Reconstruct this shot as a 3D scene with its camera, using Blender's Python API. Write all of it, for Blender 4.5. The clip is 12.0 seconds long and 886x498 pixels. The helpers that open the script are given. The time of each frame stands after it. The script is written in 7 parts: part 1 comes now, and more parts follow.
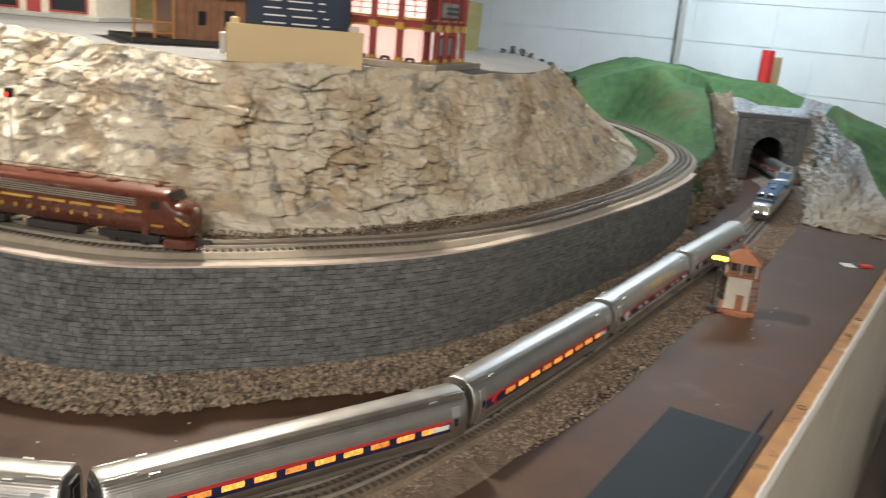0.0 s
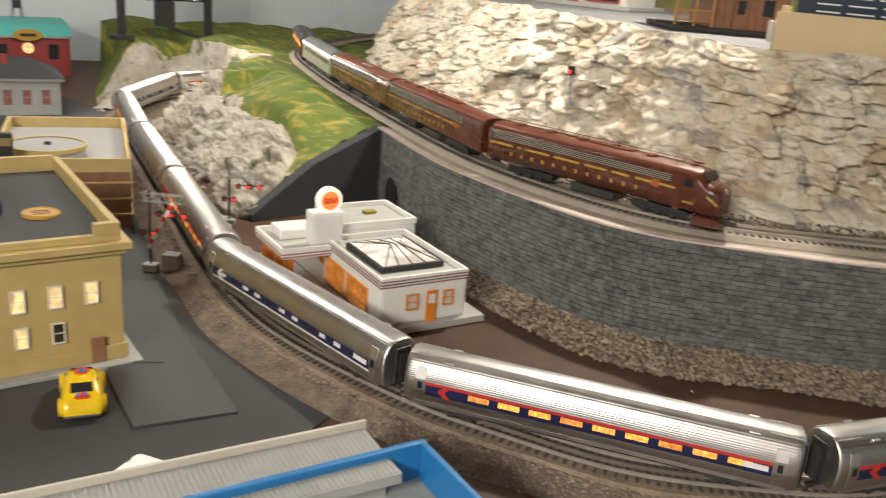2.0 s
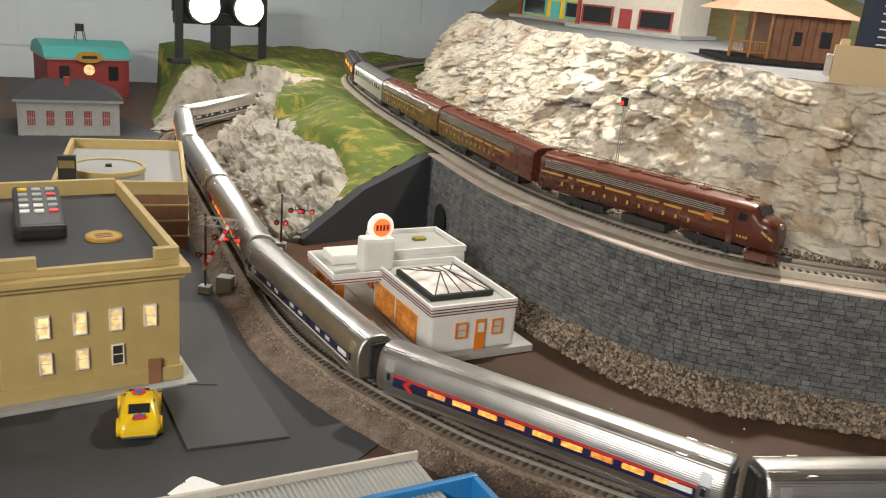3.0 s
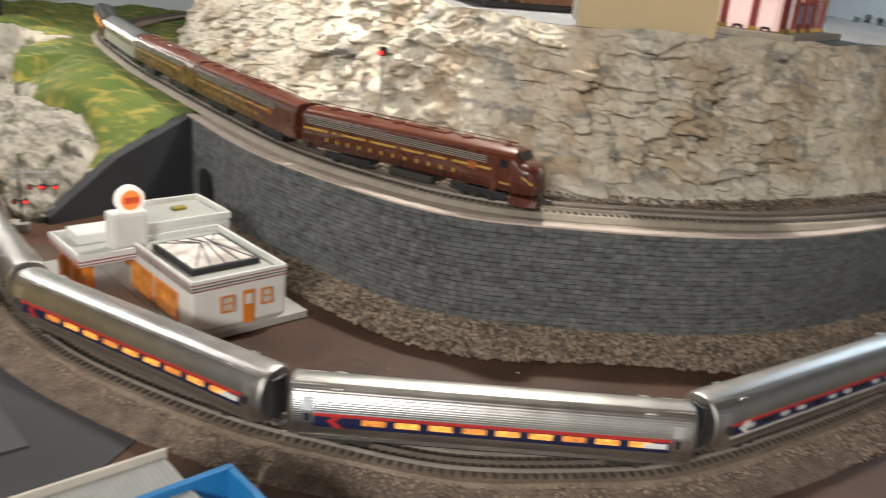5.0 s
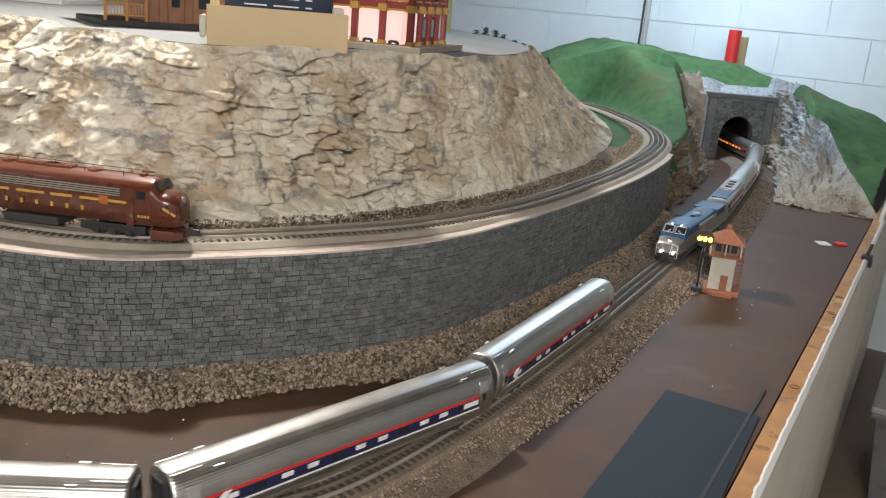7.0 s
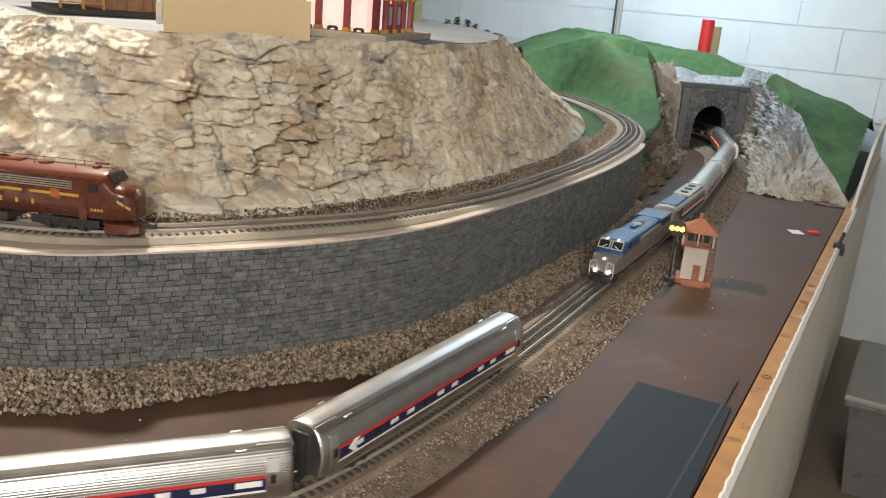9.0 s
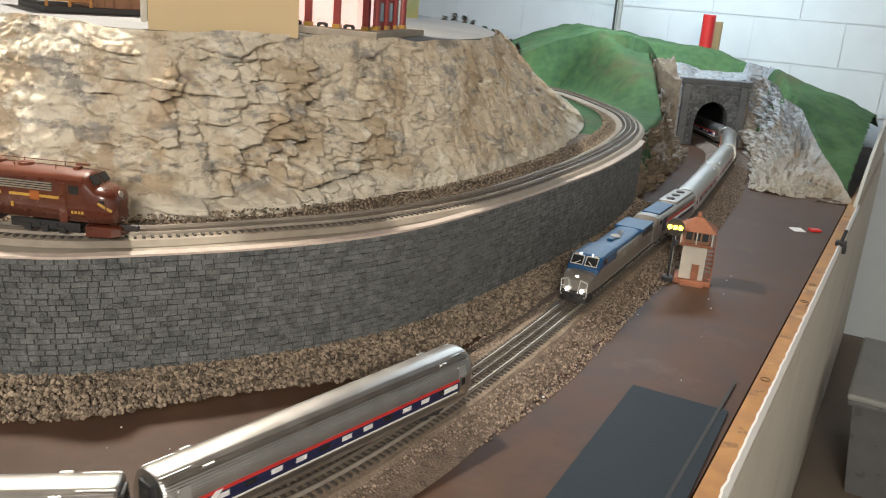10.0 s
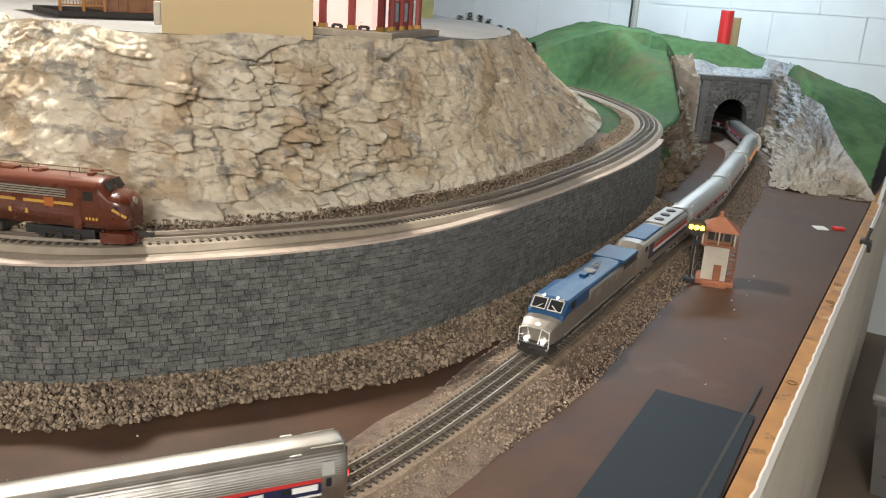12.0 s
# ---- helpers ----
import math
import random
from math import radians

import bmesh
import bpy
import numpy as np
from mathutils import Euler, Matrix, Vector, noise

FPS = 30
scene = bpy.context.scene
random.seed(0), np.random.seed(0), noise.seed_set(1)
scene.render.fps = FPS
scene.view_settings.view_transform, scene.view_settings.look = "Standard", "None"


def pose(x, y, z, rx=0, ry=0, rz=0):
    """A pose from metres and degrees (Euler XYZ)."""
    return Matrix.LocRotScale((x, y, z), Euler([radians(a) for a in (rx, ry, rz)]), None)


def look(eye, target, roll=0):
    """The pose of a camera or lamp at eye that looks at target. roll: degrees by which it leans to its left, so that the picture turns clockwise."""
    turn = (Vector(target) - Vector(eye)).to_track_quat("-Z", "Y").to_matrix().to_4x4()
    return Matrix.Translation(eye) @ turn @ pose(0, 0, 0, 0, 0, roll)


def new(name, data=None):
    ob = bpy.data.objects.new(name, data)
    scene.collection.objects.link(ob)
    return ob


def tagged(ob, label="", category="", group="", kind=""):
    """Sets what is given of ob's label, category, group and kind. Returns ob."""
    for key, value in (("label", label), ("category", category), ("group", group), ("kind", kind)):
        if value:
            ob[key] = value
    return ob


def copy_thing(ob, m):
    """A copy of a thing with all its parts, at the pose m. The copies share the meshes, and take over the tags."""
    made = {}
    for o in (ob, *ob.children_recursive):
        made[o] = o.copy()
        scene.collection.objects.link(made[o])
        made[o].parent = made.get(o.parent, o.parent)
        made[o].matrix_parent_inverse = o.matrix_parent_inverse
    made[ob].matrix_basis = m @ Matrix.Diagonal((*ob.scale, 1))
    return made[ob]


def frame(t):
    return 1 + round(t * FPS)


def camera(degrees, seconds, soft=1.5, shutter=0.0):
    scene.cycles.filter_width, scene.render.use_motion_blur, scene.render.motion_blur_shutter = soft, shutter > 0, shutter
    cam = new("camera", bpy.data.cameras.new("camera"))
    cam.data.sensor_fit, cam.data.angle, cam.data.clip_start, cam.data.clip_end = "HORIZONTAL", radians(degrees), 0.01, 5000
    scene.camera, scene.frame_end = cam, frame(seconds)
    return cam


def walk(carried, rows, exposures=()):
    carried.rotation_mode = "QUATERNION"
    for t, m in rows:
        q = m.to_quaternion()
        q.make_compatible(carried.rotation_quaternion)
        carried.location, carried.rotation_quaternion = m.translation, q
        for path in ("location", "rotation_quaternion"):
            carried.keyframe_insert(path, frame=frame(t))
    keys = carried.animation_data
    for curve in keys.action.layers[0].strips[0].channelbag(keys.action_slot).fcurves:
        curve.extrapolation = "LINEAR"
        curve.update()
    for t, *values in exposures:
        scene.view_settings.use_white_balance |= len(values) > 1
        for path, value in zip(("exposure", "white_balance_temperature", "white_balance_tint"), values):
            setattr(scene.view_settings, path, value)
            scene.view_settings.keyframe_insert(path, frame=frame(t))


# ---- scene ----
cam = camera(55.5, 12.0, soft=1.1, shutter=0.5)
PATH = [
    (0, (0.064, -0.19, 0.597), (-0.011, 1.736, 0.064), 5.2),
    (0.5, (0.036, -0.199, 0.584), (-0.253, 1.7, 0.029), 4.9),
    (1, (0.021, -0.228, 0.589), (-0.573, 1.577, -0.033), 4.8),
    (1.5, (0.002, -0.261, 0.58), (-0.867, 1.421, -0.062), 4.7),
    (2, (-0.019, -0.289, 0.58), (-1.059, 1.296, -0.059), 5.1),
    (2.5, (-0.029, -0.304, 0.591), (-1.17, 1.222, -0.016), 5.2),
    (4.5, (-0.026, -0.25, 0.596), (-0.929, 1.419, -0.036), 5.2),
    (5, (-0.009, -0.222, 0.595), (-0.718, 1.525, -0.073), 5.1),
    (5.5, (0.009, -0.198, 0.591), (-0.446, 1.642, -0.048), 5.9),
    (6, (0.021, -0.19, 0.589), (-0.228, 1.697, -0.024), 6.6),
    (6.5, (0.012, -0.182, 0.59), (-0.108, 1.726, 0.001), 5.7),
    (7, (0.01, -0.167, 0.592), (0.03, 1.752, 0.027), 5.0),
    (9, (0.03, -0.137, 0.583), (0.102, 1.777, 0.006), 4.9),
    (9.5, (0.048, -0.116, 0.58), (0.128, 1.796, -0.001), 5.0),
    (10, (0.052, -0.108, 0.583), (0.115, 1.804, -0.002), 4.6),
    (10.5, (0.048, -0.097, 0.581), (0.081, 1.813, -0.009), 4.0),
    (11, (0.048, -0.092, 0.58), (0.074, 1.819, -0.009), 3.8),
    (11.5, (0.047, -0.088, 0.581), (0.073, 1.823, -0.007), 3.8),
    (12, (0.049, -0.086, 0.582), (0.074, 1.825, -0.006), 3.8),
]
walk(cam, [(t, look(eye, aim, lean)) for t, eye, aim, lean in PATH],
     exposures=[(0, 0, 6500, 10), (2, -0.05, 6450, 10), (2.5, -0.13, 6250, 10), (4.5, -0.22, 6250, 10), (5.5, -0.08, 5950, 10), (7, 0.03, 6000, 10), (9, 0.14, 6400, 10), (12, 0.18, 6400, 10)])

# ---- light ----
def lamp(name, kind, m, energy, color, **more):
    data = bpy.data.lights.new(name, kind)
    data.energy, data.color = energy, color
    for key, value in more.items():
        if key == "size": data.size = value
        if key == "size_y": data.shape, data.size_y = "RECTANGLE", value
        if key == "spot": data.spot_size, data.spot_blend = radians(value), 0.4
        if key == "soft": data.shadow_soft_size = value
    ob = new(name, data)
    ob.matrix_world = m
    return ob


world = bpy.data.worlds.new("basement_air")
scene.world = world
world.use_nodes = True
world.node_tree.nodes["Background"].inputs[0].default_value = (0.9, 0.95, 1.0, 1)
world.node_tree.nodes["Background"].inputs[1].default_value = 0.15
for name, x, y, watts, tint in (("ceiling_tube_light", 0.0, -2.2, 108, (1.0, 0.945, 0.85)), ("ceiling_tube_light_far", 0.9, 3.8, 33, (0.74, 0.88, 1.0)),
                               ("ceiling_tube_light_left", -2.3, 1.0, 24, (1.0, 0.95, 0.87))):
    lamp(name, "AREA", look((x, y, 1.5), (x, max(y + 0.01, 0.6), 0)), watts, tint, size=1.2, size_y=0.3)
lamp("ceiling_bulb", "AREA", look((-0.72, 1.85, 1.52), (-0.4, 1.4, 0)), 42, (1.0, 0.92, 0.79), size=0.09, size_y=0.09)
LAMP_A, LAMP_B = (-2.93, 1.90, 0.418), (-2.88, 2.08, 0.418)
for eye in (LAMP_A, LAMP_B):
    lamp("work_lamp_beam", "SPOT", look((eye[0] + 0.05, eye[1] - 0.045, eye[2]), (-0.3, 1.1, 0.25)), 9, (1.0, 0.90, 0.74), spot=120, soft=0.04)

# ---- materials ----
def mat(name, color, rough=0.6, metal=0.0, var=0.25, scale=40.0, bump=0.0, bump_scale=200.0, color2=None, glow=0.0, glow_color=None,
        spread=0.0, coat=0.0, stretch=(1, 1, 1), patchy=0.0, spec=0.5):
    """Principled surface with coarse and fine mottling, a bump and, if wanted, a change from piece to piece."""
    m = bpy.data.materials.new(name)
    m.use_nodes = True
    n, l = m.node_tree.nodes, m.node_tree.links
    p = n["Principled BSDF"]
    p.inputs["Roughness"].default_value, p.inputs["Metallic"].default_value = rough, metal
    p.inputs["Coat Weight"].default_value = coat
    p.inputs["Specular IOR Level"].default_value = spec
    tc = n.new("ShaderNodeTexCoord")
    mp = n.new("ShaderNodeMapping")
    mp.inputs["Scale"].default_value = stretch
    l.new(tc.outputs["Object"], mp.inputs["Vector"])
    a, b = n.new("ShaderNodeTexNoise"), n.new("ShaderNodeTexNoise")
    a.inputs["Scale"].default_value, a.inputs["Detail"].default_value = scale, 6
    b.inputs["Scale"].default_value, b.inputs["Detail"].default_value = scale * 0.13, 4
    for node in (a, b):
        l.new(mp.outputs[0], node.inputs["Vector"])
    c2 = color2 or tuple(v * (1 - var) for v in color)
    c1 = color if color2 else tuple(min(1, v * (1 + var * 0.6)) for v in color)
    add = n.new("ShaderNodeMath")
    add.operation = "ADD"
    l.new(a.outputs["Fac"], add.inputs[0]), l.new(b.outputs["Fac"], add.inputs[1])
    last = add.outputs[0]
    if spread:
        oi, gi, w = n.new("ShaderNodeObjectInfo"), n.new("ShaderNodeNewGeometry"), n.new("ShaderNodeMath")
        s2 = n.new("ShaderNodeMath")
        w.operation, s2.operation = "ADD", "MULTIPLY_ADD"
        l.new(oi.outputs["Random"], w.inputs[0]), l.new(gi.outputs["Random Per Island"], w.inputs[1])
        w2 = n.new("ShaderNodeMath")
        w2.operation = "FRACT"
        l.new(w.outputs[0], w2.inputs[0])
        l.new(w2.outputs[0], s2.inputs[0])
        s2.inputs[1].default_value = spread
        l.new(last, s2.inputs[2])
        last = s2.outputs[0]
    r = n.new("ShaderNodeMapRange")
    r.inputs["From Min"].default_value, r.inputs["From Max"].default_value = 0.7, 1.3 + spread
    l.new(last, r.inputs["Value"])
    mix = n.new("ShaderNodeMix")
    mix.data_type = "RGBA"
    l.new(r.outputs[0], mix.inputs[0])
    mix.inputs[6].default_value, mix.inputs[7].default_value = (*c2, 1), (*c1, 1)
    l.new(mix.outputs[2], p.inputs["Base Color"])
    rr = n.new("ShaderNodeMapRange")
    rr.inputs["To Min"].default_value, rr.inputs["To Max"].default_value = max(0.02, rough - 0.1), min(1, rough + 0.1)
    l.new(a.outputs["Fac"], rr.inputs["Value"]), l.new(rr.outputs[0], p.inputs["Roughness"])
    if bump:
        t, bn = n.new("ShaderNodeTexNoise"), n.new("ShaderNodeBump")
        t.inputs["Scale"].default_value, t.inputs["Detail"].default_value = bump_scale, 5
        bn.inputs["Strength"].default_value, bn.inputs["Distance"].default_value = bump, 0.003
        l.new(mp.outputs[0], t.inputs["Vector"]), l.new(t.outputs["Fac"], bn.inputs["Height"]), l.new(bn.outputs[0], p.inputs["Normal"])
    if glow:
        p.inputs["Emission Color"].default_value = (*(glow_color or color), 1)
        p.inputs["Emission Strength"].default_value = glow
        if patchy:
            # cell pattern painted into the glow, standing in for furnishings behind the pane
            v, gr = n.new("ShaderNodeTexVoronoi"), n.new("ShaderNodeMapRange")
            v.inputs["Scale"].default_value = patchy
            gr.inputs["From Min"].default_value, gr.inputs["From Max"].default_value = 0.1, 0.75
            gr.inputs["To Min"].default_value, gr.inputs["To Max"].default_value = glow * 1.35, glow * 0.25
            l.new(tc.outputs["Object"], v.inputs["Vector"]), l.new(v.outputs["Distance"], gr.inputs["Value"]), l.new(gr.outputs[0], p.inputs["Emission Strength"])
    return m


def fluted(name, color, rough, pitch):
    """Bare ribbed metal: fine grooves that run along the body."""
    m = mat(name, color, rough, 1.0, 0.12, 30)
    n, l = m.node_tree.nodes, m.node_tree.links
    tc, w, bn = n.new("ShaderNodeTexCoord"), n.new("ShaderNodeTexWave"), n.new("ShaderNodeBump")
    mp = n.new("ShaderNodeMapping")
    mp.inputs["Scale"].default_value = (0, 0.75, 1)
    w.bands_direction, w.wave_profile = "Z", "SIN"
    w.inputs["Scale"].default_value = 1 / pitch
    bn.inputs["Strength"].default_value, bn.inputs["Distance"].default_value = 0.3, 0.0006
    l.new(tc.outputs["Object"], mp.inputs[0]), l.new(mp.outputs[0], w.inputs["Vector"])
    l.new(w.outputs["Fac"], bn.inputs["Height"]), l.new(bn.outputs[0], n["Principled BSDF"].inputs["Normal"])
    return m


def patches(m, color, scale, lo, hi, stretch=(1, 1, 1), detail=8, most=1.0):
    """Lay stains of a second colour, with a ragged outline, over a surface."""
    n, l = m.node_tree.nodes, m.node_tree.links
    p = n["Principled BSDF"]
    old = p.inputs["Base Color"].links[0].from_socket
    tc, mp, a, r, mix = (n.new("ShaderNode" + k) for k in ("TexCoord", "Mapping", "TexNoise", "MapRange", "Mix"))
    mp.inputs["Scale"].default_value, mp.inputs["Location"].default_value = stretch, (lo * 9, hi * 7, scale)
    a.inputs["Scale"].default_value, a.inputs["Detail"].default_value, a.inputs["Roughness"].default_value = scale, detail, 0.62
    r.inputs["From Min"].default_value, r.inputs["From Max"].default_value, r.inputs["To Max"].default_value = lo, hi, most
    mix.data_type = "RGBA"
    mix.inputs[7].default_value = (*color, 1)
    l.new(tc.outputs["Object"], mp.inputs["Vector"]), l.new(mp.outputs[0], a.inputs["Vector"]), l.new(a.outputs["Fac"], r.inputs["Value"])
    l.new(r.outputs[0], mix.inputs[0]), l.new(old, mix.inputs[6]), l.new(mix.outputs[2], p.inputs["Base Color"])


def glass(name, color, rough=0.02):
    m = bpy.data.materials.new(name)
    m.use_nodes = True
    p = m.node_tree.nodes["Principled BSDF"]
    p.inputs["Base Color"].default_value = (*color, 1)
    p.inputs["Roughness"].default_value, p.inputs["Transmission Weight"].default_value = rough, 1.0
    return m


M_TABLE = mat("brown_table_paint", (0.105, 0.056, 0.034), 0.52, 0, 0.3, 14, 0.08, 90, color2=(0.055, 0.030, 0.019), spec=0.22)
M_STONE = mat("grey_block_stone", (0.24, 0.245, 0.236), 0.85, 0, 0.3, 420, 1.0, 520, color2=(0.045, 0.049, 0.050), spread=0.25)
M_MORTAR = mat("wall_backing", (0.032, 0.033, 0.034), 0.85, 0, 0.2, 60, 0.3)
M_DARKWALL = mat("charcoal_paint", (0.032, 0.033, 0.036), 0.7, 0, 0.25, 20, 0.15)
M_DECK = mat("tan_concrete", (0.33, 0.28, 0.22), 0.8, 0, 0.2, 45, 0.2)
M_CAP = mat("lit_tone_wall_cap", (0.50, 0.41, 0.35), 0.7, 0, 0.2, 60, 0.2)
M_GRAVEL = mat("mixed_gravel", (0.44, 0.345, 0.25), 0.85, 0, 0.4, 120, 0.3, 500, color2=(0.035, 0.025, 0.018), spread=2.4)
M_BALLAST = mat("pink_ballast", (0.45, 0.345, 0.26), 0.85, 0, 0.4, 150, 0.3, 600, color2=(0.07, 0.05, 0.036), spread=2.2)
M_BED = mat("ballast_bed", (0.29, 0.22, 0.165), 0.9, 0, 0.5, 300, 0.9, 350, color2=(0.09, 0.065, 0.05))
M_TIE = mat("black_tie", (0.085, 0.072, 0.06), 0.75, 0, 0.25, 80, 0.2)
M_RAIL = mat("rail_steel", (0.46, 0.41, 0.35), 0.42, 0.55, 0.2, 60)
M_MIDRAIL = mat("blackened_rail", (0.24, 0.20, 0.165), 0.42, 0.4, 0.2, 60)
M_GRASS = mat("static_grass", (0.075, 0.155, 0.05), 0.95, 0, 0.3, 30, 0.9, 300, color2=(0.026, 0.075, 0.026))
M_MOSS = mat("yellow_green_turf", (0.17, 0.20, 0.035), 0.95, 0, 0.3, 11, 0.9, 420, color2=(0.045, 0.11, 0.02))
M_ROCKG = mat("grey_plaster_rock", (0.47, 0.50, 0.52), 0.85, 0, 0.3, 60, 0.8, 90, color2=(0.20, 0.205, 0.21))
M_PORTAL = mat("dark_portal_stone", (0.26, 0.27, 0.28), 0.8, 0, 0.3, 130, 0.6, 420, color2=(0.07, 0.075, 0.08), spread=0.9)
M_ROCKB = mat("brown_plaster_rock", (0.36, 0.28, 0.19), 0.85, 0, 0.3, 26, 0.9, 110, color2=(0.13, 0.09, 0.06))
M_ROCKT = mat("tan_plaster_rock", (0.68, 0.63, 0.53), 0.85, 0, 0.3, 26, 0.9, 110, color2=(0.40, 0.34, 0.26))
M_ROAD = mat("grey_street", (0.18, 0.18, 0.18), 0.8, 0, 0.2, 30, 0.2)
M_WALLPAINT = mat("white_block_paint", (0.72, 0.77, 0.80), 0.55, 0, 0.05, 10, 0.15, 60)
M_FLOOR = mat("basement_floor", (0.22, 0.17, 0.13), 0.6, 0, 0.2, 5, 0.1, 40)
M_REFLCEIL = mat("reflection_brown_ceiling", (0.30, 0.24, 0.18), 0.8, 0, 0.2, 9, color2=(0.18, 0.13, 0.09))
M_CEIL = mat("ceiling_paint", (0.75, 0.73, 0.70), 0.8, 0, 0.05, 5)
M_WOOD = mat("pine_trim", (0.52, 0.265, 0.07), 0.45, 0, 0.3, 18, 0.1, 60, color2=(0.27, 0.11, 0.025), stretch=(1, 1, 1))
M_BROWNMARK = mat("knot_brown", (0.10, 0.045, 0.015), 0.6, 0, 0.2, 60)
M_FASCIA = mat("beige_board", (0.55, 0.50, 0.42), 0.75, 0, 0.08, 12, 0.05)
M_MAT = mat("blue_black_sheet", (0.022, 0.030, 0.038), 0.6, 0, 0.25, 12, 0.1, spec=0.2)
M_BLACK = mat("black_plastic", (0.02, 0.02, 0.021), 0.5, 0, 0.2, 60)
M_DARK = mat("dark_underframe", (0.035, 0.032, 0.03), 0.6, 0, 0.3, 80, 0.2)
M_WHEEL = mat("wheel_metal", (0.16, 0.15, 0.14), 0.4, 1.0, 0.2, 80)
M_SILVER = fluted("ribbed_silver", (0.56, 0.54, 0.51), 0.37, 0.0085)
M_SILVER2 = mat("plain_silver", (0.66, 0.65, 0.62), 0.36, 1.0, 0.1, 50)
M_RED = mat("stripe_red", (0.50, 0.035, 0.03), 0.4, 0, 0.1, 50)
M_BLUE = mat("stripe_blue", (0.015, 0.018, 0.06), 0.4, 0, 0.1, 50)
M_WHITE = mat("white_paint", (0.78, 0.77, 0.74), 0.45, 0, 0.06, 50)
M_LITWIN = mat("lit_window", (0.9, 0.45, 0.12), 0.3, 0, 0.5, 300, glow=1.5, glow_color=(1.0, 0.30, 0.03), patchy=170)
M_LITDIM = mat("dim_lit_window", (0.7, 0.30, 0.08), 0.3, 0, 0.5, 300, glow=0.8, glow_color=(1.0, 0.27, 0.03), patchy=240)
M_PALEWIN = mat("pale_window", (0.75, 0.72, 0.72), 0.25, 0, 0.3, 200)
M_WARMWIN = mat("warm_window", (0.9, 0.7, 0.4), 0.3, 0, 0.3, 100, glow=1.0, glow_color=(1.0, 0.62, 0.22), patchy=110)
M_HEAD = mat("headlight", (1, 1, 1), 0.3, 0, 0, 50, glow=14, glow_color=(1.0, 0.97, 0.9))
M_AMBER = mat("amber_light", (1, 0.6, 0.05), 0.3, 0, 0, 50, glow=9, glow_color=(1.0, 0.62, 0.05))
M_REDLIGHT = mat("red_light", (1, 0.05, 0.05), 0.3, 0, 0, 50, glow=2.2, glow_color=(1.0, 0.03, 0.02))
M_LOCOBLUE = mat("loco_blue", (0.012, 0.065, 0.165), 0.4, 0, 0.12, 40)
M_LOCOSILVER = mat("loco_silver", (0.36, 0.335, 0.30), 0.38, 0.7, 0.12, 40)
M_TUSCAN = mat("tuscan_red", (0.092, 0.023, 0.012), 0.28, 0, 0.15, 30, coat=0.5)
M_TUSCANROOF = mat("tuscan_roof", (0.165, 0.046, 0.022), 0.38, 0, 0.15, 30, coat=0.2)
M_GOLD = mat("gold_stripe", (0.46, 0.27, 0.05), 0.4, 0, 0.1, 60)
M_GRILLE = mat("grille_metal", (0.5, 0.46, 0.40), 0.35, 0.8, 0.2, 90)
M_DARKGLASS = mat("dark_glass", (0.02, 0.022, 0.025), 0.08, 0, 0.1, 30)
M_TAN = mat("tan_bank_wall", (0.47, 0.345, 0.135), 0.6, 0, 0.12, 30, 0.06, 200)
M_ORANGE = mat("orange_paint", (0.70, 0.22, 0.02), 0.45, 0, 0.12, 50)
M_GASWHITE = mat("station_white", (0.74, 0.73, 0.69), 0.45, 0, 0.06, 30)
M_GASFLOOR = mat("station_concrete", (0.40, 0.38, 0.35), 0.7, 0, 0.12, 40, 0.1)
M_GASROOF = mat("station_roof", (0.42, 0.42, 0.38), 0.7, 0, 0.1, 50, 0.1)
M_ASPHALT = mat("street_sheet", (0.034, 0.034, 0.036), 0.7, 0, 0.3, 25, 0.15)
M_BOX = mat("manila_card", (0.58, 0.44, 0.25), 0.75, 0, 0.05, 12)
M_BRICK = mat("dark_red_brick", (0.26, 0.035, 0.03), 0.6, 0, 0.2, 120, 0.3, 300)
M_BROWN = mat("brown_station_wood", (0.24, 0.115, 0.06), 0.6, 0, 0.25, 60, 0.2)
M_BROWNROOF = mat("brown_shingles", (0.36, 0.17, 0.10), 0.75, 0, 0.25, 120, 0.4)
M_TEAL = mat("teal_roof", (0.10, 0.45, 0.40), 0.5, 0, 0.1, 40)
M_SLATE = mat("slate_roof", (0.03, 0.03, 0.033), 0.75, 0, 0.2, 100, 0.3)
M_LTGREY = mat("light_grey_trim", (0.34, 0.34, 0.32), 0.6, 0, 0.1, 60)
M_YELLOW = mat("yellow_enamel", (0.80, 0.53, 0.01), 0.25, 0, 0.06, 30, coat=0.6)
M_BLUEPLASTIC = mat("blue_plastic", (0.02, 0.17, 0.42), 0.4, 0, 0.1, 20)
M_REDTUBE = mat("red_tube", (0.65, 0.03, 0.03), 0.4, 0, 0.1, 20)
M_PINKGLOW = mat("lit_showroom", (0.9, 0.75, 0.7), 0.4, 0, 0.3, 60, glow=1.0, glow_color=(1.0, 0.66, 0.56))
M_ROOFCLAY = mat("clay_roof", (0.33, 0.13, 0.07), 0.75, 0, 0.2, 120, 0.3)
M_CREAM = mat("cream_wall", (0.55, 0.50, 0.42), 0.7, 0, 0.12, 60)
M_FOIL = mat("chrome", (0.8, 0.8, 0.8), 0.12, 1.0, 0.05, 40)
M_CONIFER = mat("dark_conifer", (0.03, 0.055, 0.04), 0.9, 0, 0.4, 90)


# ---- mesh helpers ----
def mesh_from(name, bm):
    me = bpy.data.meshes.new(name)
    bm.to_mesh(me)
    bm.free()
    return me


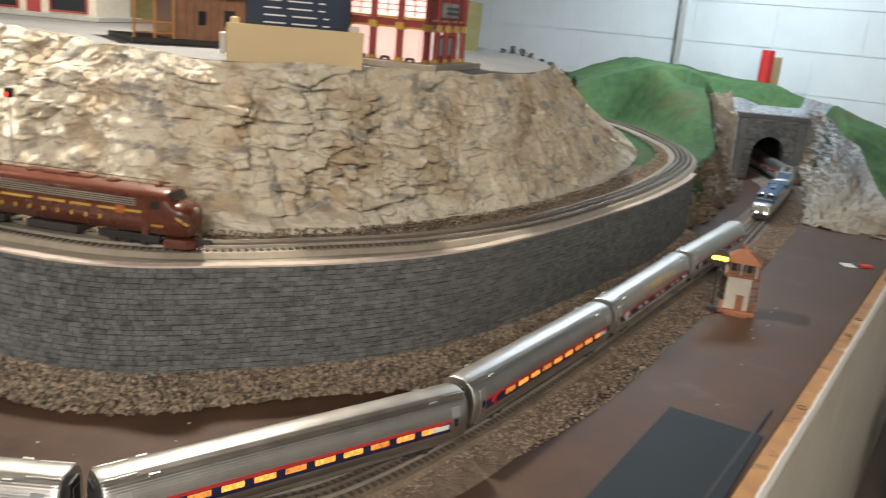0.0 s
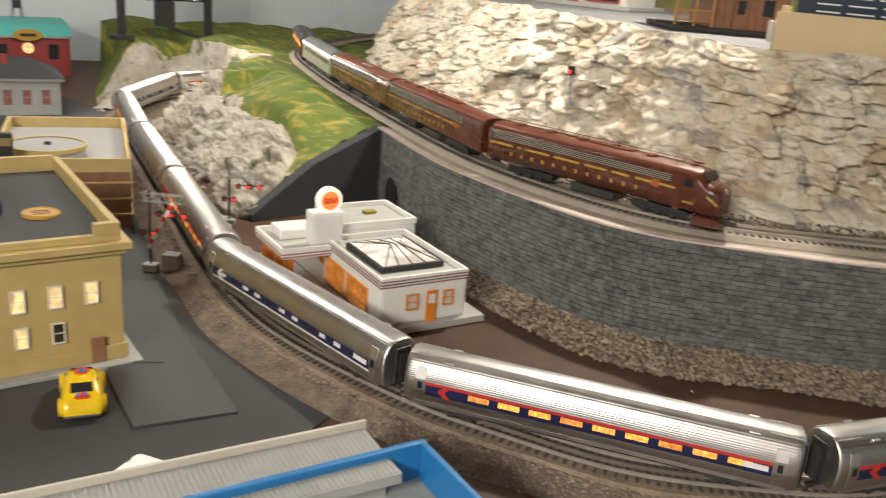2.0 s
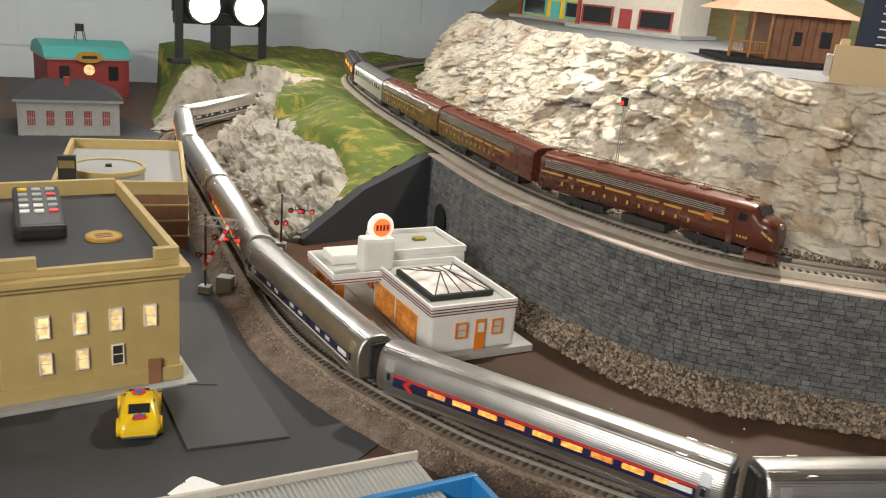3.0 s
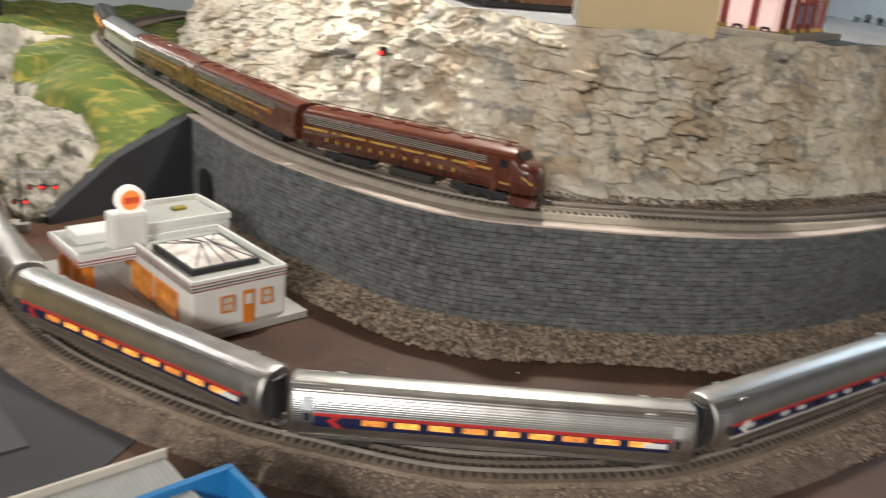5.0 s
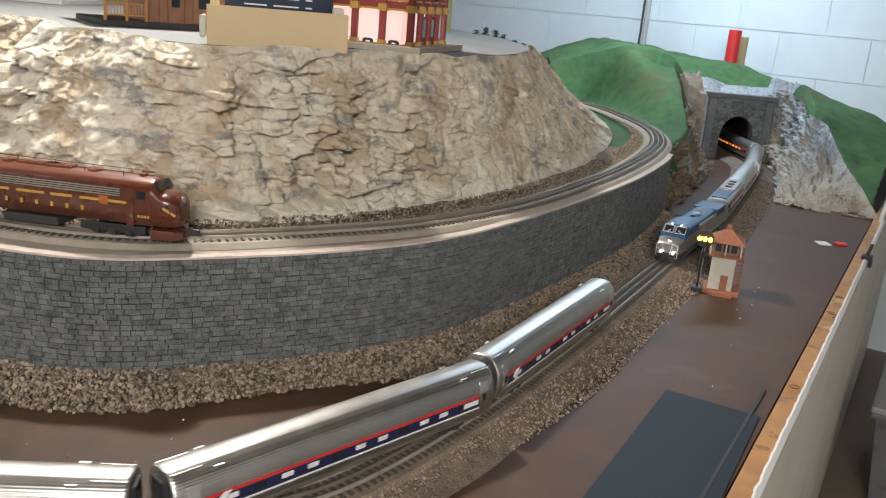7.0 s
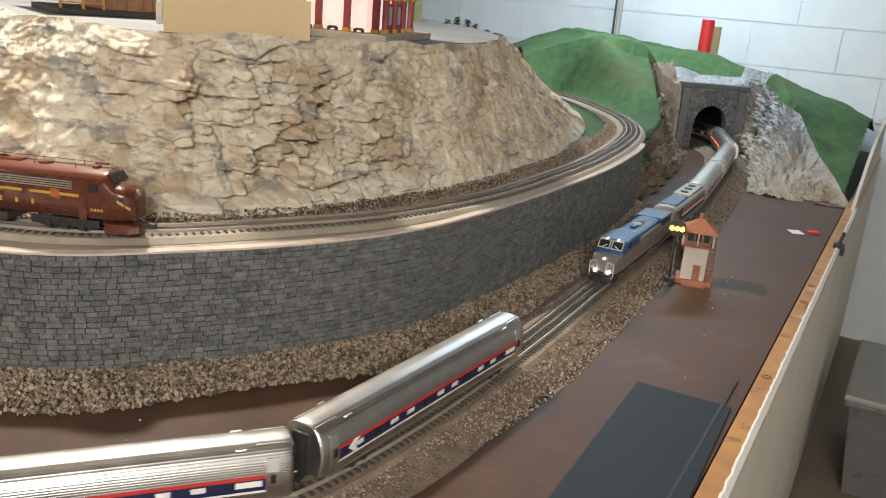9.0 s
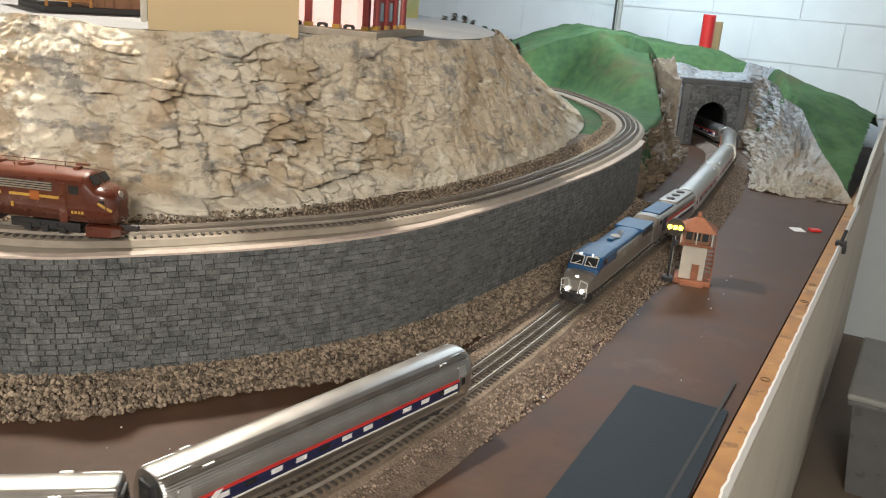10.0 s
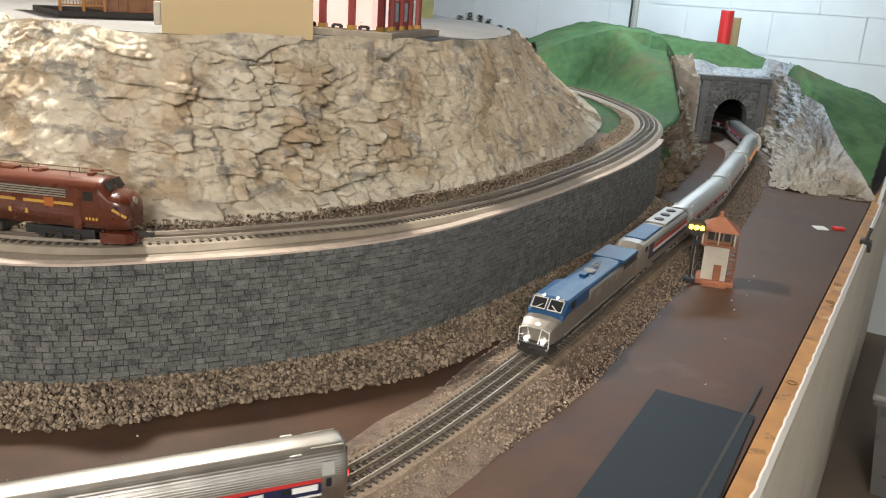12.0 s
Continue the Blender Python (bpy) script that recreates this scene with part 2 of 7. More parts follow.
def part(name, bm, material, parent=None, label="", smooth=False):
    """Links a bmesh as one mesh object under a thing or a part."""
    me = mesh_from(name, bm) if isinstance(bm, bmesh.types.BMesh) else bm
    if not me.materials:
        for m in material if isinstance(material, (list, tuple)) else (material,):
            me.materials.append(m)
    if smooth:
        me.polygons.foreach_set("use_smooth", [len(f.vertices) < 5 for f in me.polygons])
    ob = new(name, me)
    ob.parent = parent
    return tagged(ob, label)


def thing(name, m, label, category, group="", kind=""):
    ob = new(name)
    ob.empty_display_size = 0.02
    ob.matrix_world = m
    return tagged(ob, label, category, group, kind)


def box(bm, x0, x1, y0, y1, z0, z1, m=None, bevel=0.0):
    vs = [bm.verts.new(((x0, x1)[i & 1], (y0, y1)[i >> 1 & 1], (z0, z1)[i >> 2])) for i in range(8)]
    fs = [bm.faces.new([vs[i] for i in f]) for f in ((0, 2, 3, 1), (4, 5, 7, 6), (0, 1, 5, 4), (2, 6, 7, 3), (0, 4, 6, 2), (1, 3, 7, 5))]
    if bevel:
        es = list({e for f in fs for e in f.edges})
        out = bmesh.ops.bevel(bm, geom=es, offset=bevel, segments=2, affect="EDGES", profile=0.6)
        vs = list({v for f in out["faces"] for v in f.verts} | {v for v in vs if v.is_valid})
    if m is not None:
        bmesh.ops.transform(bm, matrix=m, verts=vs)
    return bm


def B(*a, m=None, bevel=0.0):
    return box(bmesh.new(), *a, m=m, bevel=bevel)


def cyl(r, h, m=None, seg=16, r2=None):
    bm = bmesh.new()
    bmesh.ops.create_cone(bm, cap_ends=True, segments=seg, radius1=r, radius2=r if r2 is None else r2, depth=h, matrix=(m or Matrix()))
    return bm


def rod(bm, a, b, r, seg=6):
    a, b = Vector(a), Vector(b)
    q = (b - a).to_track_quat("Z", "Y").to_matrix().to_4x4()
    bmesh.ops.create_cone(bm, cap_ends=True, segments=seg, radius1=r, radius2=r, depth=(b - a).length, matrix=Matrix.Translation((a + b) / 2) @ q)
    return bm


def prism(outline, z0, z1):
    """An upright prism over a plan outline (counter-clockwise)."""
    bm = bmesh.new()
    lo, hi = [bm.verts.new((x, y, z0)) for x, y in outline], [bm.verts.new((x, y, z1)) for x, y in outline]
    bm.faces.new(hi), bm.faces.new(lo[::-1])
    for i in range(len(outline)):
        j = (i + 1) % len(outline)
        bm.faces.new((lo[i], lo[j], hi[j], hi[i]))
    return bm


def loft(sections, closed=True, caps=True):
    """A skin over cross-sections with equal counts of points."""
    bm = bmesh.new()
    rows = [[bm.verts.new(p) for p in s] for s in sections]
    k = len(rows[0])
    for a, b in zip(rows, rows[1:]):
        for i in range(k if closed else k - 1):
            j = (i + 1) % k
            bm.faces.new((a[i], a[j], b[j], b[i]))
    if caps and closed:
        bm.faces.new(rows[0][::-1]), bm.faces.new(rows[-1])
    bmesh.ops.recalc_face_normals(bm, faces=bm.faces)
    return bm


class Curve:
    """A smooth plan curve through points, by arc length."""
    def __init__(self, pts, closed=False, step=0.01):
        p = [Vector((x, y)) for x, y in pts]
        n = len(p)
        out = []
        for i in range(n if closed else n - 1):
            q = [p[(i + k) % n] if closed else p[min(max(i + k, 0), n - 1)] for k in (-1, 0, 1, 2)]
            for k in range(12):
                t = k / 12
                out.append(0.5 * (2 * q[1] + (q[2] - q[0]) * t + (2 * q[0] - 5 * q[1] + 4 * q[2] - q[3]) * t * t + (3 * q[1] - q[0] - 3 * q[2] + q[3]) * t ** 3))
        out.append(p[0].copy() if closed else p[-1].copy())
        for _ in range(6):
            out = [out[0]] + [(out[i - 1] + 2 * out[i] + out[i + 1]) / 4 for i in range(1, len(out) - 1)] + [out[-1]]
        a = np.array([v[:] for v in out])
        s = np.r_[0, np.cumsum(np.hypot(*np.diff(a, axis=0).T))]
        self.length, self.closed = s[-1], closed
        self.s = np.linspace(0, s[-1], int(s[-1] / step) + 1)
        self.xy = np.stack([np.interp(self.s, s, a[:, 0]), np.interp(self.s, s, a[:, 1])], 1)

    def at(self, s):
        s = s % self.length if self.closed else min(max(s, 0), self.length)
        return Vector((np.interp(s, self.s, self.xy[:, 0]), np.interp(s, self.s, self.xy[:, 1])))

    def way(self, s):
        d = self.at(s + 0.01) - self.at(s - 0.01)
        return d.normalized()

    def side(self, s, off):
        """A point beside the curve; off is to the left of its way."""
        d = self.way(s)
        return self.at(s) + Vector((-d.y, d.x)) * off

    def near(self, x, y):
        """Distance to the curve and the arc length of the nearest point."""
        d = np.hypot(self.xy[:, 0] - x, self.xy[:, 1] - y)
        i = int(d.argmin())
        return d[i], self.s[i]


# ---- plan ----
LOWER = Curve([(1.36, 3.75), (1.35, 3.45), (1.22, 3.1), (1.0, 2.62), (0.8, 2.2), (0.56, 1.78), (0.40, 1.49), (0.25, 1.22), (0.08, 0.94),
               (-0.06, 0.75), (-0.15, 0.675), (-0.3, 0.59), (-0.45, 0.56), (-0.60, 0.545), (-0.83, 0.565), (-1.01, 0.62), (-1.19, 0.71), (-1.42, 0.835),
               (-1.62, 0.945), (-1.92, 1.11), (-2.24, 1.29), (-2.5, 1.49), (-2.66, 1.83), (-2.62, 2.3), (-2.3, 3.2), (-1.6, 3.9), (-0.6, 4.25),
               (0.4, 4.35), (1.0, 4.28), (1.3, 4.05)], closed=True)
UPPER = Curve([(-2.9, 3.5), (-2.72, 2.8), (-2.42, 2.22), (-1.9, 1.79), (-1.42, 1.475), (-1.0, 1.22), (-0.80, 1.13), (-0.6, 1.08), (-0.46, 1.075),
               (-0.33, 1.115), (-0.19, 1.19), (-0.02, 1.30), (0.19, 1.53), (0.40, 1.87), (0.52, 2.1), (0.63, 2.35), (0.72, 2.62), (0.76, 2.9),
               (0.74, 3.17), (0.65, 3.59), (0.4, 4.0)])
WALL = Curve([(-1.27, 1.30), (-1.01, 1.14), (-0.84, 1.065), (-0.62, 1.0), (-0.47, 0.99), (-0.32, 1.04), (-0.17, 1.11), (-0.01, 1.22), (0.13, 1.375),
              (0.32, 1.655), (0.5, 1.95), (0.65, 2.26), (0.71, 2.42)])
DECK_Z, LOW_Z = 0.195, 0.018
RAIL = 0.0108
EDGE_DIR = Vector((0.506, 0.8625))
EDGE_OUT = Vector((0.8625, -0.506))
EDGE0 = Vector((0.43, 0.83))


def uv(u, v):
    """A plan point u along the table's long edge and v across it, to its inside."""
    p = EDGE0 + EDGE_DIR * u - EDGE_OUT * v
    return (p.x, p.y)


# ---- room ----
def room():
    u0, u1, v0, v1 = -4.0, 3.75, -2.6, 4.3
    c = [uv(u0, v0), uv(u1, v0), uv(u1, v1), uv(u0, v1)]
    for name, a, b in (("wall_east", 0, 1), ("wall_north", 1, 2), ("wall_west", 2, 3), ("wall_south", 3, 0)):
        p, q = Vector(c[a]), Vector(c[b])
        ax = (q - p).normalized()
        m = Matrix(((ax.x, -ax.y, 0, p.x), (ax.y, ax.x, 0, p.y), (0, 0, 1, 0), (0, 0, 0, 1)))
        wall = part(name, B(0, (q - p).length, -0.12, -0.006, -1.0, 1.6, m=m), M_WALLPAINT)
        tagged(wall, "white painted concrete block basement wall", "wall", kind="structure")
        if name in ("wall_north", "wall_west"):
            for r in range(0, 4):
                k = -1 + (r % 2) * 0.5
                while k * 0.44 < (q - p).length:
                    x0, x1 = max(0, k * 0.44 + 0.003), min((q - p).length, (k + 1) * 0.44 - 0.003)
                    if x1 - x0 > 0.03:
                        part("block", B(x0, x1, -0.006, 0.0, r * 0.22 + 0.14 + 0.003, (r + 1) * 0.22 + 0.14 - 0.003, m=m), M_WALLPAINT, wall)
                    k += 1
    tagged(part("floor", prism(c, -1.05, -1.0), M_FLOOR), "dull brown basement floor", "floor", kind="structure")
    # unseen ceiling; coloured brown so the cars reflect brown and fill light drops
    tagged(part("ceiling", prism(c, 1.6, 1.65), M_REFLCEIL), "unseen basement ceiling, brown for the reflections in the cars", "ceiling", kind="structure")


def table():
    out = [uv(-2.6, 0), uv(3.7, 0), uv(3.7, 4.25), uv(-2.6, 4.25)]
    tagged(part("ground", prism(out, -0.02, 0.0), M_TABLE), "flat glossy brown painted table top", "table top", kind="structure")
    # edge trim and fascia board
    trim = thing("edge_trim", Matrix(), "worn varnished pine trim plank along the table edge", "trim", kind="structure")
    u = -2.6
    for w in (1.9, 0.95, 0.62, 1.0, 1.83):
        a, b = uv(u + 0.001, -0.004), uv(u + w - 0.001, -0.004)
        c, d = uv(u + w - 0.001, -0.031), uv(u + 0.001, -0.031)
        part("plank", prism([a, d, c, b], -0.03, 0.004 + 0.001 * (int(u * 7) % 3)), M_WOOD, trim)
        u += w
    for k in range(3):
        p = uv(0.40 + 0.31 * k + 0.17 * (k % 2), -0.018)
        bm = bmesh.new()
        for a in range(14):
            t0, t1 = a * 0.449, (a + 1) * 0.449
            rod(bm, (p[0] + 0.0075 * math.cos(t0), p[1] + 0.0075 * math.sin(t0), 0.0062), (p[0] + 0.0075 * math.cos(t1), p[1] + 0.0075 * math.sin(t1), 0.0062), 0.0007, 4)
        if k % 2:
            rod(bm, (p[0] - 0.01, p[1] - 0.03, 0.0062), (p[0] + 0.004, p[1] - 0.012, 0.0062), 0.0009, 4)
        part("pencil_mark", bm, M_BROWNMARK, trim, "dark knot or pencil mark")
    rows = []
    for k in range(420):
        u = -1.2 + 3.3 * k / 419
        e = 0.0025 * noise.noise((u * 45, 0, 0)) + 0.0015 * noise.noise((u * 140, 3, 0))
        rows.append([(*uv(u, -0.0300 + e), 0.0066), (*uv(u, -0.0335 + e), 0.0070), (*uv(u, -0.0400), 0.001)])
    part("caulk_line", loft(rows, closed=False, caps=False), M_CEIL, trim, "wavy white caulk line")
    f = part("fascia", prism([uv(-2.6, -0.032), uv(-2.6, -0.042), uv(3.6, -0.042), uv(3.6, -0.032)], -0.98, -0.003), M_FASCIA)
    tagged(f, "beige board that closes the side of the table", "fascia board", kind="structure")
    rise = [(2.04, 0.004), (2.16, 0.03), (2.3, 0.07), (2.5, 0.115), (2.8, 0.16), (3.2, 0.19), (3.6, 0.20)]
    rows = [[(*uv(u, -0.020), -0.002), (*uv(u, -0.0315), -0.002), (*uv(u, -0.0315), z), (*uv(u, -0.020), z)] for u, z in rise]
    tagged(part("end_board", loft(rows), M_FASCIA), "beige profile board beside the hill", "fascia board", kind="structure")


room()
table()


# ---- landscape ----
M_SAND = mat("sandy_bed", (0.31, 0.24, 0.175), 0.9, 0, 0.4, 200, 0.6, 350, color2=(0.15, 0.11, 0.08))


def smooth(a, b, x):
    t = min(max((x - a) / (b - a), 0), 1)
    return t * t * (3 - 2 * t)


def chance(i, j, k, seed):
    h = np.sin(i * 127.1 + j * 311.7 + k * 53.3 + seed * 74.7) * 43758.5453
    return h - np.floor(h)


def soft_noise(x, y, seed):
    """Smooth value noise, -1 to 1, on arrays."""
    i, j = np.floor(x), np.floor(y)
    f, g = x - i, y - j
    f, g = f * f * (3 - 2 * f), g * g * (3 - 2 * g)
    a, b = chance(i, j, 0, seed), chance(i + 1, j, 0, seed)
    c, d = chance(i, j + 1, 0, seed), chance(i + 1, j + 1, 0, seed)
    return 2 * ((a + (b - a) * f) * (1 - g) + (c + (d - c) * f) * g) - 1


def rough_noise(x, y, seed, octaves=4):
    total, w = 0.0, 1.0
    for k in range(octaves):
        total = total + w * soft_noise(x * 2 ** k, y * 2 ** k, seed + 3.7 * k)
        w *= 0.52
    return total


def blocks(x, y, seed):
    """Irregular staggered blocks: distance to the joint, three chances and the place within the block."""
    j0 = np.floor(y)
    best, second = np.full(x.shape, 9.0), np.full(x.shape, 9.0)
    out = [np.zeros(x.shape) for _ in range(5)]
    for dj in (-1, 0, 1):
        j = j0 + dj
        xs = x + 0.5 * (j % 2)
        i0 = np.floor(xs)
        for di in (-1, 0, 1):
            i = i0 + di
            dx = xs - (i + 0.5 + 0.75 * (chance(i, j, 1, seed) - 0.5))
            dy = y - (j + 0.5 + 0.6 * (chance(i, j, 2, seed) - 0.5))
            d = (np.abs(dx) ** 3 + np.abs(dy) ** 3) ** (1 / 3)
            near = d < best
            second = np.where(near, best, np.minimum(second, d))
            best = np.where(near, d, best)
            for k, v in enumerate((chance(i, j, 3, seed), chance(i, j, 4, seed), chance(i, j, 5, seed), dx, dy)):
                out[k] = np.where(near, v, out[k])
    return second - best, out


def rock_relief(s, z, seed=0.0, sizes=((0.15, 0.068, 0.75), (0.068, 0.036, 0.75), (0.029, 0.018, 0.42))):
    """Cast plaster rock: stacked broken blocks with ledges, worn smooth in upright runs; about -1 to 1."""
    u = s + 0.011 * rough_noise(s * 9, z * 9, seed + 1) + 0.15 * z * soft_noise(s * 2.2, z * 0.5, seed + 8)
    w = z + 0.006 * rough_noise(s * 11, z * 11, seed + 2) + 0.012 * soft_noise(s * 4, z * 2, seed + 3)
    total = 0.0
    for a, b, wt in sizes:
        gap, (r1, r2, r3, dx, dy) = blocks(u / a, w / b, seed + a * 100)
        joint = np.exp(-np.maximum(gap, 0) / 0.055)
        total = total + wt * ((r1 - 0.5) * 1.5 + dx * (r2 - 0.5) * 1.4 - dy * (0.05 + 0.5 * r3) - 0.75 * joint * (0.3 + 0.7 * r2))
    worn = np.clip((rough_noise(s * 7, z * 2.4, seed + 5, 3) + 0.45) / 0.5, 0, 1)
    total = total * (0.40 + 0.60 * worn) + 0.10 * (1 - worn) * soft_noise(s * 60, z * 8, seed)
    return total + 0.16 * rough_noise(s * 16, z * 16, seed + 9) + 0.13 * rough_noise(s * 70, z * 90, seed + 4, 3)


def smooth_path(pts, n):
    """A rounded way through points in space, as n even steps."""
    p = np.array(pts, float)
    k = np.r_[0, np.cumsum(np.linalg.norm(np.diff(p, axis=0), axis=1))]
    q = np.stack([np.interp(np.linspace(0, k[-1], n), k, p[:, i]) for i in range(3)], 1)
    for _ in range(max(2, n // 12)):
        q[1:-1] = (q[:-2] + 2 * q[1:-1] + q[2:]) / 4
    return q


def grid_mesh(name, grid, material):
    nv, nu = grid.shape[:2]
    i, j = np.meshgrid(np.arange(nu - 1), np.arange(nv - 1))
    a = (j * nu + i).ravel()
    me = bpy.data.meshes.new(name)
    me.from_pydata(grid.reshape(-1, 3).tolist(), [], np.stack([a, a + 1, a + nu + 1, a + nu], 1).tolist())
    me.materials.append(material)
    me.polygons.foreach_set("use_smooth", [True] * len(me.polygons))
    return me


def rock_face(name, foot, top, nu, nv, amp, material, label, seed, bulge=0.02, sizes=((0.15, 0.068, 0.75), (0.068, 0.036, 0.75), (0.029, 0.018, 0.42))):
    """A rock skin from a foot line up to a top line; its outside is on the right of the way along it."""
    a, b = smooth_path(foot, nu), smooth_path(top, nu)
    s = np.r_[0, np.cumsum(np.linalg.norm(np.diff((a + b) / 2, axis=0), axis=1))]
    v = np.linspace(0, 1, nv)[:, None, None]
    g = a[None] + (b - a)[None] * v
    n = np.cross(np.gradient(g, axis=1), np.gradient(g, axis=0))
    n /= np.linalg.norm(n, axis=2, keepdims=True) + 1e-9
    tall = np.linalg.norm(b - a, axis=1)
    S, Z = np.broadcast_to(s, g.shape[:2]), v[..., 0] * tall[None]
    r = rock_relief(S, Z, seed, sizes)
    fade = np.clip((1 - v[..., 0]) / 0.12, 0, 1)
    g = g + n * ((r * amp * (0.25 + 0.75 * fade) + bulge * np.sin(v[..., 0] * math.pi)) - 0.012 * (1 - fade))[..., None]
    ob = new(name, grid_mesh(name, g, material))
    return tagged(ob, label, "rock face", kind="structure")


def within(poly, x, y):
    inside = False
    for (x0, y0, *_), (x1, y1, *_) in zip(poly, poly[1:] + poly[:1]):
        if (y0 > y) != (y1 > y) and x < (x1 - x0) * (y - y0) / (y1 - y0) + x0:
            inside = not inside
    return inside


APRON_FOOT = [(1.50, 3.68, 0), (1.44, 3.36, 0), (1.31, 3.02, 0), (1.195, 2.77, 0), (1.287, 2.70, 0), (1.386, 2.66, 0), (1.478, 2.612, 0)]
APRON_TOP = [(1.50, 3.73, 0.33), (1.555, 3.70, 0.325), (1.55, 3.52, 0.302), (1.51, 3.34, 0.266), (1.54, 3.22, 0.236), (1.53, 3.11, 0.176), (1.52, 2.98, 0.12), (1.53, 2.82, 0.05), (1.50, 2.635, 0.004)]
CUT_FOOT = [(0.695, 2.405, 0), (0.80, 2.60, 0), (0.89, 2.80, 0), (1.05, 3.13, 0), (1.16, 3.45, 0), (1.20, 3.70, 0)]
CUT_TOP = [(0.68, 2.40, 0.188), (0.765, 2.63, 0.19), (0.86, 2.85, 0.19), (0.945, 3.08, 0.198), (0.955, 3.22, 0.258), (0.99, 3.45, 0.325), (1.02, 3.72, 0.39)]
MOUND_FOOT = [(-2.47, 1.60, 0), (-2.20, 1.40, 0), (-1.88, 1.20, 0), (-1.60, 1.045, 0), (-1.41, 0.945, 0), (-1.375, 0.975, 0)]
MOUND_TOP = [(-2.42, 1.86, 0.175), (-2.2, 1.63, 0.165), (-1.98, 1.42, 0.135), (-1.77, 1.37, 0.15), (-1.60, 1.31, 0.15), (-1.43, 1.19, 0.125), (-1.385, 1.09, 0.09), (-1.37, 0.99, 0.025)]


def rock_faces():
    fine = ((0.075, 0.045, 0.9), (0.034, 0.022, 0.55), (0.016, 0.011, 0.3))
    rock_face("rock_apron", APRON_FOOT[::-1], APRON_TOP[::-1], 300, 110, 0.026, M_ROCKG, "pale grey and tan broken plaster rock beside the tunnel", 21.0, sizes=fine)
    rock_face("cut_wall", CUT_FOOT[::-1], CUT_TOP[::-1], 300, 70, 0.026, M_ROCKB, "brown and grey plaster rock wall of the railway cut", 31.0, 0.012, sizes=fine)
    rock_face("mound_rock", MOUND_FOOT, MOUND_TOP, 320, 90, 0.034, M_ROCKT, "pale crumbling plaster rock face below the turf mound", 41.0, 0.006, sizes=((0.17, 0.10, 0.8), (0.066, 0.044, 0.55), (0.028, 0.021, 0.3)))


def crag(s, z, seed=0.0):
    """Blocky plaster rock: offset outwards at s along and z up the face, about -1 to 1."""
    warp = noise.noise((s * 5, z * 5, seed)) * 0.12
    total = 0.0
    for f, fz, w in ((5.5, 7.0, 0.55), (13, 17, 0.42), (31, 37, 0.22)):
        d, p = noise.voronoi((s * f + warp * f * 0.6, z * fz + warp * 2, seed + f), distance_metric="CHEBYCHEV")
        cell = noise.cell((p[0].x * 3.1, p[0].y * 3.1, seed + 2))
        total += w * (cell * 1.3 - 0.65) + w * 0.9 * (smooth(0, 0.07, d[1] - d[0]) - 0.9)
    worn = smooth(-0.25, 0.2, noise.noise((s * 7, z * 4, seed + 5)))
    total = total * (0.35 + 0.65 * worn) + 0.14 * (1 - worn) * noise.noise((s * 48, z * 9, seed))
    return total + 0.30 * noise.fractal((s * 4, z * 4, seed + 9), 1.0, 2.0, 4) + 0.13 * noise.fractal((s * 45, z * 60, seed), 1.0, 2.0, 3)


FOOT = [(-2.6, 3.5), (-2.5, 2.95), (-2.28, 2.48), (-1.83, 1.97), (-1.36, 1.64), (-0.95, 1.36), (-0.72, 1.25), (-0.55, 1.2), (-0.39, 1.215), (-0.27, 1.275),
        (-0.12, 1.385), (0.08, 1.555), (0.19, 1.69), (0.30, 1.87), (0.45, 2.23), (0.57, 2.6), (0.6, 2.95), (0.55, 3.35), (0.4, 3.8)]
BROW = [(-2.45, 3.6), (-2.35, 3.0), (-2.15, 2.58), (-1.75, 2.25), (-1.3, 1.93), (-0.98, 1.68), (-0.72, 1.46), (-0.55, 1.35), (-0.42, 1.31), (-0.3, 1.335),
        (-0.14, 1.445), (0.0, 1.585), (0.1, 1.73), (0.19, 1.94), (0.24, 2.3), (0.2, 2.75), (0.1, 3.1), (0.0, 3.4), (-0.1, 3.8)]


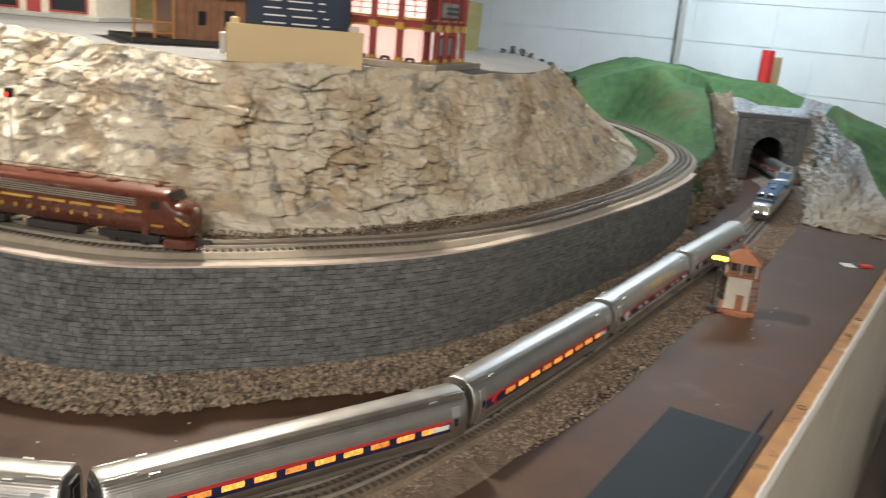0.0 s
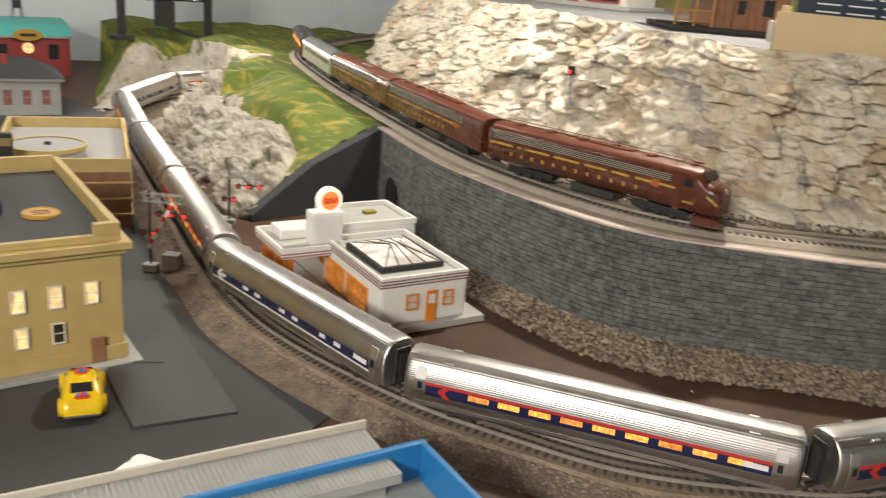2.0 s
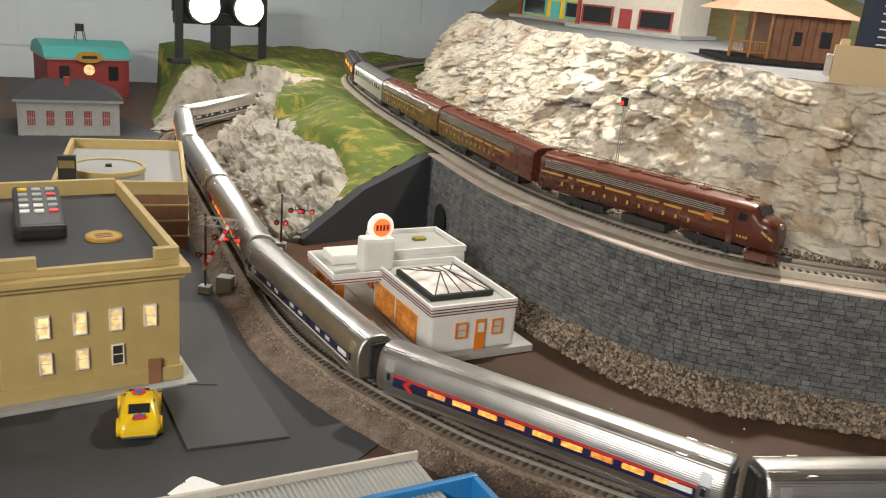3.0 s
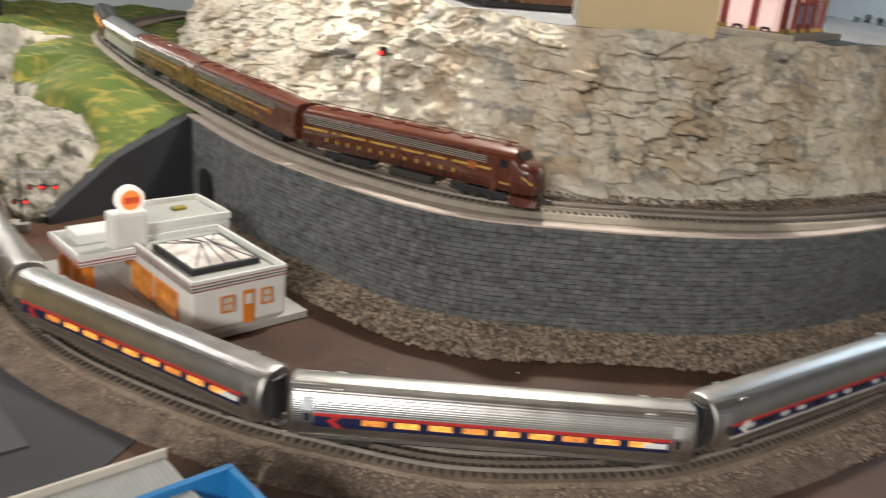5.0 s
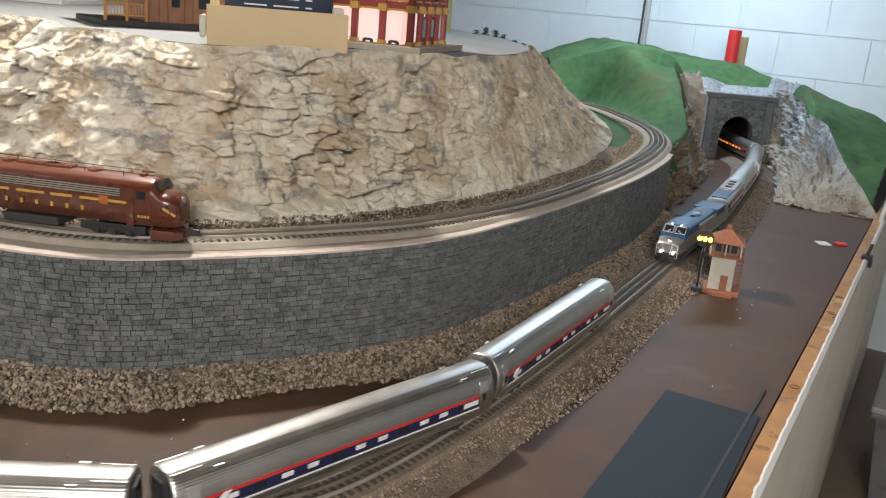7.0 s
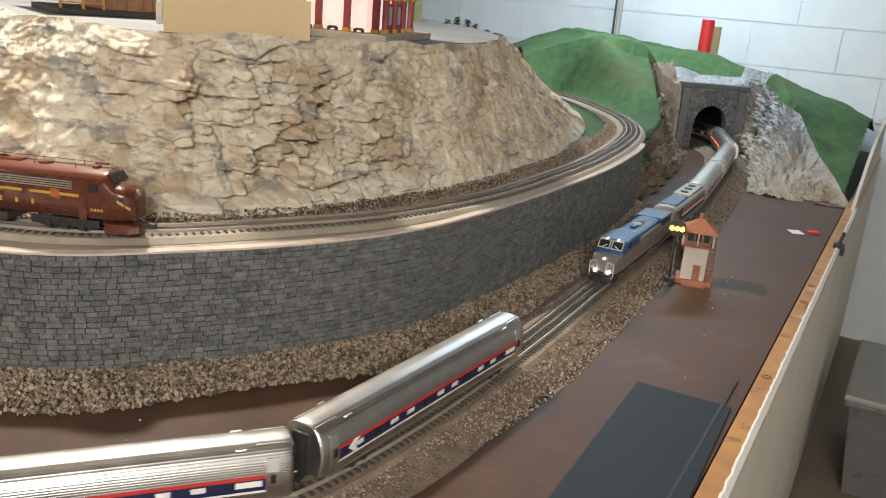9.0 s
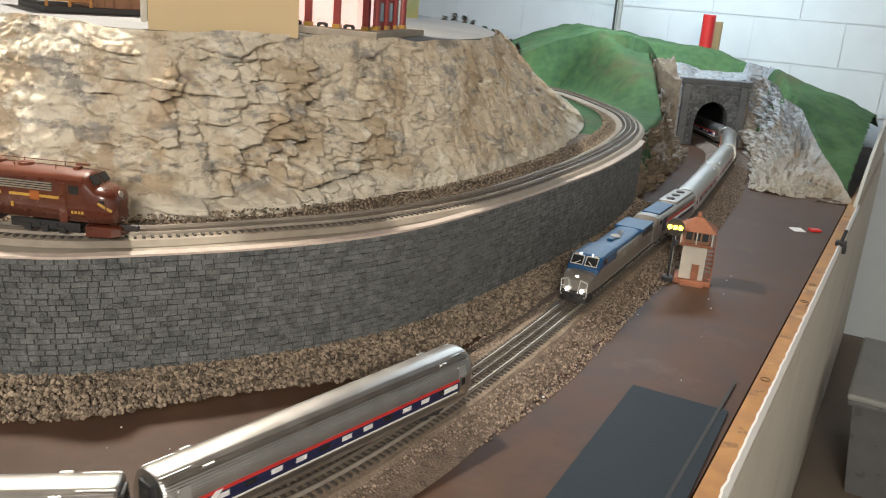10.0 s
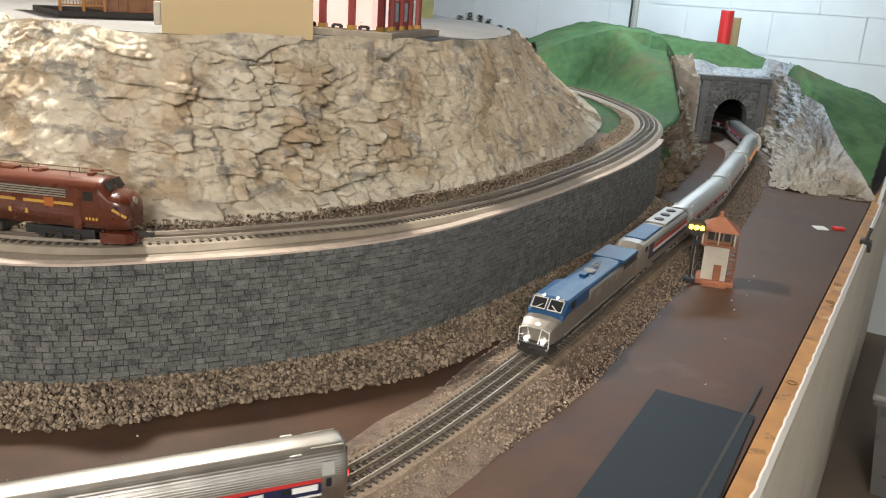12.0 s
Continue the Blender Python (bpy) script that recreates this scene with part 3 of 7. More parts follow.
def mountain():
    foot, brow = Curve(FOOT), Curve(BROW)
    nu, nv = 1900, 132
    a = np.array([foot.at(foot.length * i / nu)[:] for i in range(nu + 1)])
    b = np.array([brow.at(brow.length * i / nu)[:] for i in range(nu + 1)])
    d = np.gradient(a, axis=0)
    n = np.stack([d[:, 1], -d[:, 0]], 1) / np.linalg.norm(d, axis=1)[:, None]
    u, v = np.meshgrid(np.linspace(0, 1, nu + 1), np.linspace(0, 1, nv + 1))
    s = u * foot.length
    t = np.clip((u - 0.72) / 0.23, 0, 1)
    top = 0.488 - 0.05 * t * t * (3 - 2 * t)
    z = DECK_Z + (top - DECK_Z) * v
    big = rock_relief(s, z - DECK_Z, 0.0)
    slab = rock_relief(s, (z - DECK_Z) * 0.9 + s * 0.35, 7.0, ((0.17, 0.13, 0.7), (0.075, 0.06, 0.5), (0.03, 0.025, 0.2)))
    k = np.clip((s - foot.near(0.02, 1.5)[1]) / 0.25, 0, 1)
    r = big * (1 - k) + slab * 0.75 * k
    amp = 0.029 * np.clip((v + 0.03) / 0.08, 0, 1) * (1 - 0.75 * np.clip((v - 0.86) / 0.14, 0, 1))
    lean = v ** 1.15
    # a low broken shelf runs along the foot
    shelf = 0.030 * np.clip((0.13 + 0.05 * soft_noise(s * 9, v * 0, 4.0) - v) / 0.05, 0, 1) * np.clip((s - foot.near(-0.75, 1.26)[1]) / 0.12, 0, 1) * np.clip((foot.near(0.0, 1.5)[1] - s) / 0.25, 0, 1)
    p = a[None] + (b - a)[None] * lean[..., None] + n[None] * (r * amp - 0.006 * (1 - v) + shelf)[..., None]
    z = z + 0.006 * soft_noise(s * 14, v * 9, 3.0)
    ob = new("cliff", grid_mesh("cliff", np.concatenate([p, z[..., None]], 2), M_CLIFF))
    tagged(ob, "tall cream and brown plaster rock cliff with ledges", "cliff", kind="structure")
    # table land on top
    out = [brow.side(brow.length * k / 90, 0.012) for k in range(91)]
    bm = prism([(p.x, p.y) for p in out], 0.476, 0.484)
    bmesh.ops.recalc_face_normals(bm, faces=bm.faces)
    tagged(part("upper_street", bm, M_ROAD), "flat grey street on top of the mountain", "street", kind="structure")


M_CLIFF = mat("plaster_cliff", (0.86, 0.79, 0.66), 0.85, 0, 0.3, 22, 0.75, 95, color2=(0.74, 0.66, 0.52))


def tint_along(m, color, axis, lo, hi, wander, most):
    """Another pigment towards one end of the place, with a wandering border."""
    n, l = m.node_tree.nodes, m.node_tree.links
    p = n["Principled BSDF"]
    old = p.inputs["Base Color"].links[0].from_socket
    tc, xyz, a, add, r, mix = (n.new("ShaderNode" + k) for k in ("TexCoord", "SeparateXYZ", "TexNoise", "Math", "MapRange", "Mix"))
    a.inputs["Scale"].default_value, a.inputs["Detail"].default_value = 9, 8
    add.operation = "MULTIPLY_ADD"
    add.inputs[1].default_value = wander
    l.new(tc.outputs["Object"], xyz.inputs[0]), l.new(tc.outputs["Object"], a.inputs["Vector"])
    l.new(a.outputs["Fac"], add.inputs[0]), l.new(xyz.outputs[axis], add.inputs[2]), l.new(add.outputs[0], r.inputs["Value"])
    r.inputs["From Min"].default_value, r.inputs["From Max"].default_value, r.inputs["To Max"].default_value = lo + wander / 2, hi + wander / 2, most
    mix.data_type = "RGBA"
    mix.inputs[7].default_value = (*color, 1)
    l.new(r.outputs[0], mix.inputs[0]), l.new(old, mix.inputs[6]), l.new(mix.outputs[2], p.inputs["Base Color"])


def rougher(m, detail=12, rough=0.74, distance=0.012):
    for node in m.node_tree.nodes:
        if node.type == "BUMP":
            node.inputs["Distance"].default_value = distance
            src = node.inputs["Height"].links[0].from_node
            src.inputs["Detail"].default_value, src.inputs["Roughness"].default_value = detail, rough


for m in (M_CLIFF, M_ROCKG, M_ROCKT, M_ROCKB):
    rougher(m)
tint_along(M_CLIFF, (0.69, 0.575, 0.42), 0, -0.75, 0.25, 0.7, 0.8)
patches(M_CLIFF, (0.47, 0.35, 0.22), 8, 0.51, 0.60, (1, 1, 0.7), 14, 0.75)
patches(M_CLIFF, (0.27, 0.255, 0.24), 13, 0.54, 0.62, (1, 1, 2.4), 12, 0.75)
patches(M_CLIFF, (0.20, 0.15, 0.10), 38, 0.58, 0.66, (1, 1, 1.8), 8, 0.6)
patches(M_CLIFF, (0.62, 0.45, 0.28), 6, 0.55, 0.66, (1.8, 1.8, 0.4), 8, 0.6)
patches(M_CLIFF, (0.93, 0.88, 0.76), 21, 0.56, 0.66, (1, 1, 1.6), 10, 0.7)
tint_along(M_CLIFF, (0.82, 0.75, 0.62), 2, DECK_Z + 0.045, DECK_Z + 0.025, 0.03, 0.8)
patches(M_ROCKB, (0.50, 0.49, 0.46), 13, 0.54, 0.64, most=0.8)
patches(M_ROCKG, (0.17, 0.155, 0.14), 26, 0.56, 0.64, (1, 1, 1.6), most=0.75)
tint_along(M_ROCKG, (0.55, 0.46, 0.34), 2, 0.17, 0.03, 0.12, 0.6)
patches(M_ROCKG, (0.36, 0.28, 0.19), 9, 0.52, 0.66, most=0.6)
patches(M_ROCKT, (0.10, 0.11, 0.03), 12, 0.55, 0.64, most=0.85)
patches(M_ROCKT, (0.24, 0.21, 0.18), 19, 0.56, 0.66, most=0.6)
patches(M_GRASS, (0.13, 0.085, 0.04), 3.2, 0.56, 0.74, most=0.8)
patches(M_MOSS, (0.42, 0.33, 0.06), 13, 0.51, 0.64, (1, 2.2, 1), most=0.85)
patches(M_WOOD, (0.12, 0.055, 0.02), 26, 0.58, 0.66, most=0.7)
patches(M_WOOD, (0.62, 0.42, 0.20), 15, 0.57, 0.66, most=0.6)
patches(M_FASCIA, (0.42, 0.37, 0.30), 4, 0.5, 0.72, most=0.6)
patches(M_TABLE, (0.15, 0.10, 0.075), 7, 0.56, 0.74, most=0.5)


def ridge_right(x):
    return float(np.interp(x, [0.2, 0.45, 0.8, 1.15, 1.45, 1.85, 2.15, 2.4], [0.30, 0.33, 0.462, 0.435, 0.40, 0.28, 0.16, 0.05]))


GORGE_L = lambda y: float(np.interp(y, [2.3, 2.6, 3.0, 3.7], [0.74, 0.86, 1.00, 1.145]))
GORGE_R = lambda y: float(np.interp(y, [2.3, 2.66, 3.1, 3.7], [1.05, 1.15, 1.37, 1.49]))


APRON_PLAN = APRON_FOOT + APRON_TOP[::-1]
CUT_PLAN = CUT_FOOT + CUT_TOP[::-1]
MOUND_PLAN = MOUND_FOOT + MOUND_TOP[::-1]


def sink(line, x, y):
    """Plan distance to a line of points, and its height there."""
    best = (9.0, 0.0)
    for (x0, y0, z0), (x1, y1, z1) in zip(line, line[1:]):
        t = min(max(((x - x0) * (x1 - x0) + (y - y0) * (y1 - y0)) / ((x1 - x0) ** 2 + (y1 - y0) ** 2), 0), 1)
        best = min(best, (math.hypot(x - x0 - t * (x1 - x0), y - y0 - t * (y1 - y0)), z0 + t * (z1 - z0)))
    return best


def behind(foot, top, x, y):
    """Height of the ground kept back behind a rock face."""
    (a, _), (b, z) = sink(foot, x, y), sink(top, x, y)
    return z * (a / (a + b + 1e-6)) ** 3 - 0.085 * smooth(0.0, 0.06, b)


def height_right(x, y):
    """Height of the green hill with the cut for the lower line; second value tells bare rock from turf."""
    bumps = 0.02 * noise.fractal((x * 4, y * 4, 1), 1.0, 2.0, 4)
    crest = ridge_right(x) + bumps
    du, su = UPPER.near(x, y)
    left = x < (GORGE_L(y) + GORGE_R(y)) / 2
    if left:
        h = 0.19 + (crest - 0.19) * smooth(2.75, 3.95, y + 0.35 * (x - 0.8))
        full = h
        h = DECK_Z - 0.004 + (h - DECK_Z + 0.004) * smooth(0.055, 0.22, du)
        if x < UPPER.at(su).x and du > 0.03:
            h = min(h, DECK_Z - 0.004)
        edge = GORGE_L(y) - x
    else:
        h = crest * smooth(2.60, 3.68, y + 0.03 * noise.noise((x * 9, y * 9, 2))) ** 0.85
        edge = x - GORGE_R(y)
    if left:
        h = min(h, 0.25 + 0.21 * smooth(0.0, 0.36, edge))
    if y > 3.66 and 0.95 < x < 1.18:
        k = max(smooth(3.74, 4.05, y + 0.04 * noise.noise((x * 9, y * 9, 8))), smooth(1.16, 0.97, x))
        if y > 3.70:
            return 0.296 + (crest - 0.296) * k + 0.010 * crag(x, y, 3) * (1 - k), 2 if k < 0.5 else 0
    if abs(x - 1.34) < 0.2 and y > 3.64:
        k = smooth(3.70, 4.02, y + 0.04 * noise.noise((x * 9, y * 9, 8)))
        if y > 3.70 and abs(x - 1.34) < 0.165:
            return 0.296 + (crest - 0.296) * k + 0.010 * crag(x, y, 3) * (1 - k), 1 if y < 3.83 else 0
    if y > 3.78:
        return crest, 0
    wob = 0.05 * noise.noise((x * 7, y * 7, 5))
    wall = smooth(-0.015, 0.12 if left else 0.10, edge + wob * 0.6)
    if y < 3.70:
        lines, plan = ((CUT_FOOT, CUT_TOP), CUT_PLAN) if left else ((APRON_FOOT[::-1], APRON_TOP[::-1]), APRON_PLAN)
        foot = float(np.interp(y, [2.1] * left + [p[1] for p in lines[0]], [0.57] * left + [p[0] for p in lines[0]]))
        if (x > foot - 0.012) if left else (x < foot + 0.012 or y < 2.61):
            return -0.01, 0
        if left:
            tx, tz = (float(np.interp(y, [p[1] for p in CUT_TOP], [p[k] for p in CUT_TOP])) for k in (0, 2))
            h = min(full, tz + 0.004 + 0.21 * smooth(0.0, 0.6, tx - x))
            h = DECK_Z - 0.004 + (h - DECK_Z + 0.004) * smooth(0.055, 0.22, du)
            if x < UPPER.at(su).x and du > 0.03:
                h = min(h, DECK_Z - 0.004)
            wall = 1
        h *= wall
        if within(plan, x, y):
            h = min(h, behind(lines[0], lines[1], x, y))
        return max(h, -0.01), 0
    rough = (0.02 if left else 0.05) * crag(x * 1.6 + y * 1.1, h * smooth(-0.015, 0.11, edge + wob * 0.6) * 2.2 + 0.3 * x, 4) * (1 if edge < 0.45 else 0)
    rock = 1 if (edge < (0.15 if left else float(np.interp(y, [2.7, 3.2, 3.6], [0.34, 0.20, 0.10]))) + wob) or (y > 3.66 and crest - h < 0.02 and edge < 0.1) else 0
    if not left and y < 2.85 + wob and x < 1.53 + wob:
        rock = 1
    return max(h * wall + (rough * smooth(0.02, 0.10, h * wall) if rock else 0), -0.01), rock * (2 if left else 1)


def heightfield(name, x0, x1, y0, y1, step, fn, mats, keep=lambda x, y: True):
    nx, ny = int((x1 - x0) / step), int((y1 - y0) / step)
    bm = bmesh.new()
    grid, kind = {}, {}
    for j in range(ny + 1):
        for i in range(nx + 1):
            x, y = x0 + i * step, y0 + j * step
            if keep(x, y):
                h, k = fn(x, y)
                grid[i, j], kind[i, j] = bm.verts.new((x, y, h)), k
    for i, j in list(grid):
        c = [(i, j), (i + 1, j), (i + 1, j + 1), (i, j + 1)]
        if all(k in grid for k in c):
            if max(grid[k].co.z for k in c) < 0.007:
                continue
            f = bm.faces.new([grid[k] for k in c])
            f.material_index = max(kind[k] for k in c)
    for k, v in grid.items():
        if kind[k] and v.co.z > 0.012:
            v.co += noise.noise_vector(v.co * 22) * 0.007 + noise.noise_vector(v.co * 61) * 0.004
    loose = [v for v in bm.verts if not v.link_faces]
    bmesh.ops.delete(bm, geom=loose, context="VERTS")
    return part(name, bm, mats, smooth=True)


def hill_right():
    def keep(x, y):
        p = Vector((x, y)) - EDGE0
        return p.dot(EDGE_OUT) < -0.01 and p.dot(EDGE_DIR) < 3.68 and not (1.20 < x < 1.48 and 3.685 < y < 3.735)
    ob = heightfield("green_hill", 0.3, 2.5, 2.3, 4.75, 0.0105, height_right, [M_GRASS, M_ROCKG, M_ROCKB], keep)
    tagged(ob, "bright green turf hill with a grey rock cut for the tunnel", "hill", kind="structure")


def portal():
    t = thing("tunnel_portal", pose(1.34, 3.70, 0), "dark grey block stone tunnel portal with an arch", "tunnel portal")
    bm = bmesh.new()
    w, h, r, spring = 0.145, 0.275, 0.074, 0.118
    arch = [(-r, 0)] + [(-r * math.cos(a), spring + r * 1.1 * math.sin(a)) for a in np.linspace(0, math.pi, 17)] + [(r, 0)]
    outer = [(-w, 0)] + [(-w, spring)] * 1 + [(-w + 2 * w * k / 14, h) for k in range(15)] + [(w, spring)] + [(w, 0)]
    outer = outer[:1] + outer[1:17] + outer[17:]
    n = min(len(arch), len(outer))
    f0 = [bm.verts.new((x, 0, z)) for x, z in arch[:n]]
    f1 = [bm.verts.new((x, 0, z)) for x, z in outer[:n]]
    b0 = [bm.verts.new((x, 0.05, z)) for x, z in arch[:n]]
    for i in range(n - 1):
        bm.faces.new((f0[i], f0[i + 1], f1[i + 1], f1[i]))
        bm.faces.new((b0[i], b0[i + 1], f0[i + 1], f0[i]))
    part("face_wall", bm, M_PORTAL, t)
    bm = B(-w - 0.012, w + 0.012, -0.012, 0.04, h, h + 0.022, bevel=0.003)
    box(bm, -w - 0.006, w + 0.006, -0.007, 0.0, h - 0.03, h - 0.018)
    part("coping", bm, M_PORTAL, t)
    for sx in (-1, 1):
        part("pilaster", B(sx * (w - 0.016) - 0.016, sx * (w - 0.016) + 0.016, -0.01, 0.02, 0, h - 0.002, bevel=0.002), M_PORTAL, t)
    rng = random.Random(5)
    blocks = bmesh.new()
    for k in range(24):
        z0 = 0.002 + k * 0.0115
        x = -w + 0.03 + (k % 2) * 0.009
        while x < w - 0.032:
            x1 = x + rng.uniform(0.014, 0.022)
            zc, xc = z0 + 0.005, (x + x1) / 2
            inside = abs(xc) < r + 0.022 and (zc < spring + 0.005 or math.hypot(xc, (zc - spring) / 1.1) < r + 0.02)
            if not inside:
                box(blocks, x + 0.0008, min(x1, w - 0.032) - 0.0008, -0.004 - rng.random() * 0.0025, 0.0, z0, z0 + 0.0105)
            x = x1
    tagged(part("stone_facing", blocks, M_PORTAL, t), kind="stuff")
    for a in np.linspace(0.08, math.pi - 0.08, 15):
        c = Vector((-(r + 0.011) * math.cos(a), -0.004, spring + (r * 1.1 + 0.011) * math.sin(a)))
        part("arch_stone", B(-0.0072, 0.0072, -0.006, 0.004, -0.011, 0.011, m=Matrix.Translation(c) @ Matrix.Rotation(a - math.pi / 2, 4, "Y")), M_PORTAL, t)
    lining = bmesh.new()
    a0 = [(x, 0.05, z) for x, z in arch]
    a1 = [(x * 1.25 - 0.03, 0.5, z * 1.05) for x, z in arch]
    lining = loft([a0, a1], closed=False, caps=False)
    part("bore", lining, M_BLACK, t)
    part("bore_end", B(-0.2, 0.2, 0.5, 0.51, 0, 0.26), M_BLACK, t)


def height_left(x, y):
    dl, sl = LOWER.near(x, y)
    du, su = UPPER.near(x, y)
    past = LOWER.at(sl)
    bumps = 0.03 * noise.fractal((x * 3.5, y * 3.5, 7), 1.0, 2.0, 4)
    up = UPPER.at(su)
    inner = (Vector((x, y)) - up).dot(Vector((-UPPER.way(su).y, UPPER.way(su).x))) > 0
    north = (Vector((x, y)) - past).dot(Vector((LOWER.way(sl).y, -LOWER.way(sl).x))) > 0
    if north or sl > S_TUNNEL_L:
        h = 0.205 + bumps + 0.03 * math.exp(-((x + 1.75) ** 2 + (y - 1.42) ** 2) / 0.06)
        h = DECK_Z - 0.006 + (h - DECK_Z + 0.006) * smooth(0.05, 0.16, du)
        if inner:
            h = min(h, DECK_Z - 0.006)
    else:
        h = (0.20 + 0.8 * bumps) * smooth(0.0, 0.2, y - 1.45 + 0.75 * (x + 2.7)) * smooth(-2.35, -2.75, x)
    rock = 0
    if sl < S_TUNNEL_L and dl < 0.5:
        wob = 0.05 * noise.noise((x * 6, y * 6, 2))
        gap = 0.075 if not north else 0.085
        k = smooth(gap - 0.01, gap + (0.40 if north and x > -2.1 else 0.26), dl + wob) ** 0.7
        h2 = h * k
        rock = 1 if dl < gap + (0.19 if north else 0.17) + 1.3 * wob else 0
        if rock:
            h2 += 0.018 * crag(x * 1.6 + y, h2 * 2.5 + 0.6 * y - 0.3 * x, 11) * smooth(gap, gap + 0.05, dl + wob)
        h = h2
    a, b = Vector((-1.265, 1.302)), Vector((-1.36, 0.97))
    t = min(max((Vector((x, y)) - a).dot(b - a) / (b - a).length_squared, 0), 1)
    near = (Vector((x, y)) - a.lerp(b, t)).length
    if sl < S_TUNNEL_L and north and within(MOUND_PLAN, x, y):
        return max(min(h, behind(MOUND_FOOT, MOUND_TOP, x, y)), -0.01), 0
    if near < 0.14:
        top = -0.007 + float(np.interp(t, [0, 0.55, 1], [DECK_Z, 0.12, 0.015])) + 0.003
        h = top + (h - top) * smooth(0.015, 0.14, near)
    return max(h, -0.01), rock


S_TUNNEL_L = LOWER.near(-2.655, 2.05)[1]


def hill_left():
    a, b = Vector((-1.262, 1.31)), Vector((-1.352, 0.97))

    def keep(x, y):
        side = (b - a).x * (y - a.y) - (b - a).y * (x - a.x)
        if x > -1.2:
            return False
        return side < -0.012 and (Vector((x, y)) - EDGE0).dot(EDGE_OUT) > -4.2
    ob = heightfield("turf_mound", -4.3, -1.2, 0.86, 3.7, 0.014, height_left, [M_MOSS, M_ROCKT], keep)
    tagged(ob, "yellow-green turf mound with a pale crumbling rock face", "hill", kind="structure")


def terrace():
    """The shelf of the upper line behind the retaining wall."""
    n = 200
    for name, o0, o1, z, m, label in (("upper_ledge", 0.0, 0.05, DECK_Z, M_DECK, "tan concrete ledge along the wall top"),
                                      ("upper_roadbed", 0.05, 0.26, DECK_Z, M_BED, "gravelled shelf under the upper railway line")):
        pts = [WALL.side(WALL.length * k / n, o0) for k in range(n + 1)] + [WALL.side(WALL.length * k / n, o1) for k in range(n, -1, -1)]
        bm = bmesh.new()
        lo = []
        for k in range(n + 1):
            s = WALL.length * k / n
            lo.append([bm.verts.new((*WALL.side(s, o), zz)) for o, zz in ((o0, z), (o1, z), (o1, z - 0.03), (o0, z - 0.03))])
        for p, q in zip(lo, lo[1:]):
            for i in range(4):
                bm.faces.new((p[i], p[(i + 1) % 4], q[(i + 1) % 4], q[i]))
        bmesh.ops.recalc_face_normals(bm, faces=bm.faces)
        tagged(part(name, bm, m), label, "ledge", kind="structure")


def retaining_wall():
    w = thing("retaining_wall", Matrix(), "curved dark grey block stone retaining wall", "retaining wall", kind="structure")
    n = 160
    bm = bmesh.new()
    rows = []
    for k in range(n + 1):
        s = WALL.length * k / n
        rows.append([bm.verts.new((*WALL.side(s, o), z)) for o, z in ((-0.004, 0.0), (-0.004, DECK_Z), (0.0, DECK_Z + 0.0), (0.0, 0.0))])
    for p, q in zip(rows, rows[1:]):
        for i in range(4):
            bm.faces.new((p[i], p[(i + 1) % 4], q[(i + 1) % 4], q[i]))
    bm.faces.new(rows[0]), bm.faces.new(rows[-1][::-1])
    bmesh.ops.recalc_face_normals(bm, faces=bm.faces)
    part("backing", bm, M_MORTAR, w)
    # cap is coloured paler than the ledge: light along its edge is painted in
    cap = bmesh.new()
    rows = []
    for k in range(n + 1):
        s = WALL.length * k / n
        e = 0.0012 * noise.noise((s * 40, 0, 0))
        rows.append([cap.verts.new((*WALL.side(s, o), z)) for o, z in ((-0.009 + e, DECK_Z - 0.0015), (-0.009 + e, DECK_Z + 0.002), (0.006, DECK_Z + 0.003 + e), (0.006, DECK_Z - 0.0015))])
    for p, q in zip(rows, rows[1:]):
        for i in range(4):
            cap.faces.new((p[i], p[(i + 1) % 4], q[(i + 1) % 4], q[i]))
    bmesh.ops.recalc_face_normals(cap, faces=cap.faces)
    part("cap", cap, M_CAP, w, "pale cap edge with its lit tone painted in")
    # sloping wing wall and the flat black culvert arch beside it
    a, b = Vector((-1.265, 1.302)), Vector((-1.36, 0.97))
    nrm = Vector((b.y - a.y, a.x - b.x)).normalized() * 0.034
    bm = bmesh.new()
    front = [(a, 0), (b, 0), (b, 0.015), (a.lerp(b, 0.55), 0.12), (a, DECK_Z)]
    f = [bm.verts.new((p.x, p.y, z)) for p, z in front]
    g = [bm.verts.new((p.x + nrm.x, p.y + nrm.y, z)) for p, z in front]
    bm.faces.new(f), bm.faces.new(g[::-1])
    for i in range(5):
        bm.faces.new((f[i], f[(i + 1) % 5], g[(i + 1) % 5], g[i]))
    bmesh.ops.recalc_face_normals(bm, faces=bm.faces)
    part("wing_wall", bm, M_DARKWALL, w, "smooth charcoal wing wall")
    s = 0.13
    p, d = WALL.side(s, -0.006), WALL.way(s)
    m = Matrix(((d.x, d.y, 0, p.x), (d.y, -d.x, 0, p.y), (0, 0, 1, 0), (0, 0, 0, 1)))
    arch = [(-0.035, 0), (0.035, 0)] + [(0.035 * math.cos(t), 0.07 + 0.035 * math.sin(t)) for t in np.linspace(0, math.pi, 11)]
    # no hollow here: the darkness inside the culvert is a flat black face
    bm = bmesh.new()
    bm.faces.new([bm.verts.new(m @ Vector((x, 0.009, z))) for x, z in arch])
    part("culvert_dark_face", bm, M_BLACK, w)
    return w


# ---- railway track ----
def strip(curve, s0, s1, section, step=0.02):
    rows = []
    k = max(2, int((s1 - s0) / step))
    for i in range(k + 1):
        s = s0 + (s1 - s0) * i / k
        rows.append([(*curve.side(s, o), z) for o, z in section])
    return loft(rows)


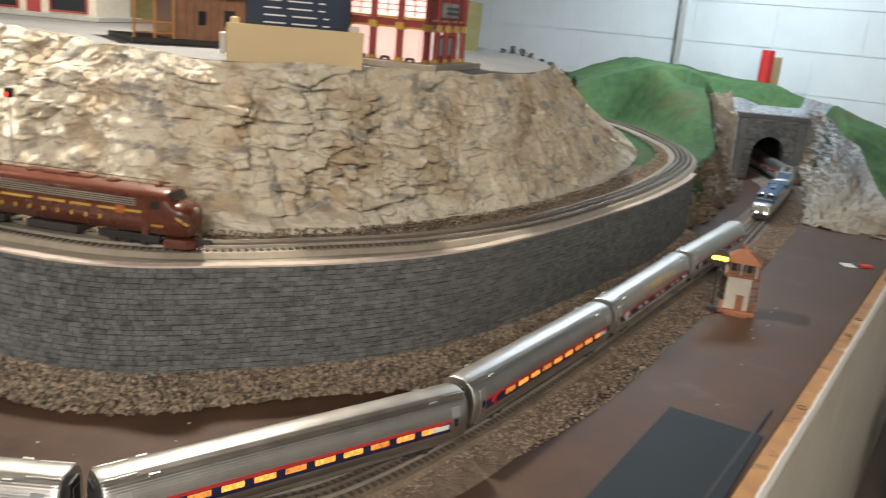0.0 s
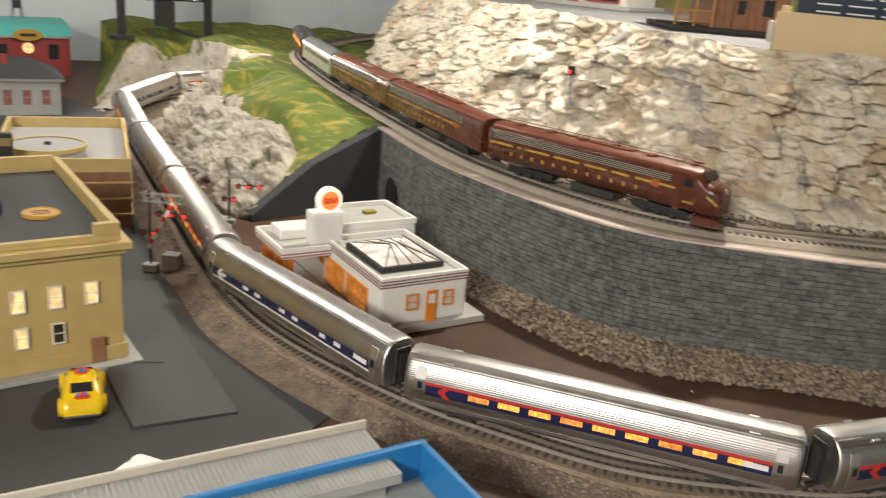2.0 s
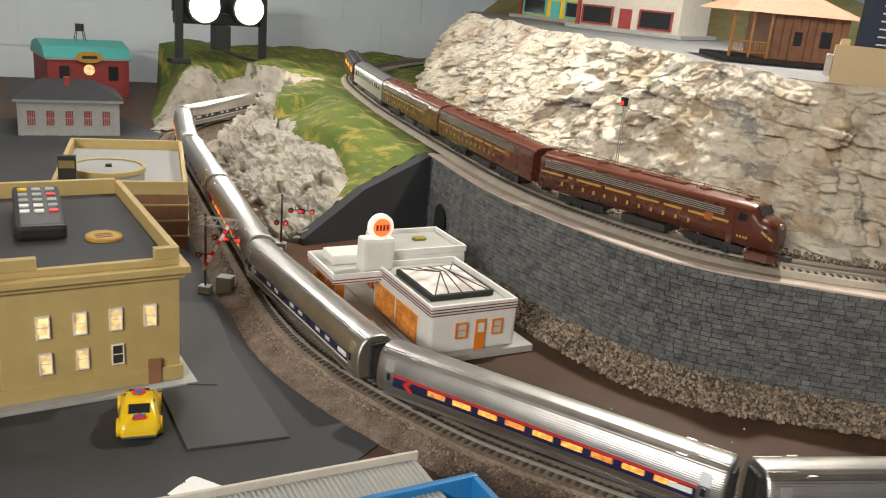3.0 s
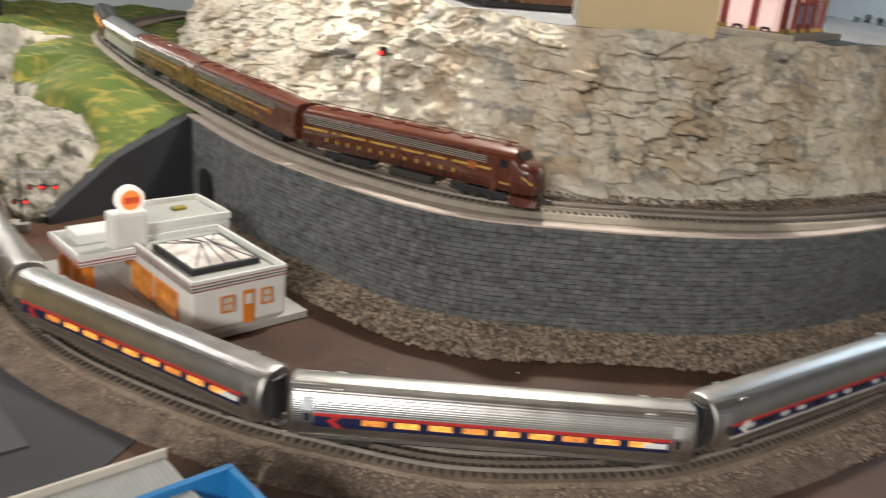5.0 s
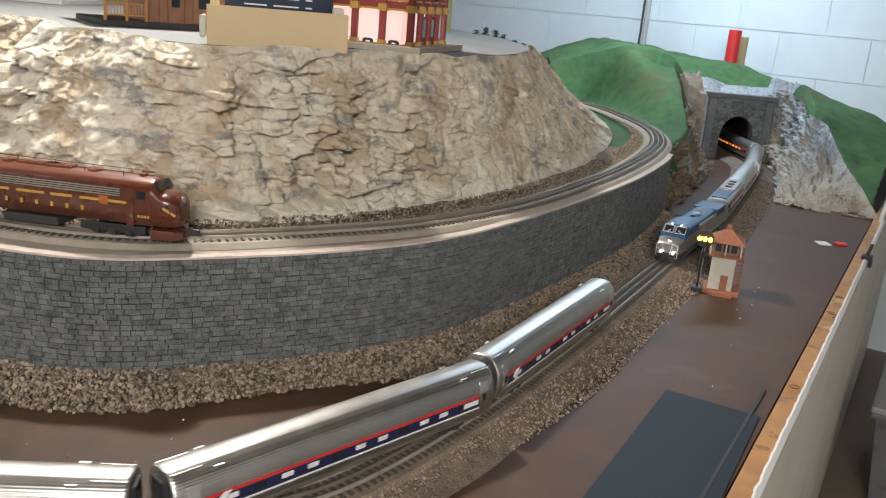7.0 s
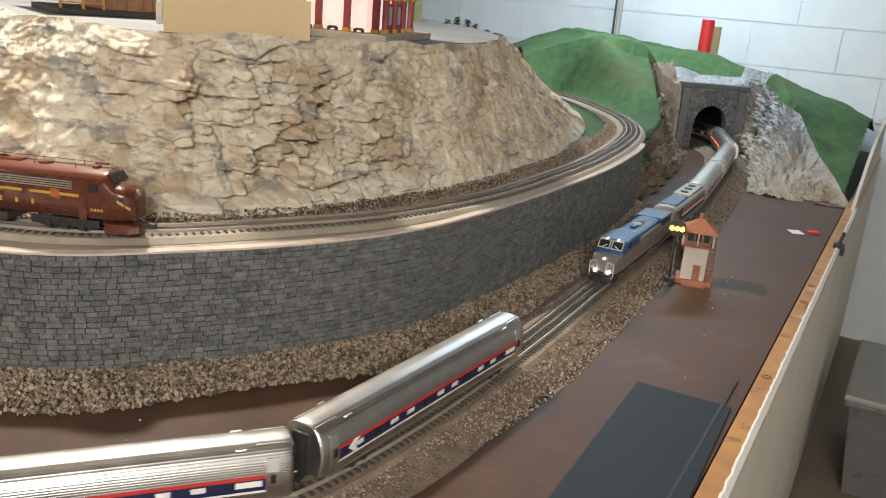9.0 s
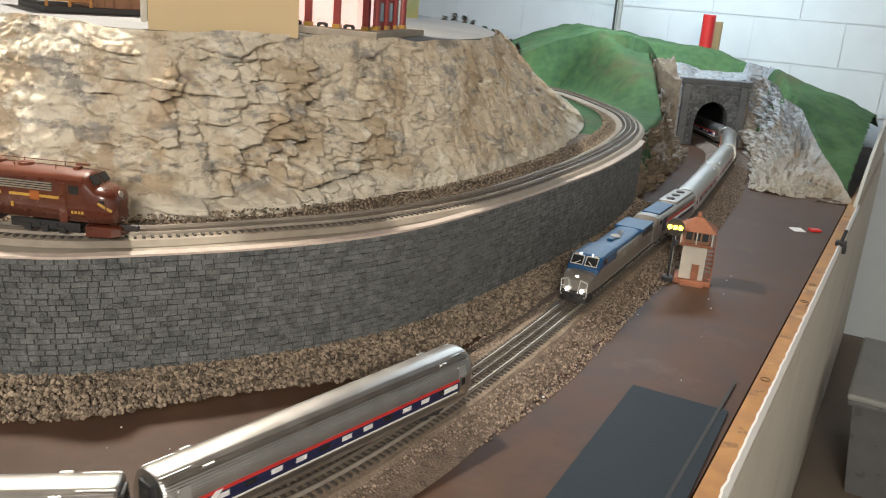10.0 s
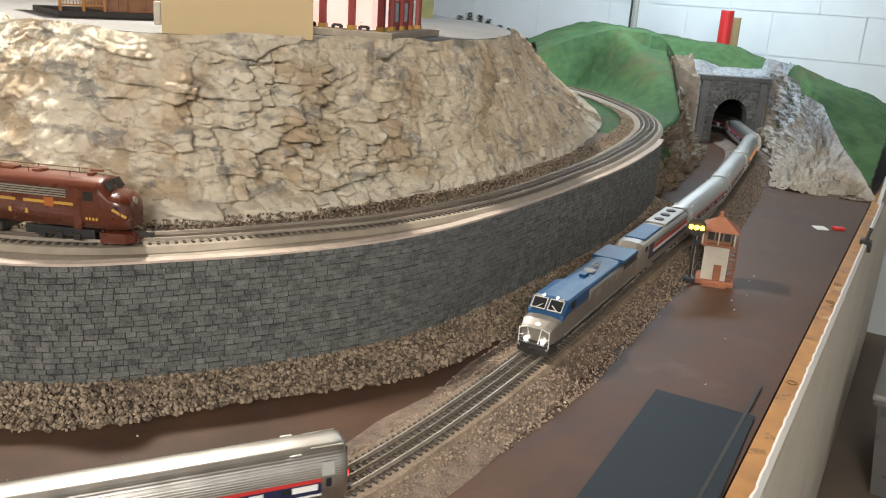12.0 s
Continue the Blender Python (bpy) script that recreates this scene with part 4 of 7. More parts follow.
def rail_section(o, z, h=RAIL - 0.006, w=0.0019):
    return [(o - w / 2, z + h), (o - w / 2, z + h * 0.6), (o - w * 0.2, z + h * 0.5), (o - w * 0.2, z + h * 0.2), (o - w, z), (o + w, z), (o + w * 0.2, z + h * 0.2),
            (o + w * 0.2, z + h * 0.5), (o + w / 2, z + h * 0.6), (o + w / 2, z + h)]


def tie_mesh():
    me = mesh_from("tie", B(-0.0021, 0.0021, -0.028, 0.028, 0, 0.006, bevel=0.0))
    me.materials.append(M_TIE)
    return me


def track(name, curve, s0, s1, z, near0, near1, label):
    t = thing(name, Matrix(), label, "railway track")
    for o, m in ((-0.0168, M_RAIL), (0.0, M_MIDRAIL), (0.0168, M_RAIL)):
        part("rail", strip(curve, s0, s1, rail_section(o, z + 0.006)), m, t)
    me = tie_mesh()
    n = int((s1 - s0) / 0.0118)
    rest = bmesh.new()
    for i in range(n):
        s = s0 + (i + 0.5) * 0.0118
        p, d = curve.at(s), curve.way(s)
        m = Matrix.Translation((p.x, p.y, z)) @ Matrix.Rotation(math.atan2(d.y, d.x), 4, "Z")
        if near0 <= s <= near1:
            ob = part("tie", me, M_TIE, t)
            ob.matrix_basis = m
        else:
            box(rest, -0.0021, 0.0021, -0.028, 0.028, 0, 0.006, m=m)
    if rest.verts:
        tagged(part("tie_run", rest, M_TIE, t), kind="stuff")
    else:
        rest.free()
    return t


def roadbed(name, curve, s0, s1, z, label, m):
    sec = [(-0.042, z * 0.9), (-0.036, z + 0.0035), (0.036, z + 0.0035), (0.042, z * 0.9)]
    slope = [(-0.085, 0.0005), (-0.0415, z * 0.95), (0.0415, z * 0.95), (0.085, 0.0005)]
    rows = []
    k = int((s1 - s0) / 0.012)
    for i in range(k + 1):
        s = s0 + (s1 - s0) * i / k
        rows.append([(*curve.side(s, o * (1 + 0.12 * noise.noise((s * 9, o * 30, 2)))), zz) for o, zz in sec])
    tagged(part(name, loft(rows, closed=False, caps=False), m), label, "roadbed", kind="structure")
    rows = [[(*curve.side(s0 + (s1 - s0) * i / k, o * (1 + 0.1 * noise.noise((i * 0.11, o * 30, 2)))), zz) for o, zz in slope] for i in range(k + 1)]
    tagged(part("ballast_slope", loft(rows, closed=False, caps=False), M_BED), "dark earth slope under the ballast", "roadbed", kind="structure")


def upper_bed():
    rows = []
    k = 420
    for i in range(k + 1):
        s = UPPER.length * i / k
        rows.append([(*UPPER.side(s, o), z) for o, z in ((-0.046, DECK_Z + 0.001), (-0.036, DECK_Z + 0.0085), (0.036, DECK_Z + 0.0085), (0.05, DECK_Z + 0.001))])
    tagged(part("upper_bed", loft(rows, closed=False, caps=False), M_DECK), "sandy tan bed under the upper track", "roadbed", kind="structure")


def stones(name, spots, label, material, category="gravel", seed=1):
    """Loose stones: each spot is x, y, z, size."""
    rng = random.Random(seed)
    ico = bmesh.new()
    bmesh.ops.create_icosphere(ico, subdivisions=1, radius=1.0)
    base = np.array([v.co[:] for v in ico.verts])
    faces = np.array([[v.index for v in f.verts] for f in ico.faces])
    ico.free()
    verts, polys = [], []
    for k, (x, y, z, r) in enumerate(spots):
        q = Euler((rng.random() * 6, rng.random() * 6, rng.random() * 6)).to_matrix()
        sc = np.array([rng.uniform(0.7, 1.25), rng.uniform(0.6, 1.1), rng.uniform(0.5, 0.9)]) * r
        jit = 1 + np.array([rng.uniform(-0.25, 0.2) for _ in range(len(base))])[:, None]
        verts.append((base * jit * sc) @ np.array(q).T + (x, y, z))
        polys.append(faces + k * len(base))
    me = bpy.data.meshes.new(name)
    me.from_pydata(np.concatenate(verts).tolist(), [], np.concatenate(polys).tolist())
    me.materials.append(material)
    return tagged(new(name, me), label, category, kind="stuff")


def gravels():
    rng = random.Random(3)
    spots = []
    for _ in range(40000):
        s = rng.uniform(0.6, 7.4)
        side = rng.choice((-1, 1))
        wide = 0.082 + 0.014 * noise.noise((s * 3, side * 4, 1)) + (0.022 if side > 0 else 0.0) * smooth(3.6, 2.6, s)
        o = 0.031 + (wide - 0.031) * rng.random() ** 0.8
        p = LOWER.side(s, side * o)
        z = 0.017 * (1 - smooth(0.034, wide, o)) + 0.001
        spots.append((p.x, p.y, z, rng.uniform(0.0015, 0.0031)))
    stones("ballast", spots, "pinkish tan loose ballast beside the lower track", M_BALLAST, seed=8)
    spots = []
    for _ in range(24000):
        s = rng.uniform(0.2, WALL.length)
        wide = 0.095 + 0.03 * noise.noise((s * 4, 0, 3)) - 0.035 * smooth(0.9, 0.25, s)
        o = wide * rng.random() ** 1.15
        p = WALL.side(s, -0.006 - o)
        if LOWER.near(p.x, p.y)[0] < 0.06:
            continue
        h = 0.017 * (1 - o / (wide + 0.01)) + 0.002
        spots.append((p.x, p.y, h, 0.0015 + 0.0040 * rng.random() ** 2.6))
    stones("wall_gravel", spots, "mixed brown gravel heaped along the wall foot", M_GRAVEL, seed=9)
    spots = []
    for _ in range(14000):
        s = rng.uniform(0.9, UPPER.length - 0.5)
        o = rng.uniform(0.04, 0.092)
        p = UPPER.side(s, o)
        spots.append((p.x, p.y, DECK_Z + 0.002 + 0.01 * smooth(0.06, 0.09, abs(o)), rng.uniform(0.0016, 0.0032)))
    stones("upper_ballast", spots, "brown ballast beside the upper track", M_GRAVEL, seed=10)


def gravel_bank():
    """Sloped earth under the gravel at the wall foot."""
    rows = []
    for k in range(150):
        s = 0.2 + (WALL.length - 0.2) * k / 149
        wide = 0.095 + 0.03 * noise.noise((s * 4, 0, 3)) - 0.035 * smooth(0.9, 0.25, s)
        rows.append([(*WALL.side(s, -0.004 - wide * f), 0.013 * (1 - f) - 0.001 * f) for f in (0, 0.3, 0.65, 1.0)])
    tagged(part("gravel_bank", loft(rows, closed=False, caps=False), M_BED), "sloped earth under the wall gravel", "bank", kind="structure")


mountain()
hill_right()
portal()
hill_left()
rock_faces()
terrace()
WALL_OB = retaining_wall()
gravel_bank()
S_NEAR = LOWER.near(0.47, 1.62)[1]
track("lower_track", LOWER, -0.3, 7.9, LOW_Z, S_NEAR, S_NEAR + 2.9, "three-rail model railway track on pink ballast")
roadbed("lower_roadbed", LOWER, -0.3, 7.9, LOW_Z, "sandy tan bed under the lower track", M_SAND)
upper_bed()
S_UP = UPPER.near(-0.36, 1.1)[1]
track("upper_track", UPPER, 0.0, UPPER.length, DECK_Z + 0.005, S_UP, S_UP + 1.8, "three-rail model railway track on the upper shelf")
gravels()


# ---- rolling stock ----
# Local space of a vehicle: x ahead, z up from the rail head, origin at its middle.
TUBE = [(y * 0.95, 0.016 + (z - 0.016) * 0.94) for y, z in ((0.0, 0.0845), (0.010, 0.0838), (0.019, 0.0805), (0.026, 0.0735), (0.0305, 0.063), (0.0328, 0.050), (0.0330, 0.038), (0.0312, 0.024), (0.0285, 0.017))]


def ring(half, x):
    right = [(x, -y, z) for y, z in half]
    left = [(x, y, z) for y, z in half[::-1]]
    return right + left[:-1] if half[0][0] == 0 else right + left


def tube_y(z):
    ys = sorted((zz, y) for y, zz in TUBE)
    return float(np.interp(z, [a for a, _ in ys], [b for _, b in ys]))


def band(x0, x1, z0, z1, side, proud=0.0006):
    """A thin strip that lies on the curved side."""
    bm = bmesh.new()
    zs = np.linspace(z0, z1, 4)
    n = max(1, int((x1 - x0) / 0.06))
    rows = []
    for i in range(n + 1):
        x = x0 + (x1 - x0) * i / n
        rows.append([bm.verts.new((x, side * (tube_y(z) + proud), z)) for z in zs])
    back = [[bm.verts.new((v.co.x, side * (tube_y(v.co.z) - 0.002), v.co.z)) for v in (r[0], r[-1])] for r in rows]
    for a, b in zip(rows, rows[1:]):
        for i in range(3):
            bm.faces.new((a[i], b[i], b[i + 1], a[i + 1]))
    for (r, q), (r2, q2) in zip(zip(rows, back), zip(rows[1:], back[1:])):
        bm.faces.new((r[0], r2[0], q2[0], q[0])), bm.faces.new((r[-1], r2[-1], q2[1], q[1]))
    for r, q in ((rows[0], back[0]), (rows[-1], back[-1])):
        bm.faces.new((*r, q[1], q[0]))
    bmesh.ops.recalc_face_normals(bm, faces=bm.faces)
    return bm


def truck(parent, x, gauge=0.0165, base=0.022, axles=2):
    t = part("truck", B(x - base * (axles - 1) * 0.5 - 0.012, x + base * (axles - 1) * 0.5 + 0.012, -0.021, 0.021, 0.006, 0.013, bevel=0.0015), M_DARK, parent)
    for sy in (-1, 1):
        bm = B(x - base * (axles - 1) * 0.5 - 0.014, x + base * (axles - 1) * 0.5 + 0.014, sy * 0.0225 - 0.0015, sy * 0.0225 + 0.0015, 0.006, 0.019, bevel=0.0015)
        for k in range(axles):
            xx = x + (k - (axles - 1) / 2) * base
            box(bm, xx - 0.004, xx + 0.004, sy * 0.0225 - 0.003, sy * 0.0225 + 0.003, 0.004, 0.012)
        part("side_frame", bm, M_DARK, t)
    for k in range(axles):
        bm = bmesh.new()
        for sy in (-1, 1):
            c = cyl(0.0085, 0.004, Matrix.Translation((x + (k - (axles - 1) / 2) * base, sy * gauge, 0.0085)) @ Matrix.Rotation(math.pi / 2, 4, "X"), 14)
            me = mesh_from("w", c)
            bm.from_mesh(me)
            bpy.data.meshes.remove(me)
        rod(bm, (x + (k - (axles - 1) / 2) * base, -0.016, 0.0085), (x + (k - (axles - 1) / 2) * base, 0.016, 0.0085), 0.002)
        part("wheelset", bm, M_WHEEL, t)
    return t


CAR_L = 0.479


def passenger_car(lit, m, label, blue_only=False):
    car = thing("passenger_car", m, label, "train car", "passenger train")
    h = CAR_L / 2
    shrink = lambda k: [(y * k, 0.05 + (z - 0.05) * (0.5 + 0.5 * k)) for y, z in TUBE]
    body = loft([ring(shrink(0.93), -h), ring(shrink(0.985), -h + 0.004), ring(TUBE, -h + 0.010), ring(TUBE, 0), ring(TUBE, h - 0.010), ring(shrink(0.985), h - 0.004), ring(shrink(0.93), h)])
    body = part("body", body, M_SILVER, car, "ribbed stainless silver shell", smooth=True)
    for sy in (-1, 1):
        if not blue_only:
            part("stripe", band(-h + 0.03, h - 0.02, 0.0450, 0.0490, sy), M_RED, car, "red stripe")
        part("stripe", band(-h + 0.03, h - 0.02, 0.0310, 0.0357 if lit else 0.0450, sy, 0.0005), M_BLUE, car, "dark blue stripe")
        part("stripe", band(-h + 0.03, h - 0.02, 0.0280, 0.0308, sy), M_WHITE if not lit else M_SILVER2, car, "white stripe")
        if lit:
            part("window_band", band(-h + 0.03, h - 0.03, 0.0358, 0.0449, sy, 0.0004), M_BLUE, car)
        n = 9 if lit else 11
        for k in range(n):
            x = -h + 0.065 + k * (CAR_L - (0.165 if lit else 0.13)) / (n - 1)
            wide = 0.0135 if lit else 0.0075
            if lit:
                part("window", band(x - wide, x + wide, 0.0367, 0.0440, sy, 0.001), (M_LITWIN, M_LITWIN, M_LITDIM)[(k * 5 + 1) % 3], car, "glowing orange window")
            else:
                part("window", band(x - wide, x + wide, 0.0370, 0.0430, sy, 0.001), M_PALEWIN if k % 3 else M_DARKGLASS, car)
        for sx in (-1, 1):
            door = part("door", band(sx * (h - 0.022) - 0.007, sx * (h - 0.022) + 0.007, 0.022, 0.066, sy, 0.0011), M_SILVER2, car)
            part("door_window", band(sx * (h - 0.022) - 0.003, sx * (h - 0.022) + 0.003, 0.0385, 0.0485, sy, 0.0016), M_DARKGLASS, door)
        # service arrow at one end and the unreadable plate at the other
        ax = h - 0.052
        bm = bmesh.new()
        y = sy * (tube_y(0.0395) + 0.0018)
        pts = [(ax - 0.012, 0.0480), (ax - 0.004, 0.0480), (ax + 0.006, 0.0395), (ax - 0.004, 0.0310), (ax - 0.012, 0.0310), (ax - 0.003, 0.0395)]
        f = bm.faces.new([bm.verts.new((px, y, pz)) for px, pz in pts])
        g = bmesh.ops.extrude_face_region(bm, geom=[f])
        bmesh.ops.translate(bm, vec=(0, -sy * 0.0015, 0), verts=[v for v in g["geom"] if isinstance(v, bmesh.types.BMVert)])
        bmesh.ops.recalc_face_normals(bm, faces=bm.faces)
        part("arrow_mark", bm, M_RED if lit else M_WHITE, car, "plain red arrow mark" if lit else "")
        part("name_plate", band(-h + 0.034, -h + 0.062, 0.0367, 0.0433, sy, 0.0013), M_WHITE, car)
    for sx in (-1, 1):
        bm = B(sx * h - 0.005, sx * h + 0.005, -0.012, 0.012, 0.018, 0.070, bevel=0.002)
        end = part("end_diaphragm", bm, M_BLACK, car, "black rubber end diaphragm")
        part("end_door", B(sx * (h + 0.0052) - 0.001, sx * (h + 0.0052) + 0.001, -0.007, 0.007, 0.02, 0.062), M_DARK, end)
        for sy in (-1, 1):
            part("vent", B(sx * (h - 0.055) - 0.006, sx * (h - 0.055) + 0.006, sy * 0.0215 - 0.0016, sy * 0.0215 + 0.0016, 0.0735, 0.0762, m=None, bevel=0.0006), M_SILVER2, car)
            part("roof_rib", B(sx * (h - 0.02) - 0.018, sx * (h - 0.02) + 0.018, sy * 0.016 - 0.0006, sy * 0.016 + 0.0006, 0.0765, 0.0782), M_SILVER2, car)
        part("coupler", B(sx * (h + 0.006) - 0.008, sx * (h + 0.006) + 0.008, -0.003, 0.003, 0.008, 0.014, bevel=0.001), M_DARK, car)
        truck(car, sx * (h - 0.075))
    part("underframe", B(-h + 0.11, h - 0.11, -0.022, 0.022, 0.008, 0.018, bevel=0.002), M_DARK, car)
    part("side_sill", B(-h + 0.012, h - 0.012, -0.0285, 0.0285, 0.014, 0.0185), M_SILVER2, car)
    return car


def hood(sections):
    """Sections of x, half width, sill, eave and roof height."""
    rows = []
    for x, w, z0, z1, z2 in sections:
        half = [(0, z2), (w * 0.55, z2 - (z2 - z1) * 0.12), (w * 0.88, z2 - (z2 - z1) * 0.5), (w, z1), (w, (z0 + z1) / 2), (w, z0)]
        rows.append(ring(half, x))
    return loft(rows)


def blue_engine(m):
    e = thing("diesel_engine", m, "silver diesel engine with a blue roof and lit headlights", "locomotive", "passenger train")
    h = 0.225
    part("body", hood([(-h, 0.0315, 0.02, 0.066, 0.070), (h - 0.052, 0.0315, 0.02, 0.066, 0.070)]), M_LOCOSILVER, e, "silver body sides")
    part("roof", B(-h + 0.008, -h + 0.10, -0.033, 0.033, 0.0695, 0.0775, bevel=0.002), M_LOCOBLUE, e, "blue radiator roof")
    part("roof", hood([(-h + 0.10, 0.0275, 0.068, 0.072, 0.0765), (h - 0.145, 0.0275, 0.068, 0.072, 0.0765)]), M_LOCOBLUE, e, "blue roof")
    cab = part("cab", hood([(h - 0.155, 0.0325, 0.058, 0.077, 0.083), (h - 0.060, 0.0325, 0.058, 0.077, 0.083), (h - 0.040, 0.0315, 0.052, 0.058, 0.062), (h - 0.038, 0.031, 0.050, 0.054, 0.057)]), M_LOCOBLUE, e, "blue cab top")
    part("nose", hood([(h - 0.056, 0.0315, 0.02, 0.052, 0.058), (h - 0.022, 0.030, 0.02, 0.050, 0.054), (h - 0.008, 0.026, 0.02, 0.044, 0.047), (h - 0.004, 0.024, 0.022, 0.040, 0.043)]), M_LOCOSILVER, e, "silver nose")
    for sy in (-1, 1):
        sl = Matrix.Translation((h - 0.0478, sy * 0.0145, 0.0715)) @ Matrix.Rotation(radians(48), 4, "Y")
        part("windscreen", B(-0.0095, 0.0095, -0.0115, 0.0115, -0.0005, 0.001, m=sl), M_DARKGLASS, cab)
        part("side_window", B(h - 0.088, h - 0.070, sy * 0.0327 - 0.0006, sy * 0.0327 + 0.0006, 0.064, 0.075), M_DARKGLASS, cab)
        part("marker_light", B(h - 0.061, h - 0.055, sy * 0.012 - 0.0012, sy * 0.012 + 0.0012, 0.0815, 0.0830), M_HEAD, cab)
        part("ditch_light", cyl(0.0031, 0.006, Matrix.Translation((h - 0.003, sy * 0.0145, 0.0235)) @ Matrix.Rotation(math.pi / 2, 4, "Y"), 12), M_HEAD, e, "glowing white ditch light")
        bm = bmesh.new()
        for a, b in (((h + 0.001, 0.026, 0.014), (h + 0.001, 0.026, 0.042)), ((h + 0.001, 0.026, 0.042), (h + 0.001, 0.013, 0.046)), ((h + 0.001, 0.012, 0.046), (h + 0.002, 0.008, 0.018)), ((h + 0.001, 0.026, 0.03), (h + 0.001, 0.02, 0.03))):
            rod(bm, (a[0], sy * a[1], a[2]), (b[0], sy * b[1], b[2]), 0.0008)
        part("handrail", bm, M_WHITE, e)
        bm = bmesh.new()
        rod(bm, (h - 0.05, sy * 0.033, 0.026), (-h + 0.02, sy * 0.033, 0.026), 0.0007)
        for k in range(8):
            rod(bm, (-h + 0.02 + k * 0.053, sy * 0.033, 0.026), (-h + 0.02 + k * 0.053, sy * 0.032, 0.020), 0.0006)
        part("handrail", bm, M_LTGREY, e)
        for k in range(9):
            part("louvre_panel", B(-h + 0.02 + k * 0.03, -h + 0.045 + k * 0.03, sy * 0.0318 - 0.0006, sy * 0.0318 + 0.0006, 0.05, 0.064, bevel=0.0004), M_LOCOSILVER, e)
        part("emblem", B(0.0, 0.026, sy * 0.0321 - 0.0006, sy * 0.0321 + 0.0006, 0.048, 0.06), M_GRILLE, e)
        part("sill", B(-h, h - 0.02, sy * 0.031 - 0.002, sy * 0.031 + 0.002, 0.0165, 0.021), M_DARK, e)
        bm = bmesh.new()
        for k in range(4):
            box(bm, -h - 0.004, -h + 0.006, sy * 0.026 - 0.004, sy * 0.026 + 0.004, 0.006 + k * 0.006, 0.0075 + k * 0.006)
            rod(bm, (-h - 0.004, sy * 0.031, 0.018 + k * 0.01), (-h - 0.004, sy * 0.022, 0.018 + k * 0.01), 0.0006)
        part("steps", bm, M_LTGREY, e)
    for sy in (-1, 1):
        sl = Matrix.Translation((h - 0.0475, sy * 0.0145, 0.0715)) @ Matrix.Rotation(radians(48), 4, "Y")
        bm = bmesh.new()
        for x0, x1, y0, y1 in ((-0.0105, -0.0092, -0.0125, 0.0125), (0.0092, 0.0105, -0.0125, 0.0125), (-0.0092, 0.0092, -0.0125, -0.0113), (-0.0092, 0.0092, 0.0113, 0.0125)):
            box(bm, x0, x1, y0, y1, 0.0, 0.0022, m=sl)
        part("windscreen_frame", bm, M_CREAM, cab, "pale windscreen frame")
        part("wiper", rod(bmesh.new(), (h - 0.040, sy * 0.020, 0.0645), (h - 0.046, sy * 0.008, 0.0715), 0.0006), M_WHITE, cab)
        part("class_lamp", cyl(0.0021, 0.004, Matrix.Translation((h - 0.014, sy * 0.019, 0.046)) @ Matrix.Rotation(math.pi / 2, 4, "Y"), 10), M_REDLIGHT, e, "small red class lamp")
        part("nose_step", B(h - 0.004, h + 0.003, sy * 0.0205 - 0.005, sy * 0.0205 + 0.005, 0.012, 0.0145), M_LTGREY, e)
        part("number_board", B(h - 0.058, h - 0.054, sy * 0.020 - 0.004, sy * 0.020 + 0.004, 0.0795, 0.0825), M_LTGREY, cab)
        for k in range(3):
            part("radiator_grille", B(-h + 0.014 + k * 0.029, -h + 0.040 + k * 0.029, sy * 0.0320 - 0.0008, sy * 0.0320 + 0.0008, 0.0585, 0.0685), M_DARK, e)
    part("nose_door", B(h - 0.0065, h - 0.0035, -0.007, 0.007, 0.022, 0.040, bevel=0.0006), M_LOCOSILVER, e)
    part("anticlimber", B(h - 0.002, h + 0.006, -0.024, 0.024, 0.0165, 0.0200, bevel=0.0008), M_DARK, e)
    part("horn_cluster", rod(rod(B(-0.062, -0.050, -0.003, 0.003, 0.0765, 0.080), (-0.064, -0.004, 0.082), (-0.044, -0.004, 0.082), 0.0015), (-0.064, 0.004, 0.082), (-0.044, 0.004, 0.082), 0.0015), M_LTGREY, e)
    part("headlight", cyl(0.0033, 0.004, Matrix.Translation((h - 0.012, 0, 0.0475)) @ Matrix.Rotation(radians(70), 4, "Y"), 12), M_HEAD, e, "glowing white headlight")
    part("fan", cyl(0.011, 0.003, Matrix.Translation((-0.02, 0, 0.079)), 20), M_LTGREY, e)
    part("exhaust", B(0.0, 0.02, -0.006, 0.006, 0.076, 0.0815, bevel=0.001), M_LOCOBLUE, e)
    part("pilot", hood([(h - 0.03, 0.030, 0.003, 0.018, 0.020), (h + 0.001, 0.027, 0.002, 0.017, 0.019), (h + 0.006, 0.014, 0.002, 0.012, 0.014)]), M_DARK, e, "dark pilot plow")
    part("fuel_tank", B(-0.05, 0.05, -0.026, 0.026, 0.004, 0.018, bevel=0.003), M_DARK, e)
    part("coupler", B(h + 0.004, h + 0.014, -0.003, 0.003, 0.009, 0.015), M_DARK, e)
    for sx in (-1, 1):
        truck(e, sx * 0.14, axles=3)
    return e


